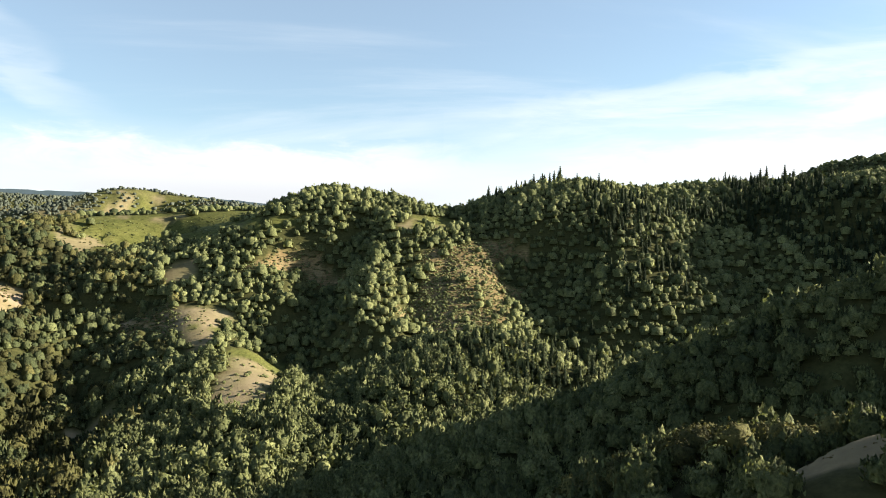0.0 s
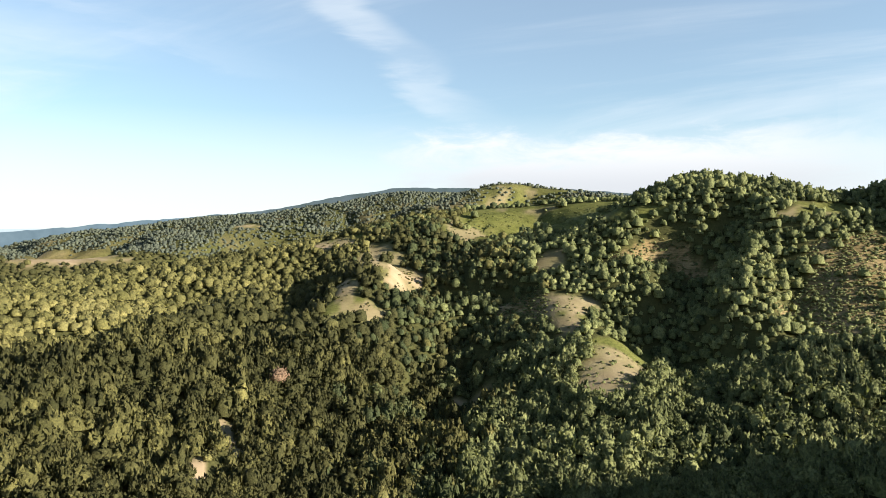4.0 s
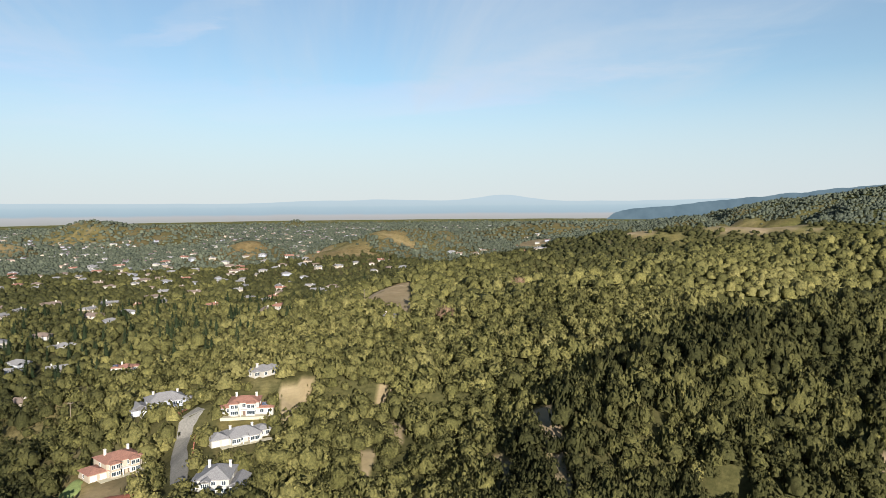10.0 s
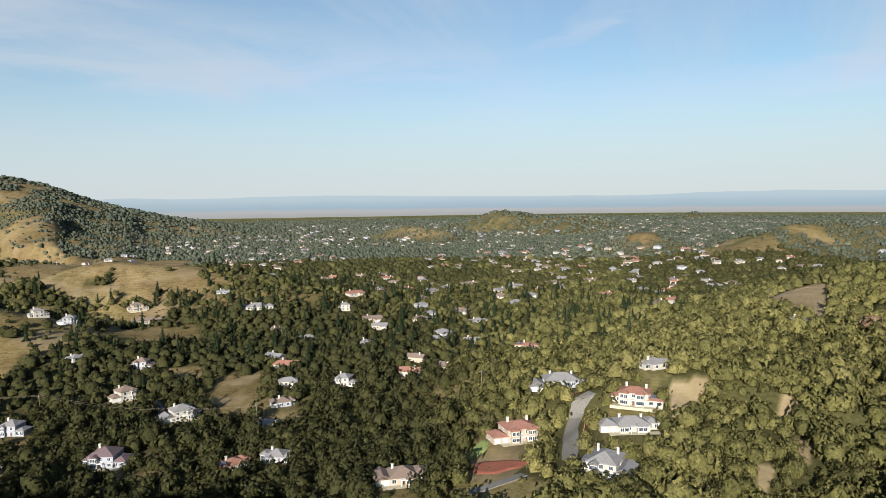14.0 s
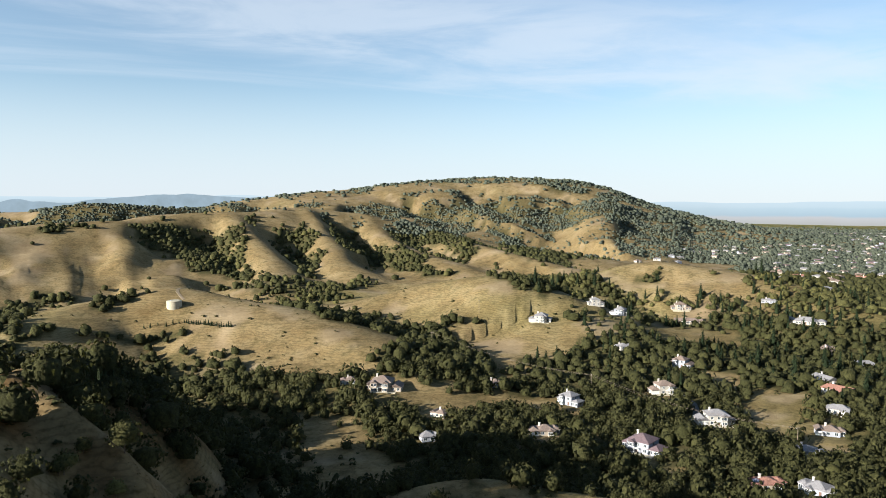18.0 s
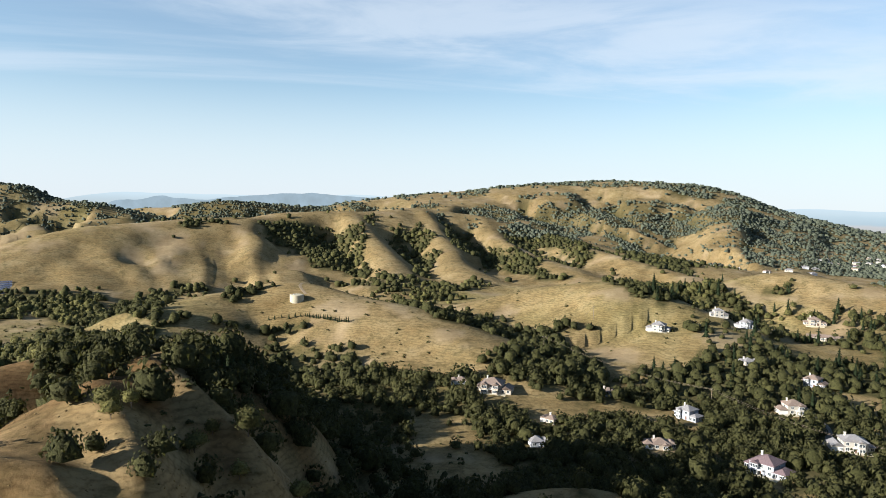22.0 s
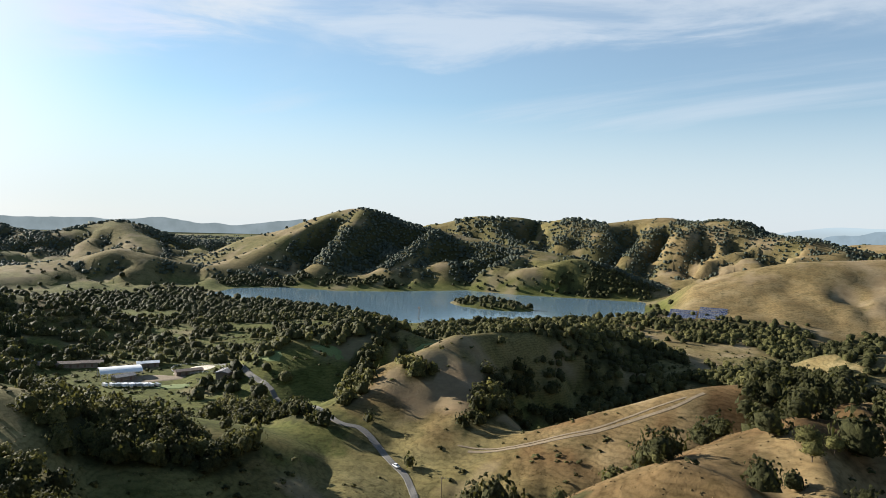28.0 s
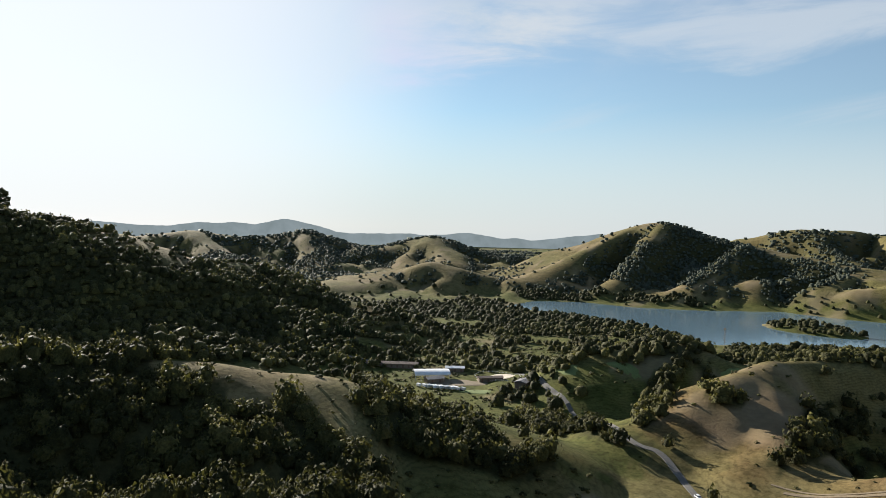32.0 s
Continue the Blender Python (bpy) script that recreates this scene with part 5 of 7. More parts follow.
TRUNK = trunk_part()


def oak_template(seed, tone):
    sv, sf, sn = crown(2, 290, 0.125, seed + 40)
    me = mesh_from("crown", sv, sf, [OAK], [("tone", np.full(len(sv), tone)), ("custom_normal", sn)], True)
    tree = new("oak_tree")
    tree.empty_display_size = 0.5
    for name, data, low, tall, wide in (("trunk", TRUNK, 0.0, 1.15, 1.0), ("crown", me, 0.95, 1.0, 1.0)):
        o = new(name, data)
        o.parent = tree
        o.matrix_basis = Matrix.Translation((0, 0, low)) @ Matrix.Diagonal((wide, wide, tall, 1))
    return tree


OAK_LABELS = ("dark green spreading oak with a dense crown", "olive green oak with a broad rounded crown", "pale green oak with a leafy crown")
OAK_TEMPLATES = [tagged(oak_template(k, (0.1, 0.26, 0.42)[k % 3]), OAK_LABELS[k % 3], "tree", "oaks on the near slopes") for k in range(6)]


# camera's highest sight line over each ground ring, to tell seen slopes from hidden
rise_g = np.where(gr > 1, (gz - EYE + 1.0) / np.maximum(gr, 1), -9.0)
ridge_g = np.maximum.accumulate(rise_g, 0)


def in_view(x, y, tall=8.0):
    """True where a tree of that height stands out over the ridges before it, on bearings the camera sees."""
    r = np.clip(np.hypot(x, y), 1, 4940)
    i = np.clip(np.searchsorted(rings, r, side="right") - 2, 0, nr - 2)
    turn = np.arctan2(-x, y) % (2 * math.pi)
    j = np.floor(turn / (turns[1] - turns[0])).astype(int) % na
    seen_side = ((np.degrees(turn) < 281) | (np.degrees(turn) > 324))
    return ((ground_z(x, y) + tall - EYE) / r > ridge_g[i, j]) & seen_side


HIDDEN = []


def keep_in_view(x, y, tall=8.0):
    m = in_view(x, y, tall)
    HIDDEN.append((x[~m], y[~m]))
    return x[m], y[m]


# trees the camera sees get fuller shapes; the rest are thinned and plain
near_x, near_y = keep_in_view(*spots(5.4, 122, 310))
order = np.argsort(np.hypot(near_x, near_y) + 400 * (np.hypot(near_x, near_y) < 165) + 300 * (np.abs(turn_of(near_x, near_y) - 105) > 150))
near_x, near_y = near_x[order], near_y[order]
PLANTED = 290
plant_x, plant_y = near_x[:PLANTED], near_y[:PLANTED]


def plant_all():
    z = ground_z(plant_x, plant_y)
    poses = []
    for i in range(len(plant_x)):
        s = (3.2 if abs(turn_of(plant_x[i], plant_y[i]) - 10) < 130 else 2.9) * float(rng.uniform(0.6, 1.4))
        poses.append(Matrix.Translation((float(plant_x[i]), float(plant_y[i]), float(z[i]) - 0.2)) @ Matrix.Rotation(float(rng.uniform(0, 6.28)), 4, "Z")
                     @ Matrix.Diagonal((s, s, s * 1.15, 1)))
    for i, m in enumerate(poses[6:]):
        copy_thing(OAK_TEMPLATES[i % 6], m)
    for tpl, m in zip(OAK_TEMPLATES, poses):
        tpl.matrix_basis = m


plant_all()
near_x, near_y = near_x[PLANTED:], near_y[PLANTED:]


closest = np.hypot(near_x, near_y) < 232
woods("woodland", "nearest oaks and bay trees on the slopes", near_x[closest], near_y[closest], CLOSEST_SHAPES, 3.2, 4.3, OAK, 0.55)
near_x, near_y = near_x[~closest], near_y[~closest]
woods("woodland", "dense near woodland of oak and bay trees", near_x, near_y, NEAR_SHAPES, 3.4, 4.3, OAK, 0.55)
(close_x, close_y), (pine_x, pine_y) = split_kinds(*keep_in_view(*spots(5.4, 310, 480)))
woods("woodland", "dense green woodland of oak and bay trees", close_x, close_y, CLOSE_SHAPES, 3.5, 4.4, OAK, 0.55)
(mid_x, mid_y), (pine2_x, pine2_y) = split_kinds(*keep_in_view(*spots(5.9, 480, 900)))
woods("woodland", "dense green oak woodland on the hillsides", mid_x, mid_y, MID_SHAPES, 3.3, 4.0, OAK, 0.55)
woods("conifer_wood", "dark pointed redwoods and firs among oaks", np.concatenate([pine_x, pine2_x]), np.concatenate([pine_y, pine2_y]), PINE_SHAPES, 15.0, 11.0, CONIFER, 0.02)
far_x, far_y = keep_in_view(*spots(6.8, 900, 1350))
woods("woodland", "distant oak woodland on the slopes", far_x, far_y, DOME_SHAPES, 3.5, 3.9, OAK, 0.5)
distant_x, distant_y = keep_in_view(*spots(6.8, 1350, 2100))
woods("woodland", "distant grey-green oaks with haze put into their colour beyond the near hills", distant_x, distant_y, FAINT_SHAPES, 3.6, 4.2, HAZED_OAK, 0.45)
faint_x, faint_y = keep_in_view(*spots(11.5, 2100, 4300))
woods("woodland", "far woods on the distant ridges", faint_x, faint_y, FAINT_SHAPES, 6.2, 6.0, HAZED_OAK, 0.35)
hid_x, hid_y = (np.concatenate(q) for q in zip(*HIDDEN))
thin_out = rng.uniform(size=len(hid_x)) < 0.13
woods("woodland", "sparse plain oak woodland hidden from the camera", hid_x[thin_out], hid_y[thin_out], FAINT_SHAPES, 6.0, 5.6, OAK, 0.5)


def brush():
    """Low shrubs and coyote brush over clearings and grass."""
    x, y = rng.uniform(-900, 900, (2, 66000))
    sx, sy = rng.uniform((-320, 380), (120, 760), (42000, 2)).T
    dense_in = outlined(sx, sy, SCRUBS) > 0.5
    x, y = np.concatenate([x, sx[dense_in]]), np.concatenate([y, sy[dense_in]])
    r = np.hypot(x, y)
    keep = (r > 150) & (r < 880)
    x, y = x[keep], y[keep]
    n = fractal(x, y, 70, 51, 3)
    open_spot = ellipses(x, y, CLEARINGS)
    scrubby = np.maximum(0.6 * ellipses(x, y, SOIL_OPEN), 1.7 * outlined(x, y, SCRUBS))
    chance = 0.03 + 0.12 * (1 - step(260, 330, r[keep])) + 0.4 * scrubby + 0.7 * step(0.42, 0.56, n) * open_spot + (0.22 + 0.2 * (1 - step(280, 420, np.hypot(x, y)))) * step(0.54, 0.66, n)
    chance = chance * (wooded(x, y) < 0.4) * (near_sites(x, y) < 0.5) * (road_distance(x, y) > 2) * (ring_distance(x, y, LAKE) > 4)
    keep = rng.uniform(size=len(x)) < chance
    woods("brush", "low dark green shrubs scattered over dry grass", x[keep], y[keep], [simple(tufts(5, 0.6, s, lumpy(2, s + 60, 0.5)[0] * 0.8, np.random.default_rng(s), (0.3, 0.6))) for s in range(4)], 1.3, 1.0, OAK, 0.3)


brush()


def tussocks():
    """Clumps of tall dry grass over the near open slopes."""
    b, r = rng.uniform(0, 360, 52000), np.sqrt(rng.uniform(135 ** 2, 300 ** 2, 52000))
    x, y = -np.sin(np.radians(b)) * r, np.cos(np.radians(b)) * r
    chance = (0.25 + 0.75 * step(0.4, 0.6, fractal(x, y, 14, 57, 3))) * ((b > 150) & (b < 280) | (b > 322) & (b < 335))
    keep = (rng.uniform(size=len(x)) < chance * (wooded(x, y) < 0.75)) & (road_distance(x, y) > 0.6)
    woods("dry_grass", "clumps of tall dry gold grass on the near slopes", x[keep], y[keep], FAINT_SHAPES, 0.24, 0.2, TUSSOCK, 0.2)


tussocks()


# ---- built things ----
def part(name, bm, mat, parent, label=""):
    """Link a bmesh, or a mesh, as one mesh object under a thing or a part."""
    if isinstance(bm, bmesh.types.BMesh):
        me = bpy.data.meshes.new(name)
        bm.to_mesh(me)
        bm.free()
    else:
        me = bm
    if not me.materials:
        for mt in mat if isinstance(mat, (list, tuple)) else [mat]:
            me.materials.append(mt)
    o = new(name, me)
    o.parent = parent
    return tagged(o, label)


def box(bm, x0, x1, y0, y1, z0, z1):
    v = [bm.verts.new(p) for p in ((x0, y0, z0), (x1, y0, z0), (x1, y1, z0), (x0, y1, z0), (x0, y0, z1), (x1, y0, z1), (x1, y1, z1), (x0, y1, z1))]
    for f in ((3, 2, 1, 0), (4, 5, 6, 7), (0, 1, 5, 4), (1, 2, 6, 5), (2, 3, 7, 6), (3, 0, 4, 7)):
        bm.faces.new([v[k] for k in f])
    return bm


def boxes(*dims):
    bm = bmesh.new()
    for d in dims:
        box(bm, *d)
    return bm


def roof_mesh(w, d, z, pitch, hip, over=0.5, thick=0.22):
    """A hipped or gabled roof over a block w wide and d deep, with eaves and thickness."""
    bm = bmesh.new()
    long_x = w >= d
    a, b = (w, d) if long_x else (d, w)
    ha, hb = a / 2 + over, b / 2 + over
    rise = (b / 2) * pitch
    ridge = max(0.3, (a - b) / 2 if hip else ha)
    top = [(-ridge, 0, z + rise), (ridge, 0, z + rise)]
    drop = z - over * pitch
    eave = [(-ha, -hb, drop), (ha, -hb, drop), (ha, hb, drop), (-ha, hb, drop)]

    def sheet(dz):
        return [bm.verts.new((p[0], p[1], p[2] + dz) if long_x else (-p[1], p[0], p[2] + dz)) for p in eave + top]

    u, l = sheet(thick), sheet(0)
    for q, flip in ((u, False), (l, True)):
        for f in ((0, 1, 5, 4), (2, 3, 4, 5), (1, 2, 5), (3, 0, 4)):
            bm.faces.new([q[k] for k in (f[::-1] if flip else f)])
    for i, j in ((0, 1), (1, 2), (2, 3), (3, 0)):
        bm.faces.new((l[i], l[j], u[j], u[i]))
    return bm


def roof_material(name, color, tile):
    m, n, l, b = material(name, 0.85)
    tc = n.new("ShaderNodeTexCoord")
    f = noise_tex(n, l, 0.5, 5, 0.65, tc.outputs["Object"])
    w = n.new("ShaderNodeTexWave")
    w.inputs["Scale"].default_value, w.inputs["Distortion"].default_value = (1.6 if tile else 2.6), 0.6
    w.bands_direction = "X" if tile else "Z"
    l.new(tc.outputs["Object"], w.inputs["Vector"])
    c = ramp(n, l, f, [(0.3, tuple(k * 0.68 for k in color)), (0.7, tuple(min(1, k * 1.2) for k in color))])
    c = mix(n, l, 0.35, c, ramp(n, l, w.outputs["Fac"], [(0.1, (0.55, 0.55, 0.55)), (0.6, (1, 1, 1))]), "MULTIPLY")
    l.new(c, b.inputs["Base Color"])
    bump(n, l, b, w.outputs["Fac"], 0.5, 0.08)
    return m


ROOFS = {"grey": roof_material("grey_shingles", (0.22, 0.21, 0.21), False), "tile": roof_material("clay_tiles", (0.29, 0.145, 0.105), True),
         "brown": roof_material("brown_shingles", (0.2, 0.15, 0.12), False), "plum": roof_material("plum_shingles", (0.15, 0.105, 0.11), False)}
WALLS = {"white": plain_material("white_stucco", (0.36, 0.335, 0.29), 0.85, spread=0.08), "cream": plain_material("cream_stucco", (0.35, 0.295, 0.23), 0.85, spread=0.08),
         "pale": plain_material("grey_clapboard", (0.27, 0.28, 0.31), 0.8, spread=0.08)}
TRIM = plain_material("white_trim", (0.6, 0.59, 0.56), 0.5, spread=0.05)
DOOR = plain_material("painted_door", (0.13, 0.08, 0.06), 0.5)
BRICK = plain_material("chimney_render", (0.5, 0.46, 0.42), 0.9)
ASPHALT = plain_material("worn_asphalt", (0.15, 0.14, 0.125), 0.9, grain=0.8, spread=0.25)
DIRT = plain_material("dry_dirt", (0.215, 0.165, 0.105), 0.95, grain=1.5, spread=0.25)
STEEL = plain_material("galvanised_steel", (0.5, 0.52, 0.54), 0.45, 0.6)
CONCRETE = plain_material("pale_concrete", (0.4, 0.36, 0.26), 0.85, grain=1.2)
PALE_METAL = plain_material("white_sheet_metal", (0.8, 0.8, 0.8), 0.5, grain=2.0, spread=0.08)
WOOD_POLE = plain_material("weathered_timber", (0.2, 0.16, 0.12), 0.9)
SAND = plain_material("pale_sand", (0.66, 0.57, 0.45), 0.95, grain=0.8)
RUBBER = plain_material("tyre_rubber", (0.02, 0.02, 0.02), 0.8)
CAR_PAINT = plain_material("white_car_paint", (0.8, 0.8, 0.82), 0.25, spread=0.03)
RED_EARTH = plain_material("red_bark_mulch", (0.26, 0.09, 0.055), 0.95, grain=0.7, spread=0.3)


def glass_material():
    m, n, l, b = material("window_glass", 0.06)
    b.inputs["Base Color"].default_value = (0.03, 0.04, 0.05, 1)
    b.inputs["Specular IOR Level"].default_value = 0.6
    return m


GLASS = glass_material()


def solar_material():
    m, n, l, b = material("solar_cells", 0.2)
    tc = n.new("ShaderNodeTexCoord")
    br = n.new("ShaderNodeTexBrick")
    br.inputs["Scale"].default_value, br.offset = 1.0, 0.0
    br.inputs["Color1"].default_value, br.inputs["Color2"].default_value = (0.02, 0.03, 0.07, 1), (0.025, 0.035, 0.08, 1)
    br.inputs["Mortar"].default_value, br.inputs["Mortar Size"].default_value = (0.25, 0.26, 0.28, 1), 0.03
    l.new(tc.outputs["Object"], br.inputs["Vector"])
    l.new(br.outputs["Color"], b.inputs["Base Color"])
    return m


SOLAR = solar_material()
WINDOW_MESHES = {}


def window(parent, x, y, z, w, h, side):
    """A framed window on a wall; side is the turn of the wall about z."""
    key = (round(w, 1), round(h, 1))
    if key not in WINDOW_MESHES:
        hw, hh = w / 2, h / 2
        fr = boxes((-hw - 0.12, -hw, -0.08, 0.04, -hh - 0.12, hh + 0.12), (hw, hw + 0.12, -0.08, 0.04, -hh - 0.12, hh + 0.12),
                   (-hw, hw, -0.08, 0.04, hh, hh + 0.12), (-hw, hw, -0.12, 0.04, -hh - 0.12, -hh), (-0.04, 0.04, -0.05, 0.04, -hh, hh))
        fm, pm = bpy.data.meshes.new("window"), bpy.data.meshes.new("pane")
        fr.to_mesh(fm), fr.free()
        pn = boxes((-hw, hw, -0.03, 0.03, -hh, hh))
        pn.to_mesh(pm), pn.free()
        fm.materials.append(TRIM), pm.materials.append(GLASS)
        WINDOW_MESHES[key] = fm, pm
    fm, pm = WINDOW_MESHES[key]
    o = part("window", fm, TRIM, parent)
    o.matrix_basis = pose(x, y, z, 0, 0, side)
    part("pane", pm, GLASS, o)


def wing(house, cx, cy, w, d, storeys, roof, wall, hip, windows=True, base=-1.2, garage=False):
    """One block of a house: walls, roof, windows."""
    h = 2.75 * storeys + 0.2
    x0, x1, y0, y1 = cx - w / 2, cx + w / 2, cy - d / 2, cy + d / 2
    part("wall", boxes((x0, x1, y0, y1, base, h)), WALLS[wall], house)
    r = part("roof", roof_mesh(w, d, h, 0.48 if roof != "tile" else 0.34, hip), ROOFS[roof], house)
    r.matrix_basis = pose(cx, cy, 0.01)
    if not windows:
        return
    n = max(2, int(w / 3.6))
    for s in range(storeys):
        z = 1.5 + 2.75 * s
        for k in range(n):
            x = x0 + w * (k + 0.5) / n
            if garage and s == 0:
                part("garage_door", boxes((x - 1.3, x + 1.3, y0 - 0.06, y0 + 0.02, 0.0, 2.2)), TRIM, house, "white panelled garage door")
            elif s == 0 and k == n // 2 and not garage and w > 9:
                part("door", boxes((x - 0.55, x + 0.55, y0 - 0.07, y0 + 0.02, 0.0, 2.15)), DOOR, house)
            else:
                window(house, x, y0, z, 1.4 if s else 1.6, 1.5, 0)
        for sx, side in ((x0, -90), (x1, 90)):
            window(house, sx, cy, z, 1.2, 1.4, side)


def chimney(house, x, y, z0, z1):
    part("chimney", boxes((x - 0.45, x + 0.45, y - 0.4, y + 0.4, z0, z1), (x - 0.55, x + 0.55, y - 0.5, y + 0.5, z1 - 0.25, z1 + 0.003)), BRICK, house)


ROOF_WORDS = {"grey": "grey shingle roof", "tile": "red clay tile roof", "brown": "brown shingle roof", "plum": "plum coloured hipped roof"}
WALL_WORDS = {"white": "white stucco", "cream": "cream stucco", "pale": "pale grey clapboard"}


def big_house(x, y, turn, w, d, storeys, roof, wall, k):
    house = new("house")
    z = float(ground_z(x, y))
    house.matrix_basis = pose(x, y, z + 0.15, 0, 0, turn)
    side = 1 if k % 2 else -1
    tall = 2.75 * storeys
    wing(house, 0, 0, w * 0.66, d, storeys, roof, wall, True)
    wing(house, side * w * 0.47, -d * 0.06, w * 0.34, d * 0.82, max(1, storeys - 1), roof, wall, k % 3 != 0, garage=k % 2 == 0)
    if w > 11:
        wing(house, -side * w * 0.42, d * 0.1, w * 0.26, d * 0.7, 1, roof, wall, True)
    if w > 13:
        for bx in ((-0.2, 0.16) if w > 19 else (-side * 0.14,)):
            wing(house, bx * w, -d * 0.5, w * 0.17, d * 0.34, storeys, roof, wall, roof == "tile")
    if w > 15:
        part("porch", boxes((-w * 0.08, w * 0.08, -d * 0.5 - 2.2, -d * 0.5, 2.5, 2.8), *[(q - 0.15, q + 0.15, -d * 0.5 - 2.1, -d * 0.5 - 1.8, -0.6, 2.5) for q in (-w * 0.07, w * 0.07)]), TRIM, house, "white columned porch")
        part("terrace", boxes((-w * 0.5, w * 0.5, -d * 0.5 - 3.4, -d * 0.5, -1.4, -0.06)), CONCRETE, house, "pale paved terrace")
    chimney(house, -w * 0.2, d * 0.15, 1, tall + d * 0.24 + 0.9)
    if k < 5:
        chimney(house, w * 0.24, d * 0.2, 1, tall + d * 0.2 + 0.9)
    if roof == "tile" and w < 21:
        pan = part("solar_panel", boxes((-1.6, 1.6, -1.2, 1.2, 0, 0.12)), SOLAR, house, "dark blue rooftop solar panel")
        pan.matrix_basis = pose(side * w * 0.46, -d * 0.22, 2.75 * max(1, storeys - 1) + 1.25, 18, 0, 0)
    size = "two-storey" if storeys == 2 else "low"
    tagged(house, f"{size} {WALL_WORDS[wall]} house with {ROOF_WORDS[roof]} among trees", "house", "houses on the hillsides")
    return house


for k, (x, y, turn, w, d, storeys, roof, wall) in enumerate(SITES):
    big_house(x, y, turn, w, d, storeys, roof, wall, k)


def small_home(roof, wall, k):
    home = new("house")
    part("wall", boxes((-7, 7, -4.3, 4.3, -2.5, 3.1), (1, 6.4, -7, -4.3, -2.5, 3.0)), WALLS[wall], home)
    part("roof", roof_mesh(14, 8.6, 3.1, 0.42, k % 2 == 0), ROOFS[roof], home)
    porch = part("porch_roof", roof_mesh(5.4, 5.4, 3.0, 0.4, False), ROOFS[roof], home)
    porch.matrix_basis = pose(3.7, -4.9, 0.0)
    for x in (-5.0, -1.8):
        window(home, x, -4.3, 1.5, 1.6, 1.5, 0)
    part("garage_door", boxes((2.2, 5.2, -7.06, -6.98, 0, 2.2)), TRIM, home)
    if k % 2:
        chimney(home, -3.5, 1.5, 2, 6.2)
    return tagged(home, f"small {WALL_WORDS[wall]} suburban house with {ROOF_WORDS[roof]}", "house", "houses of the town")


HOME_KINDS = [small_home(r, w, k) for k, (r, w) in enumerate((("grey", "white"), ("brown", "cream"), ("grey", "pale"), ("tile", "white"), ("brown", "white"), ("grey", "cream")))]
home_z = height(np.array([h[0] for h in HOMES], float), np.array([h[1] for h in HOMES], float))
for i, ((x, y, turn, w), z) in enumerate(zip(HOMES, home_z)):
    m = pose(x, y, float(z) + 0.3, 0, 0, turn) @ Matrix.Diagonal((w / 14, w / 14, 1.1, 1))
    if i < len(HOME_KINDS):
        HOME_KINDS[i].matrix_basis = m
for i, ((x, y, turn, w), z) in enumerate(zip(HOMES, home_z)):
    if i >= len(HOME_KINDS):
        src = HOME_KINDS[i % len(HOME_KINDS)]
        keep = src.matrix_basis.copy()
        src.matrix_basis = Matrix.Identity(4)
        copy_thing(src, pose(x, y, float(z) + 0.3, 0, 0, turn) @ Matrix.Diagonal((w / 14, w / 14, 1.1, 1)))
        src.matrix_basis = keep


def far_town():
    """The roofs and walls of the far town, too small to tell apart."""
    gen = np.random.default_rng(5)
    for wall, count in (("white", 0), ("cream", 1), ("pale", 2)):
        sel = [h for i, h in enumerate(FAR_HOMES) if i % 3 == count]
        xs, ys = np.array([h[0] for h in sel], float), np.array([h[1] for h in sel], float)
        zs = height(xs, ys)
        vs, fs, ms = [], [], []
        for (x, y, turn, w), z in zip(sel, zs):
            c, s = math.cos(radians(turn)), math.sin(radians(turn))
            hw, hd, h = w * 0.42, w * 0.27, float(gen.uniform(2.6, 4.6))
            pts = [(-hw, -hd, -1), (hw, -hd, -1), (hw, hd, -1), (-hw, hd, -1), (-hw, -hd, h), (hw, -hd, h), (hw, hd, h), (-hw, hd, h), (-hw, 0, h + 2.2), (hw, 0, h + 2.2)]
            o = len(vs)
            vs += [(x + px * c - py * s, y + px * s + py * c, float(z) + pz) for px, py, pz in pts]
            for f, mt in (((0, 1, 5), 0), ((0, 5, 4), 0), ((1, 2, 6), 0), ((1, 6, 5), 0), ((2, 3, 7), 0), ((2, 7, 6), 0), ((3, 0, 4), 0), ((3, 4, 7), 0),
                          ((4, 5, 9), 1), ((4, 9, 8), 1), ((6, 7, 8), 1), ((6, 8, 9), 1), ((5, 6, 9), 0), ((7, 4, 8), 0)):
                fs.append([o + q for q in f])
                ms.append(mt)
        me = mesh_from("far_town", np.array(vs), np.array(fs), [WALLS[wall], ROOFS[("grey", "brown", "plum")[count]]], face_mats=np.array(ms))
        tagged(new("far_town", me), f"far {wall} houses of the town among trees", "town", kind="stuff")


far_town()


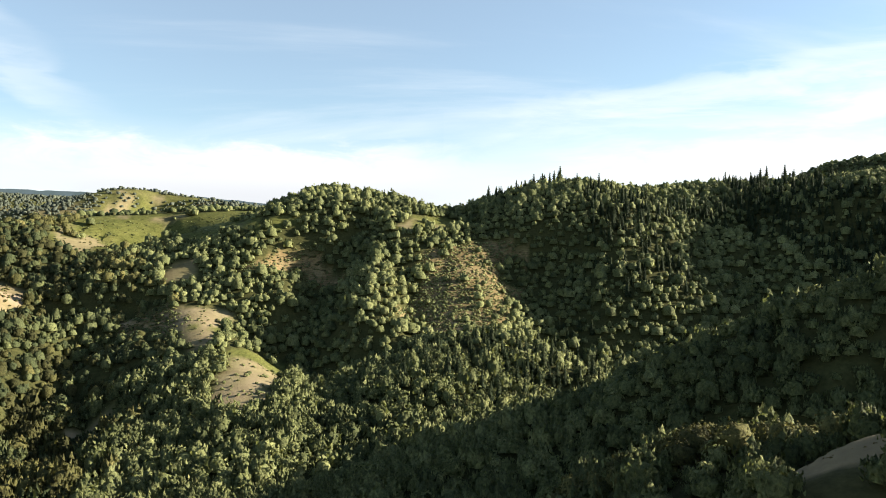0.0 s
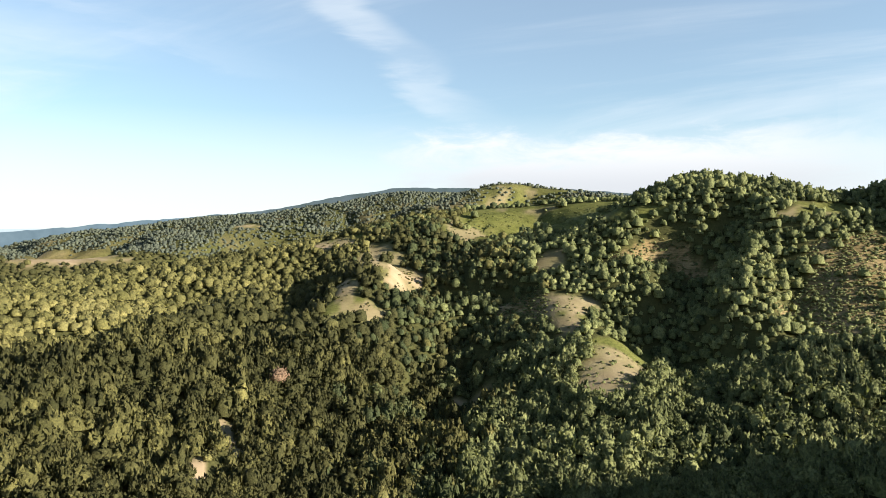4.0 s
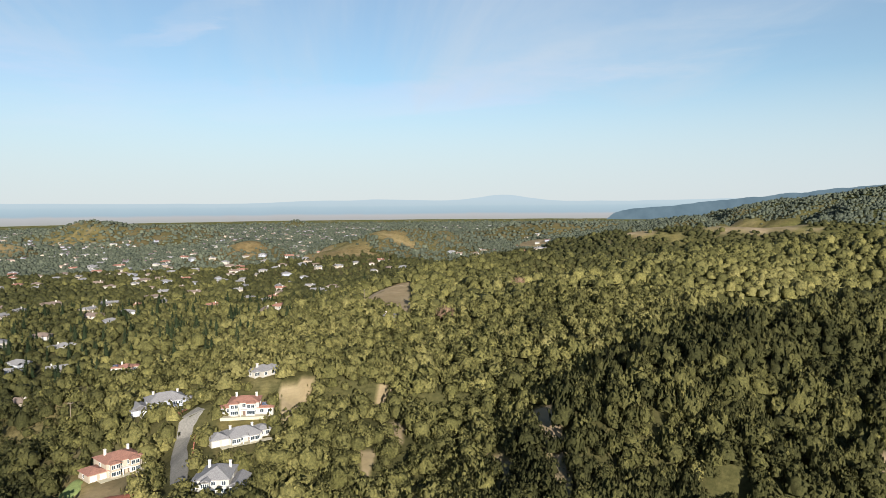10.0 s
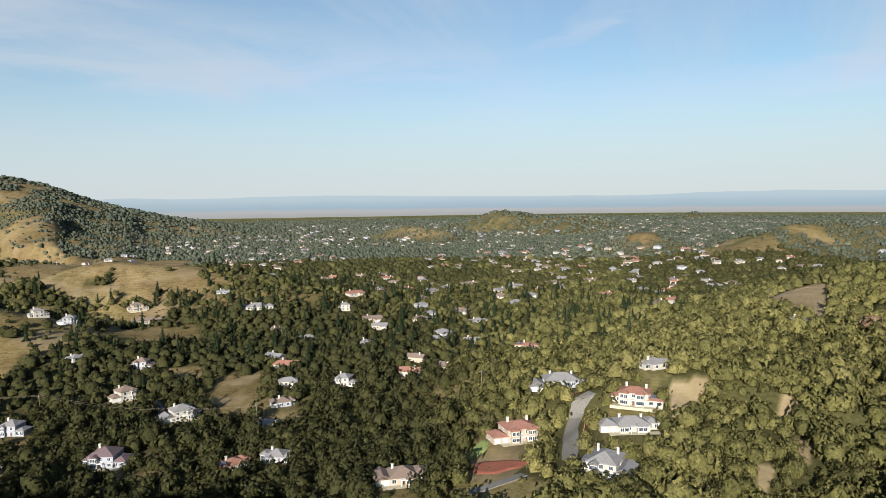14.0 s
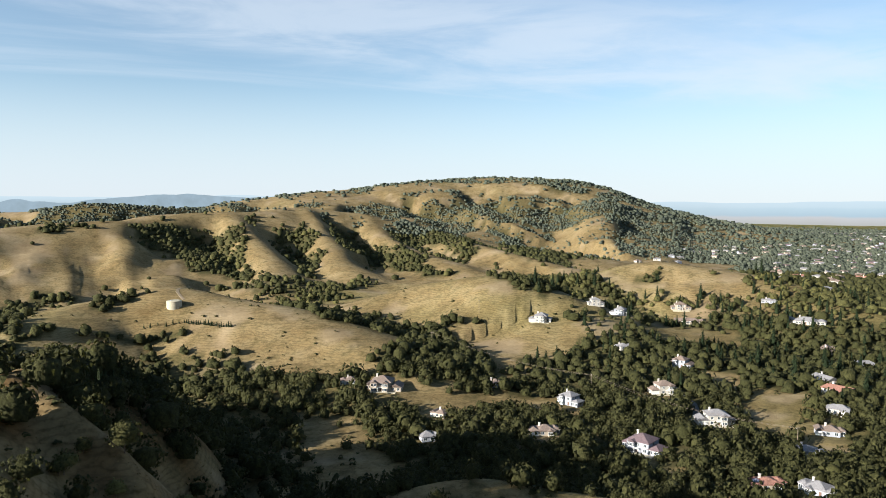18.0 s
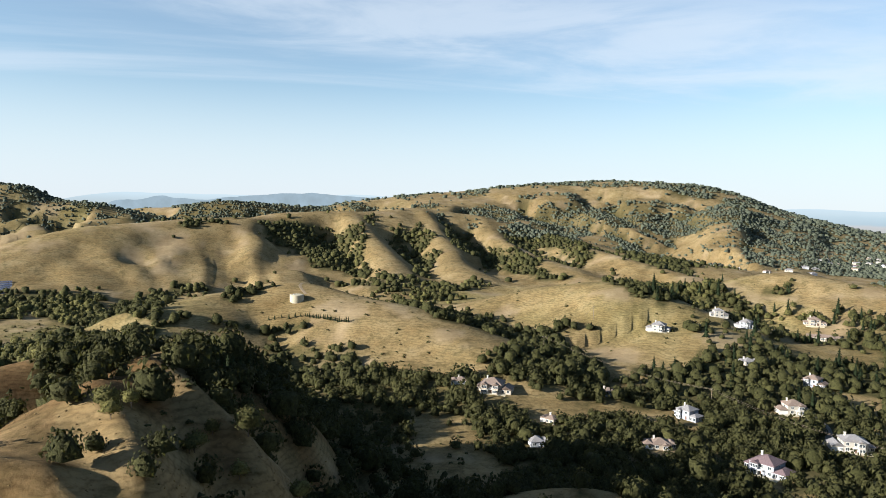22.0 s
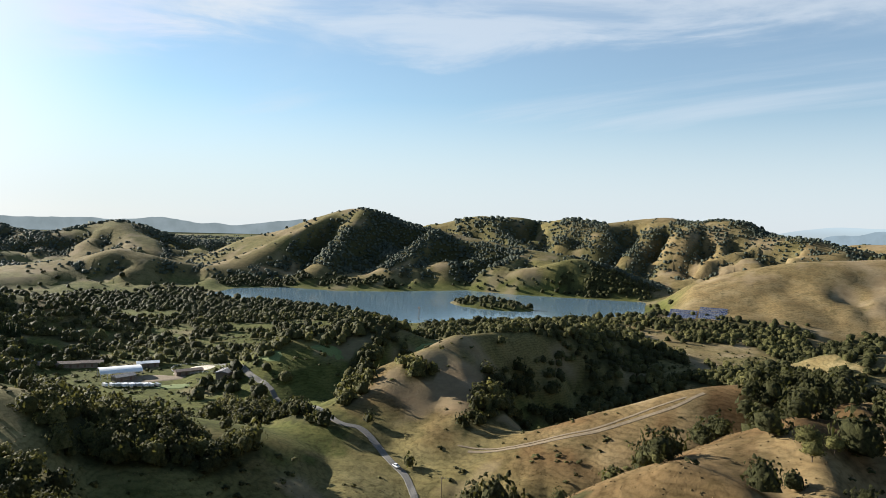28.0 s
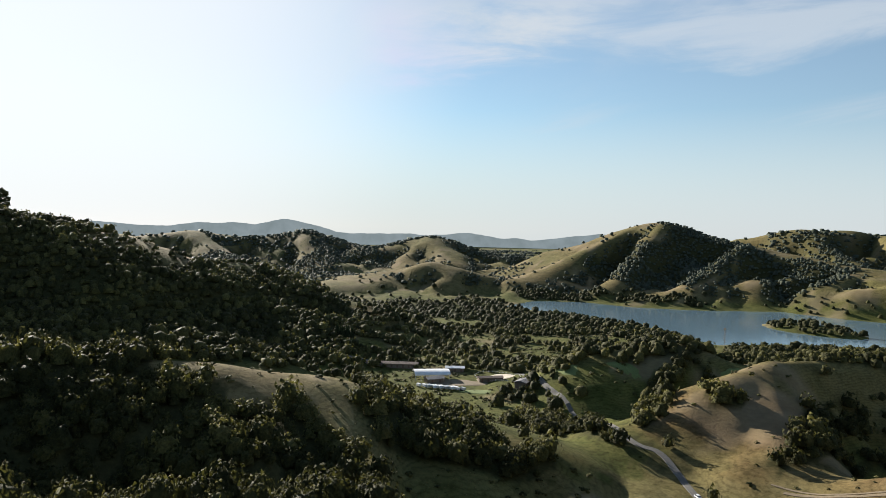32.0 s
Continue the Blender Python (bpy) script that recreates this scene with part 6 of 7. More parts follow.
def strip(name, wide, line, mat, label, lift=0.2, category="road"):
    """A road laid over the ground along a line."""
    pts = dense([(*p, 0) for p in line], 10)[:, :2]
    out = [pts[0]]
    for p in pts[1:]:
        if np.hypot(*(p - out[-1])) > 1.6:
            out.append(p)
    pts = np.array(out)
    t = np.gradient(pts, axis=0)
    t /= np.linalg.norm(t, axis=1)[:, None]
    n = np.stack([-t[:, 1], t[:, 0]], 1)
    cols = [-0.56, -0.5, -0.25, 0.0, 0.25, 0.5, 0.56]
    edge = 1 + 0.16 * (fractal(pts[:, 0], pts[:, 1], 7, 71, 2) - 0.5)[:, None]
    v = np.stack([pts + n * wide * c * edge for c in cols], 1)
    z = ground_z(v[..., 0], v[..., 1]) + np.array([-0.5, 1, 1, 1, 1, 1, -0.5]) * lift
    v = np.concatenate([v, z[..., None]], -1)
    k, m = v.shape[:2]
    i = np.arange(k * m).reshape(k, m)
    quads = np.stack([i[:-1, :-1], i[:-1, 1:], i[1:, 1:], i[1:, :-1]], -1).reshape(-1, 4)[:, ::-1]
    o = new(name, mesh_from(name, v.reshape(-1, 3), quads, [mat]))
    return tagged(o, label, category, kind="structure")


for key, mat, label in (("valley_road", ASPHALT, "narrow grey asphalt valley road"), ("hill_lane", ASPHALT, "grey asphalt cul-de-sac between houses"),
                        ("low_lane", ASPHALT, "grey asphalt lane below the garden"), ("track", DIRT, "pale dirt track along the grassy ridge"),
                        ("upper_track", DIRT, "worn dirt track cut into the slope"), ("house_lane", ASPHALT, "curving asphalt driveway"),
                        ("ridge_drive", DIRT, "pale dirt drive on the ridge"), ("tank_track", DIRT, "faint dirt track to the water tank"),
                        ("far_road", ASPHALT, "grey road by the stables")):
    wide, line = ROADS[key]
    strip("road" if mat is ASPHALT else "dirt_track", wide, line, mat, label, 0.24 if wide > 3 else 0.16)


def at_ground(x, y, lift=0.0, turn=0.0):
    return pose(x, y, float(height(x, y)) + lift, 0, 0, turn)


def tube(bm, x, y, z0, z1, r0, r1, sides=24):
    rows = [[bm.verts.new((x + math.cos(2 * math.pi * k / sides) * r, y + math.sin(2 * math.pi * k / sides) * r, z)) for k in range(sides)] for z, r in ((z0, r0), (z1, r1))]
    for k in range(sides):
        bm.faces.new((rows[0][k], rows[0][(k + 1) % sides], rows[1][(k + 1) % sides], rows[1][k]))
    bm.faces.new(rows[1])
    bm.faces.new(rows[0][::-1])
    return bm


def water_tank(x, y):
    tank = new("water_tank")
    tank.matrix_basis = at_ground(x, y, 0.5)
    part("shell", tube(bmesh.new(), 0, 0, -3, 3.7, 6.0, 6.0, 48), CONCRETE, tank)
    part("roof", tube(bmesh.new(), 0, 0, 3.7, 4.2, 6.15, 5.2, 48), CONCRETE, tank, "pale conical tank roof")
    part("hatch", tube(bmesh.new(), 2.8, 1.5, 4.1, 4.7, 0.5, 0.5, 12), STEEL, tank, "steel access hatch")
    part("ladder", boxes((-0.3, -0.24, -6.3, -6.2, -2, 4.6), (0.24, 0.3, -6.3, -6.2, -2, 4.6), *[(-0.24, 0.24, -6.28, -6.22, q * 0.4, q * 0.4 + 0.04) for q in range(11)]), STEEL, tank, "steel ladder")
    return tagged(tank, "pale round concrete water tank on the grassy hill", "tank")


water_tank(-26, -614)


def car(x, y, turn):
    c = new("car")
    c.matrix_basis = at_ground(x, y, 0.75, turn)
    body = bmesh.new()
    box(body, -0.9, 0.9, -2.2, 2.2, 0.35, 0.95)
    bmesh.ops.bevel(body, geom=body.edges[:], offset=0.15, segments=2, affect="EDGES")
    part("body", body, CAR_PAINT, c)
    cab = bmesh.new()
    box(cab, -0.78, 0.78, -1.5, 0.9, 0.95, 1.5)
    for v in cab.verts:
        if v.co.z > 1.2:
            v.co.x *= 0.82
            v.co.y = v.co.y * 0.75 - 0.05
    part("cabin", cab, GLASS, c, "dark glazed cabin")
    part("roof", boxes((-0.62, 0.62, -1.1, 0.62, 1.5, 1.55)), CAR_PAINT, c)
    for wx in (-0.82, 0.82):
        for wy in (-1.4, 1.4):
            w = tube(bmesh.new(), 0, 0, -0.11, 0.11, 0.34, 0.34, 16)
            o = part("wheel", w, RUBBER, c)
            o.matrix_basis = pose(wx, wy, 0.34, 0, 90, 0)
            part("rim", tube(bmesh.new(), 0, 0, -0.115, 0.115, 0.2, 0.2, 12), STEEL, o)
    return tagged(c, "small white car on the valley road", "car")


car(221, -235, 74)


def utility_pole(x, y, high=11.0, turn=0.0):
    p = new("utility_pole")
    p.matrix_basis = at_ground(x, y, 0, turn)
    part("pole", tube(bmesh.new(), 0, 0, -1, high, 0.2, 0.13, 10), WOOD_POLE, p)
    part("crossarm", boxes((-1.3, 1.3, -0.07, 0.07, high - 0.9, high - 0.72)), WOOD_POLE, p)
    for k in (-1.1, 0.0, 1.1):
        part("insulator", tube(bmesh.new(), k, 0, high - 0.72, high - 0.45, 0.07, 0.05, 8), STEEL, p)
    return tagged(p, "weathered wooden utility pole with a crossarm", "pole", "utility poles")


for x, y in POLES:
    utility_pole(x, y, 12.0, (x * 7) % 180)


def wire(a, b, sag=5.0):
    """One span of cable between two poles."""
    pa, pb = Vector((*a, float(height(*a)) + 11.4)), Vector((*b, float(height(*b)) + 11.4))
    c = bpy.data.curves.new("cable", "CURVE")
    c.dimensions, c.bevel_depth, c.bevel_resolution = "3D", 0.035, 1
    sp = c.splines.new("POLY")
    n = 24
    sp.points.add(n)
    for k in range(n + 1):
        t = k / n
        q = pa.lerp(pb, t)
        sp.points[k].co = (q.x, q.y, q.z - sag * 4 * t * (1 - t), 1)
    c.materials.append(WOOD_POLE)
    tagged(new("power_cable", c), "thin dark power cable strung between poles", "cable", "power cables")


for a, b in ((POLES[7], POLES[4]), (POLES[4], POLES[5]), (POLES[8], POLES[7])):
    for k in (-1.1, 1.1):
        wire((a[0] + k, a[1]), (b[0] + k, b[1]))


def stable(x, y, turn, w, d, mat, label, h=3.4, name="stable"):
    s = new(name)
    s.matrix_basis = at_ground(x, y, 0.3, turn)
    part("wall", boxes((-w / 2, w / 2, -d / 2, d / 2, -2, h)), WOOD_POLE, s)
    part("roof", roof_mesh(w, d, h, 0.25, False, 0.8), mat, s)
    for k in range(max(2, int(w / 5))):
        x0 = -w / 2 + w * (k + 0.5) / max(2, int(w / 5))
        part("door", boxes((x0 - 0.8, x0 + 0.8, -d / 2 - 0.06, -d / 2 + 0.02, 0, 2.4)), DOOR, s)
    return tagged(s, label, "stable", "ranch buildings")


def covered_arena(x, y, turn):
    a = new("covered_arena")
    a.matrix_basis = at_ground(x, y, 0.4, turn)
    bm = bmesh.new()
    n, w, l = 12, 9.0, 15.0
    rows = []
    for s in (1.0, 0.985):
        for yy in (-l, l):
            rows.append([bm.verts.new((yy, -w * math.cos(math.pi * k / n) * s, 4.0 + 3.2 * math.sin(math.pi * k / n) * s)) for k in range(n + 1)])
    for k in range(n):
        bm.faces.new((rows[0][k], rows[0][k + 1], rows[1][k + 1], rows[1][k]))
        bm.faces.new((rows[3][k], rows[3][k + 1], rows[2][k + 1], rows[2][k]))
        for i, j in ((0, 2), (3, 1)):
            bm.faces.new((rows[i][k + 1], rows[i][k], rows[j][k], rows[j][k + 1]))
    part("roof", bm, PALE_METAL, a, "white arched sheet roof")
    for k in range(7):
        for sy in (-8.6, 8.6):
            xx = -14.4 + k * 4.8
            part("post", boxes((xx - 0.15, xx + 0.15, sy - 0.15, sy + 0.15, -2, 4.6)), STEEL, a)
    return tagged(a, "covered riding arena with a white arched roof", "arena", "ranch buildings")


RANCH_TURN = math.degrees(math.atan2(-535, -250)) % 360
covered_arena(528, -250, RANCH_TURN + 8)
stable(STABLE[0][0], STABLE[0][1], RANCH_TURN - 4, 46, 9, ROOFS["brown"], "long brown-roofed horse stable")
stable(STABLE[1][0] - 12, STABLE[1][1] - 4, RANCH_TURN + 25, 14, 9, ROOFS["grey"], "grey-roofed open barn beside the arena")
stable(STABLE[2][0], STABLE[2][1], RANCH_TURN + 60, 16, 9, ROOFS["grey"], "grey barn beside the road")
stable(STABLE[3][0], STABLE[3][1], RANCH_TURN, 16, 8, PALE_METAL, "small barn with a pale metal roof")
stable(STABLE[4][0], STABLE[4][1], RANCH_TURN + 10, 20, 7, ROOFS["brown"], "low brown-roofed shed at the paddock")


def trailer(x, y, turn, k):
    t = new("horse_trailer")
    t.matrix_basis = at_ground(x, y, 0.3, turn)
    b = bmesh.new()
    box(b, -1.1, 1.1, -2.6, 2.6, 0.6, 2.6)
    bmesh.ops.bevel(b, geom=b.edges[:], offset=0.18, segments=2, affect="EDGES")
    part("body", b, PALE_METAL if k % 3 else STEEL, t)
    for wx in (-1.05, 1.05):
        for wy in (-0.5, 0.6):
            o = part("wheel", tube(bmesh.new(), 0, 0, -0.12, 0.12, 0.4, 0.4, 12), RUBBER, t)
            o.matrix_basis = pose(wx, wy, 0.4, 0, 90, 0)
    part("tow_bar", boxes((-0.06, 0.06, -4.0, -2.5, 0.5, 0.62)), STEEL, t)
    return tagged(t, "pale metal horse trailer parked in a row", "trailer", "parked horse trailers")


for k in range(14):
    trailer(496 - 1.6 * (k % 7) * 2 + 6 * (k // 7), -232 - 3.6 * (k % 7) + 5 * (k // 7), RANCH_TURN + 30, k)


def patch(name, x, y, wide, deep, mat, label, turn, lift=0.35, seed=0, category="ground"):
    """A flat-lying bed of its own surface, draped over the ground."""
    vs, k, m = [], 40, 5
    for j in range(m + 1):
        for i in range(k):
            a = 2 * math.pi * i / k
            s = j / m * (1 + 0.12 * math.sin(3 * a + seed) + 0.06 * math.sin(7 * a))
            px, py = math.cos(a) * wide * s, math.sin(a) * deep * s
            c, sn = math.cos(radians(turn)), math.sin(radians(turn))
            vs.append((x + px * c - py * sn, y + px * sn + py * c))
    v = np.array(vs)
    z = height(v[:, 0], v[:, 1]) + np.where(np.arange(len(v)) >= k * m, -0.6, lift)
    i = np.arange(k * (m + 1)).reshape(m + 1, k)
    q = np.stack([i[:-1], i[1:], np.roll(i[1:], -1, 1), np.roll(i[:-1], -1, 1)], -1).reshape(-1, 4)
    return tagged(new(name, mesh_from(name, np.column_stack([v, z]), q, [mat], smooth=True)), label, category, kind="structure")


patch("paddock", RING[0][0], RING[0][1], 22, 13, SAND, "pale sand riding ring", RANCH_TURN + 40, category="paddock")
patch("yard", 505, -262, 26, 15, DIRT, "bare trampled ranch yard", RANCH_TURN, 0.3, 2, "yard")
for k, (x, y) in enumerate(BUNKER):
    patch("bunker", x, y, 5, 2.6, SAND, "pale sand bunker on the golf course", 20 * k, 0.3, k, "bunker")


def fence(points, label):
    f = new("fence")
    f.matrix_basis = pose(*points[0], float(height(*points[0])))
    inv = f.matrix_basis.inverted()
    for a, b in zip(points[:-1], points[1:]):
        n = max(1, int(math.hypot(b[0] - a[0], b[1] - a[1]) / 3))
        ps = [Vector((a[0] + (b[0] - a[0]) * k / n, a[1] + (b[1] - a[1]) * k / n, 0)) for k in range(n + 1)]
        for p in ps:
            p.z = float(height(p.x, p.y))
        for p, q in zip(ps[:-1], ps[1:]):
            o = part("post", boxes((-0.09, 0.09, -0.09, 0.09, -0.6, 1.5)), TRIM, f)
            o.matrix_basis = Matrix.Translation(inv @ p)
            for h in (0.7, 1.3):
                d = q - p
                rail = part("rail", boxes((0, d.length, -0.03, 0.03, -0.07, 0.07)), TRIM, f)
                rail.matrix_basis = Matrix.Translation(inv @ (p + Vector((0, 0, h)))) @ d.to_track_quat("X", "Z").to_matrix().to_4x4()
    return tagged(f, label, "fence")


ring_pts = [(RING[0][0] + math.cos(a) * 24, RING[0][1] + math.sin(a) * 18) for a in [k * math.pi / 7 for k in range(15)]]
fence(ring_pts, "white post and rail fence round the riding ring")


def solar_array(x, y, turn, rows, wide):
    s = new("solar_array")
    z = float(height(x, y))
    s.matrix_basis = pose(x, y, z, 0, 0, turn)
    for k in range(rows):
        yy = (k - rows / 2) * 6.0
        c, sn = math.cos(radians(turn)), math.sin(radians(turn))
        dz = float(height(x - yy * sn, y + yy * c)) - z
        o = part("panel", boxes((-wide / 2, wide / 2, -2.0, 2.0, -0.06, 0.06)), SOLAR, s, "tilted row of dark solar panels")
        o.matrix_basis = pose(0, yy, dz + 2.2, 22, 0, 0)
        for xx in (-wide * 0.4, 0, wide * 0.4):
            q = part("post", boxes((xx - 0.1, xx + 0.1, -0.1, 0.1, -2, 2.1)), STEEL, s)
            q.matrix_basis = pose(0, yy, dz)
    return tagged(s, "ground-mounted array of dark solar panel rows", "solar array", "solar arrays by the lake")


solar_array(338, -892, 196, 7, 34)
solar_array(305, -908, 196, 7, 34)


def lake_mast(x, y):
    m = new("mast")
    m.matrix_basis = at_ground(x, y)
    for sx, sy in ((-1, -1), (1, -1), (1, 1), (-1, 1)):
        b = bmesh.new()
        tube(b, 0, 0, -1, 17, 0.16, 0.12, 8)
        for v in b.verts:
            k = 1.3 - v.co.z * 0.06
            v.co.x += sx * k
            v.co.y += sy * k
        part("leg", b, WOOD_POLE, m)
    for h in (4, 9, 14):
        k = 1.3 - h * 0.06
        part("brace", boxes((-k, k, -k - 0.06, -k + 0.06, h, h + 0.15), (-k, k, k - 0.06, k + 0.06, h, h + 0.15), (-k - 0.06, -k + 0.06, -k, k, h, h + 0.15), (k - 0.06, k + 0.06, -k, k, h, h + 0.15)), WOOD_POLE, m)
    part("head", boxes((-1.6, 1.6, -0.5, 0.5, 16.5, 18.5)), WOOD_POLE, m, "dark steel head of the mast")
    return tagged(m, "dark lattice mast standing by the lake shore", "mast")


lake_mast(596, -668)

# the garden of the tiled villa: mulch, lawn, and the walls by the lane
patch("garden_bed", -264, -93, 14, 9, RED_EARTH, "garden bed of dark red bark mulch", 110, 0.45, 1, "garden")
LAWN = plain_material("mown_lawn", (0.16, 0.195, 0.065), 0.95, grain=0.6, spread=0.25)
patch("lawn", -281, -108, 5, 9, LAWN, "small mown green lawn beside the villa", 70, 0.5, 2, "lawn")
for k, (x, y) in enumerate(((432, -318), (405, -352), (470, -262), (372, -430))):
    patch("golf_green", x, y, 14, 8, LAWN, "smooth bright green putting green", 30 * k, 0.3, k, "golf green")


def retaining_wall(points, high, label):
    w = new("retaining_wall")
    w.matrix_basis = pose(*points[0], float(height(*points[0])))
    inv = w.matrix_basis.inverted()
    for a, b in zip(points[:-1], points[1:]):
        p, q = Vector((*a, float(height(*a)))), Vector((*b, float(height(*b))))
        d = q - p
        n = max(1, int(d.length / 2.4))
        for k in range(n):
            s = p.lerp(q, k / n)
            o = part("panel", boxes((0, d.length / n - 0.12, -0.14, 0.14, -1.5, high)), BRICK_RED, w)
            o.matrix_basis = Matrix.Translation(inv @ s) @ Matrix.Rotation(math.atan2(d.y, d.x), 4, "Z")
            c = part("pier", boxes((-0.2, 0.2, -0.2, 0.2, -1.5, high + 0.25)), BRICK_RED, w)
            c.matrix_basis = Matrix.Translation(inv @ s) @ Matrix.Rotation(math.atan2(d.y, d.x), 4, "Z")
    return tagged(w, label, "wall")


BRICK_RED = plain_material("red_brick", (0.3, 0.12, 0.08), 0.9, grain=0.5, spread=0.3)
retaining_wall([(-322, -75), (-334, -72), (-344, -66)], 1.6, "red brick garden wall with piers by the lane")
retaining_wall([(-285, -62), (-299, -64), (-312, -66)], 1.2, "low red brick wall along the lane")


# rows of planted young trees on the slopes
def young_row(a, b, n, high, group, label):
    gen = np.random.default_rng(n)
    src = None
    for k in range(n):
        t = (k + 0.5) / n
        x, y = a[0] + (b[0] - a[0]) * t + gen.uniform(-0.6, 0.6), a[1] + (b[1] - a[1]) * t + gen.uniform(-0.6, 0.6)
        h = high * gen.uniform(0.75, 1.25)
        m = at_ground(x, y, 0.1, gen.uniform(0, 360)) @ Matrix.Diagonal((h, h, h, 1))
        if src is None:
            src = new("young_tree")
            v, f = conifer_shape(8, 7, 3 + n)
            v = v * np.array((1.5, 1.5, 1.0))
            part("crown", mesh_from("crown", v, f, [CONIFER], [("tone", np.full(len(v), 0.6))]), CONIFER, src)
            part("trunk", tube(bmesh.new(), 0, 0, -0.1, 0.2, 0.03, 0.025, 8), BARK, src)
            tagged(src, label, "tree", group)
            first = m
        else:
            copy_thing(src, m)
    src.matrix_basis = first


young_row(ROWTREES[0], ROWTREES[1], 20, 4.0, "young trees below the tank", "small dark conifer in a planted row on grass")
young_row(ROWTREES[2], ROWTREES[0], 6, 4.0, "young trees beside the tank hill", "small dark conifer on the grassy slope")
young_row(DARKROW[0], DARKROW[1], 16, 6.0, "dark planted conifers", "dark green conifer in a planted slope row")
young_row(CYPRESS[0], CYPRESS[1], 9, 12.0, "columnar cypresses", "tall narrow dark cypress by the stables")

DEAD_LEAVES = leaf_material("dead_leaves", (0.1, 0.065, 0.045), (0.15, 0.1, 0.07), (0.2, 0.14, 0.1))


def dead_tree(x, y, s):
    t = new("dead_tree")
    t.matrix_basis = at_ground(x, y, -0.2) @ Matrix.Diagonal((s, s, s * 1.2, 1))
    part("trunk", TRUNK.copy(), BARK, t)
    v, f, dry_n = crown(2, 260, 0.13, 71)
    o = part("crown", mesh_from("crown", v, f, [DEAD_LEAVES], [("tone", np.full(len(v), 0.5)), ("custom_normal", dry_n)], True), DEAD_LEAVES, t, "dry rust-brown crown")
    o.matrix_basis = pose(0, 0, 0.95)
    return tagged(t, "dead oak with rust-brown leaves in the green wood", "tree", "dead trees")


for (x, y), s in zip(DEAD[:2] + [(-505, 128)], (6.0, 6.0, 5.0)):
    dead_tree(x, y, s)


# ---- far shore and mountains, seen as pale distance ----
def distance_material():
    m = bpy.data.materials.new("pale_distance")
    m.use_nodes = True
    n, l = m.node_tree.nodes, m.node_tree.links
    n.clear()
    geo = n.new("ShaderNodeNewGeometry")
    sep = n.new("ShaderNodeSeparateXYZ")
    l.new(geo.outputs["Position"], sep.inputs[0])
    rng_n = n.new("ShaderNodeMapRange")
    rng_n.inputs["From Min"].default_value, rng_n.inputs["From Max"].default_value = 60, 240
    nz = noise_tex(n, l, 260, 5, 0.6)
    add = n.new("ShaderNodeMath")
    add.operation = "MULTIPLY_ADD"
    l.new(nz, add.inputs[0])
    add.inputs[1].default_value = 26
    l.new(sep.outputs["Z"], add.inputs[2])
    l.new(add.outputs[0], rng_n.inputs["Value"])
    # shore, bay and hill colours with haze put in; the ring glows by itself
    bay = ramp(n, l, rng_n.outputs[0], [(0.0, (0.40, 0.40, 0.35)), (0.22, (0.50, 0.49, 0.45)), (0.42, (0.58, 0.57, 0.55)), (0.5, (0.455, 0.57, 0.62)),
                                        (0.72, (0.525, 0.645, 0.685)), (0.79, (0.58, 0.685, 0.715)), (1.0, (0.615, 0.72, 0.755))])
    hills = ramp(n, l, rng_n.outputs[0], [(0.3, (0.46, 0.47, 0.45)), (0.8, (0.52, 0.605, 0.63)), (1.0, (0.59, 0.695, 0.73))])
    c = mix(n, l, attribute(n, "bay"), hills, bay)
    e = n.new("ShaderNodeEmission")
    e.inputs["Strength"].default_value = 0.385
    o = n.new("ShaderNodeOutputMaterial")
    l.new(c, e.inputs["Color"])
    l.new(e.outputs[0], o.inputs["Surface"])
    return m


def distance():
    a = np.radians(np.arange(0, 360, 0.25))
    r = 4790.0
    up = 0.12 + 0.55 * (fractal(np.cos(a) * 900, np.sin(a) * 900, 150, 3, 5) - 0.42)
    deg = np.degrees(a)
    up = up + 0.5 * np.exp(-((deg - 77) / 2.6) ** 2) + 0.25 * np.exp(-((deg - 122) / 8) ** 2) + 0.35 * step(135, 170, deg)
    up = up - 1.6 * step(190, 200, deg) * (1 - step(290, 300, deg))
    bay = step(30, 45, deg) * (1 - step(128, 150, deg))
    z = EYE + np.tan(np.radians(np.maximum(up, -1.5))) * r
    ring = np.stack([-np.sin(a) * r, np.cos(a) * r], 1)
    v = np.vstack([np.column_stack([ring, np.full(len(a), 40.0)]), np.column_stack([ring, z])])
    i = np.arange(len(a))
    q = np.stack([i, (i + 1) % len(a), (i + 1) % len(a) + len(a), i + len(a)], -1)
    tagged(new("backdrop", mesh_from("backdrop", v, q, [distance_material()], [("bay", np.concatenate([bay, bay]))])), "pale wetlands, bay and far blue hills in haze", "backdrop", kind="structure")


distance()


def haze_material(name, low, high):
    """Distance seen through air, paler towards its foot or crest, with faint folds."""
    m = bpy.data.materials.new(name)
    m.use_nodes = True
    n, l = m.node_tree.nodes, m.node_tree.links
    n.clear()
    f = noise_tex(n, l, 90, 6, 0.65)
    # no air is drawn: its haze is put into this glowing colour
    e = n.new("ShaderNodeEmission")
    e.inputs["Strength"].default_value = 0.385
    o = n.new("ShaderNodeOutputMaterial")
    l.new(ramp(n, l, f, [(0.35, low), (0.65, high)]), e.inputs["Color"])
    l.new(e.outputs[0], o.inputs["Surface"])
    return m


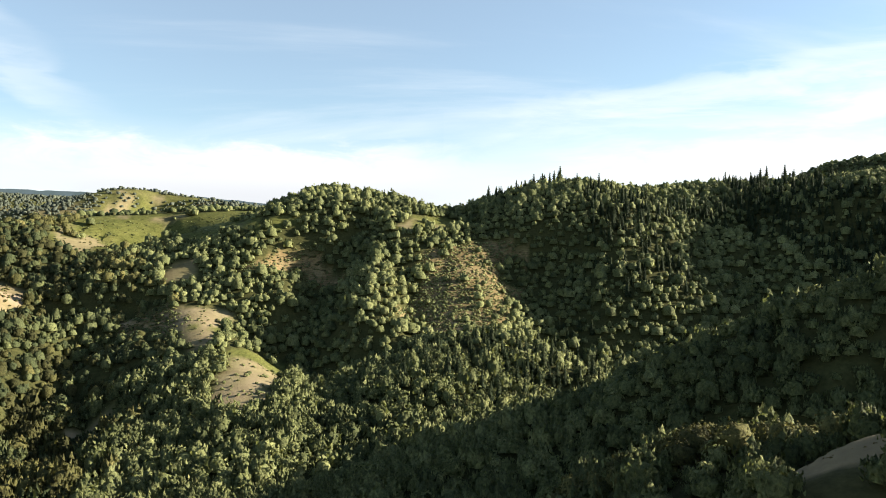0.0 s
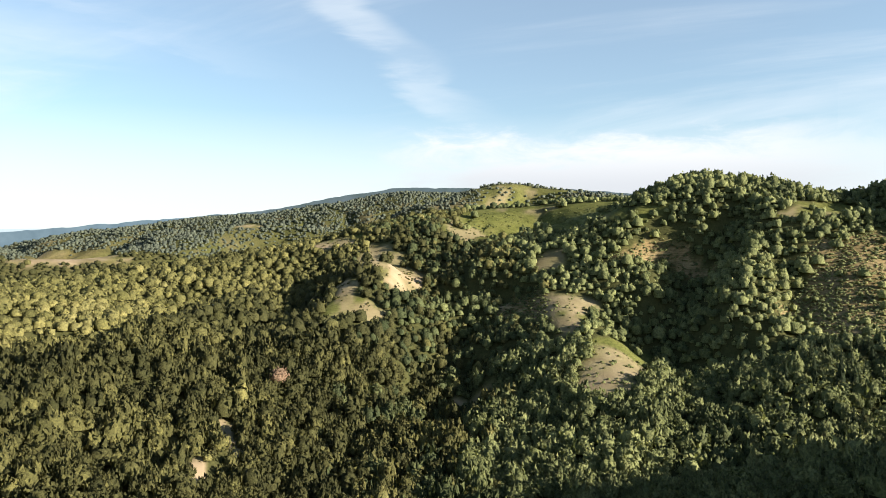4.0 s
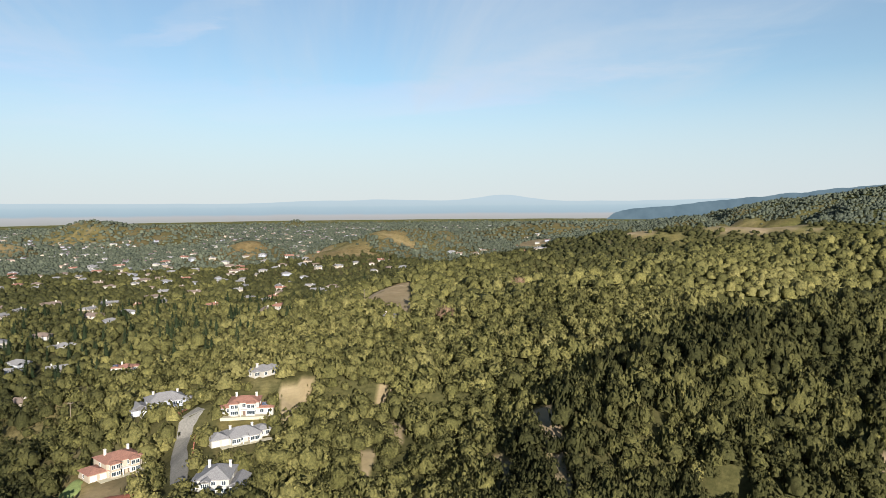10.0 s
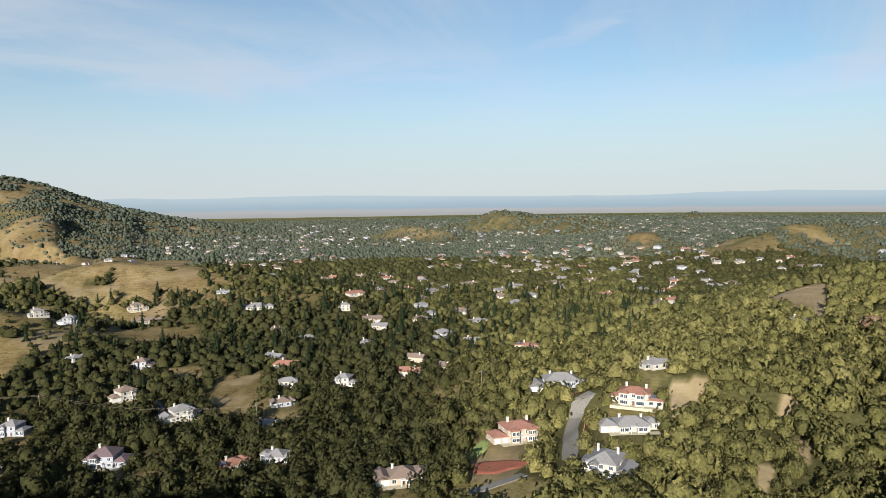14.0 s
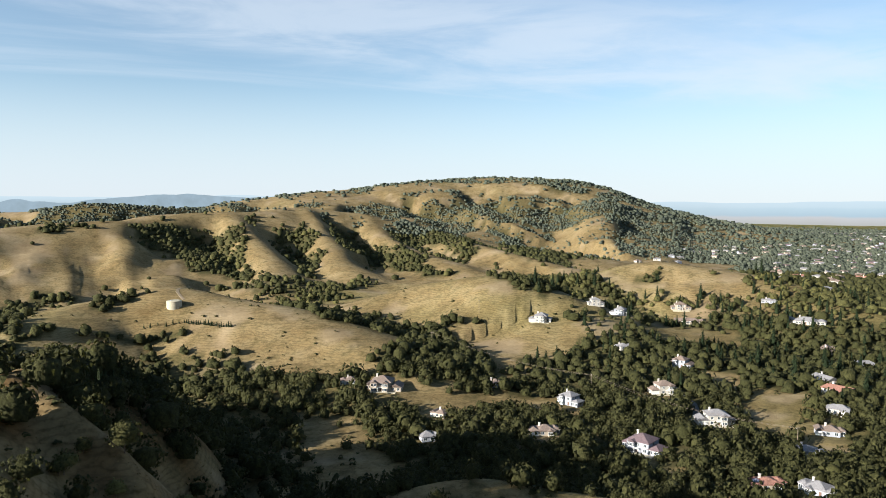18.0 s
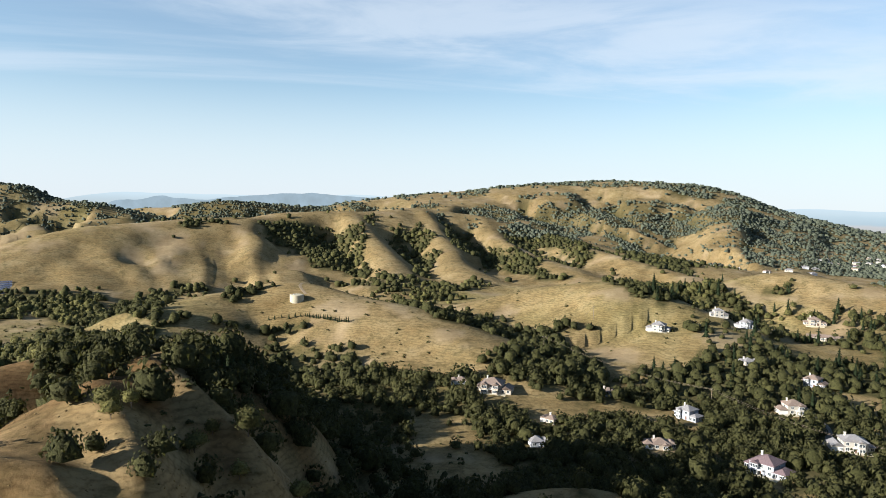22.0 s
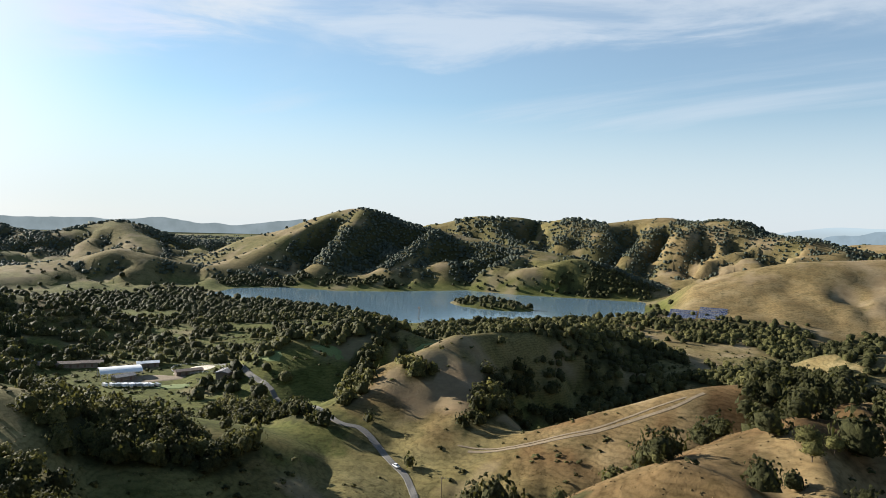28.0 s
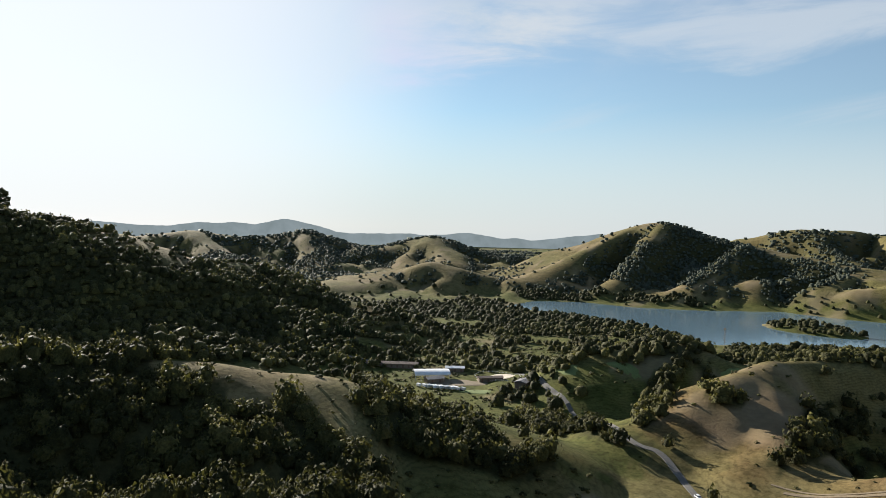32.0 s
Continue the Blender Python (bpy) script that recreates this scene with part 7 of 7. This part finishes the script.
def far_ridge(name, r, crest, low, high, label):
    """A far mountain line: bearings and heights of its crest, in degrees, ascending."""
    b, up = np.array(sorted(crest)).T
    a = np.arange(b[0], b[-1], 0.08)
    fade = step(b[0], b[0] + 1.5, a) * (1 - step(b[-1] - 1.5, b[-1], a))
    h = np.interp(a, b, up)
    h = np.convolve(np.pad(h, 9, mode="edge"), np.hanning(19) / np.hanning(19).sum(), "valid")
    h = h + 0.22 * (fractal(a * 10, a * 0, 14, 5, 4) - 0.5)
    h = -2.2 + (h + 2.2) * (0.35 + 0.65 * fade)
    x, y = -np.sin(np.radians(a)) * r, np.cos(np.radians(a)) * r
    top = EYE + np.tan(np.radians(h)) * r
    back = 1.02
    v = np.vstack([np.column_stack([x, y, np.full(len(a), 45.0)]), np.column_stack([x, y, top]), np.column_stack([x * back, y * back, top - 60])])
    i, k = np.arange(len(a) - 1), len(a)
    q = np.vstack([np.stack([i, i + 1, i + 1 + k, i + k], -1), np.stack([i + k, i + k + 1, i + 2 * k + 1, i + 2 * k], -1)])
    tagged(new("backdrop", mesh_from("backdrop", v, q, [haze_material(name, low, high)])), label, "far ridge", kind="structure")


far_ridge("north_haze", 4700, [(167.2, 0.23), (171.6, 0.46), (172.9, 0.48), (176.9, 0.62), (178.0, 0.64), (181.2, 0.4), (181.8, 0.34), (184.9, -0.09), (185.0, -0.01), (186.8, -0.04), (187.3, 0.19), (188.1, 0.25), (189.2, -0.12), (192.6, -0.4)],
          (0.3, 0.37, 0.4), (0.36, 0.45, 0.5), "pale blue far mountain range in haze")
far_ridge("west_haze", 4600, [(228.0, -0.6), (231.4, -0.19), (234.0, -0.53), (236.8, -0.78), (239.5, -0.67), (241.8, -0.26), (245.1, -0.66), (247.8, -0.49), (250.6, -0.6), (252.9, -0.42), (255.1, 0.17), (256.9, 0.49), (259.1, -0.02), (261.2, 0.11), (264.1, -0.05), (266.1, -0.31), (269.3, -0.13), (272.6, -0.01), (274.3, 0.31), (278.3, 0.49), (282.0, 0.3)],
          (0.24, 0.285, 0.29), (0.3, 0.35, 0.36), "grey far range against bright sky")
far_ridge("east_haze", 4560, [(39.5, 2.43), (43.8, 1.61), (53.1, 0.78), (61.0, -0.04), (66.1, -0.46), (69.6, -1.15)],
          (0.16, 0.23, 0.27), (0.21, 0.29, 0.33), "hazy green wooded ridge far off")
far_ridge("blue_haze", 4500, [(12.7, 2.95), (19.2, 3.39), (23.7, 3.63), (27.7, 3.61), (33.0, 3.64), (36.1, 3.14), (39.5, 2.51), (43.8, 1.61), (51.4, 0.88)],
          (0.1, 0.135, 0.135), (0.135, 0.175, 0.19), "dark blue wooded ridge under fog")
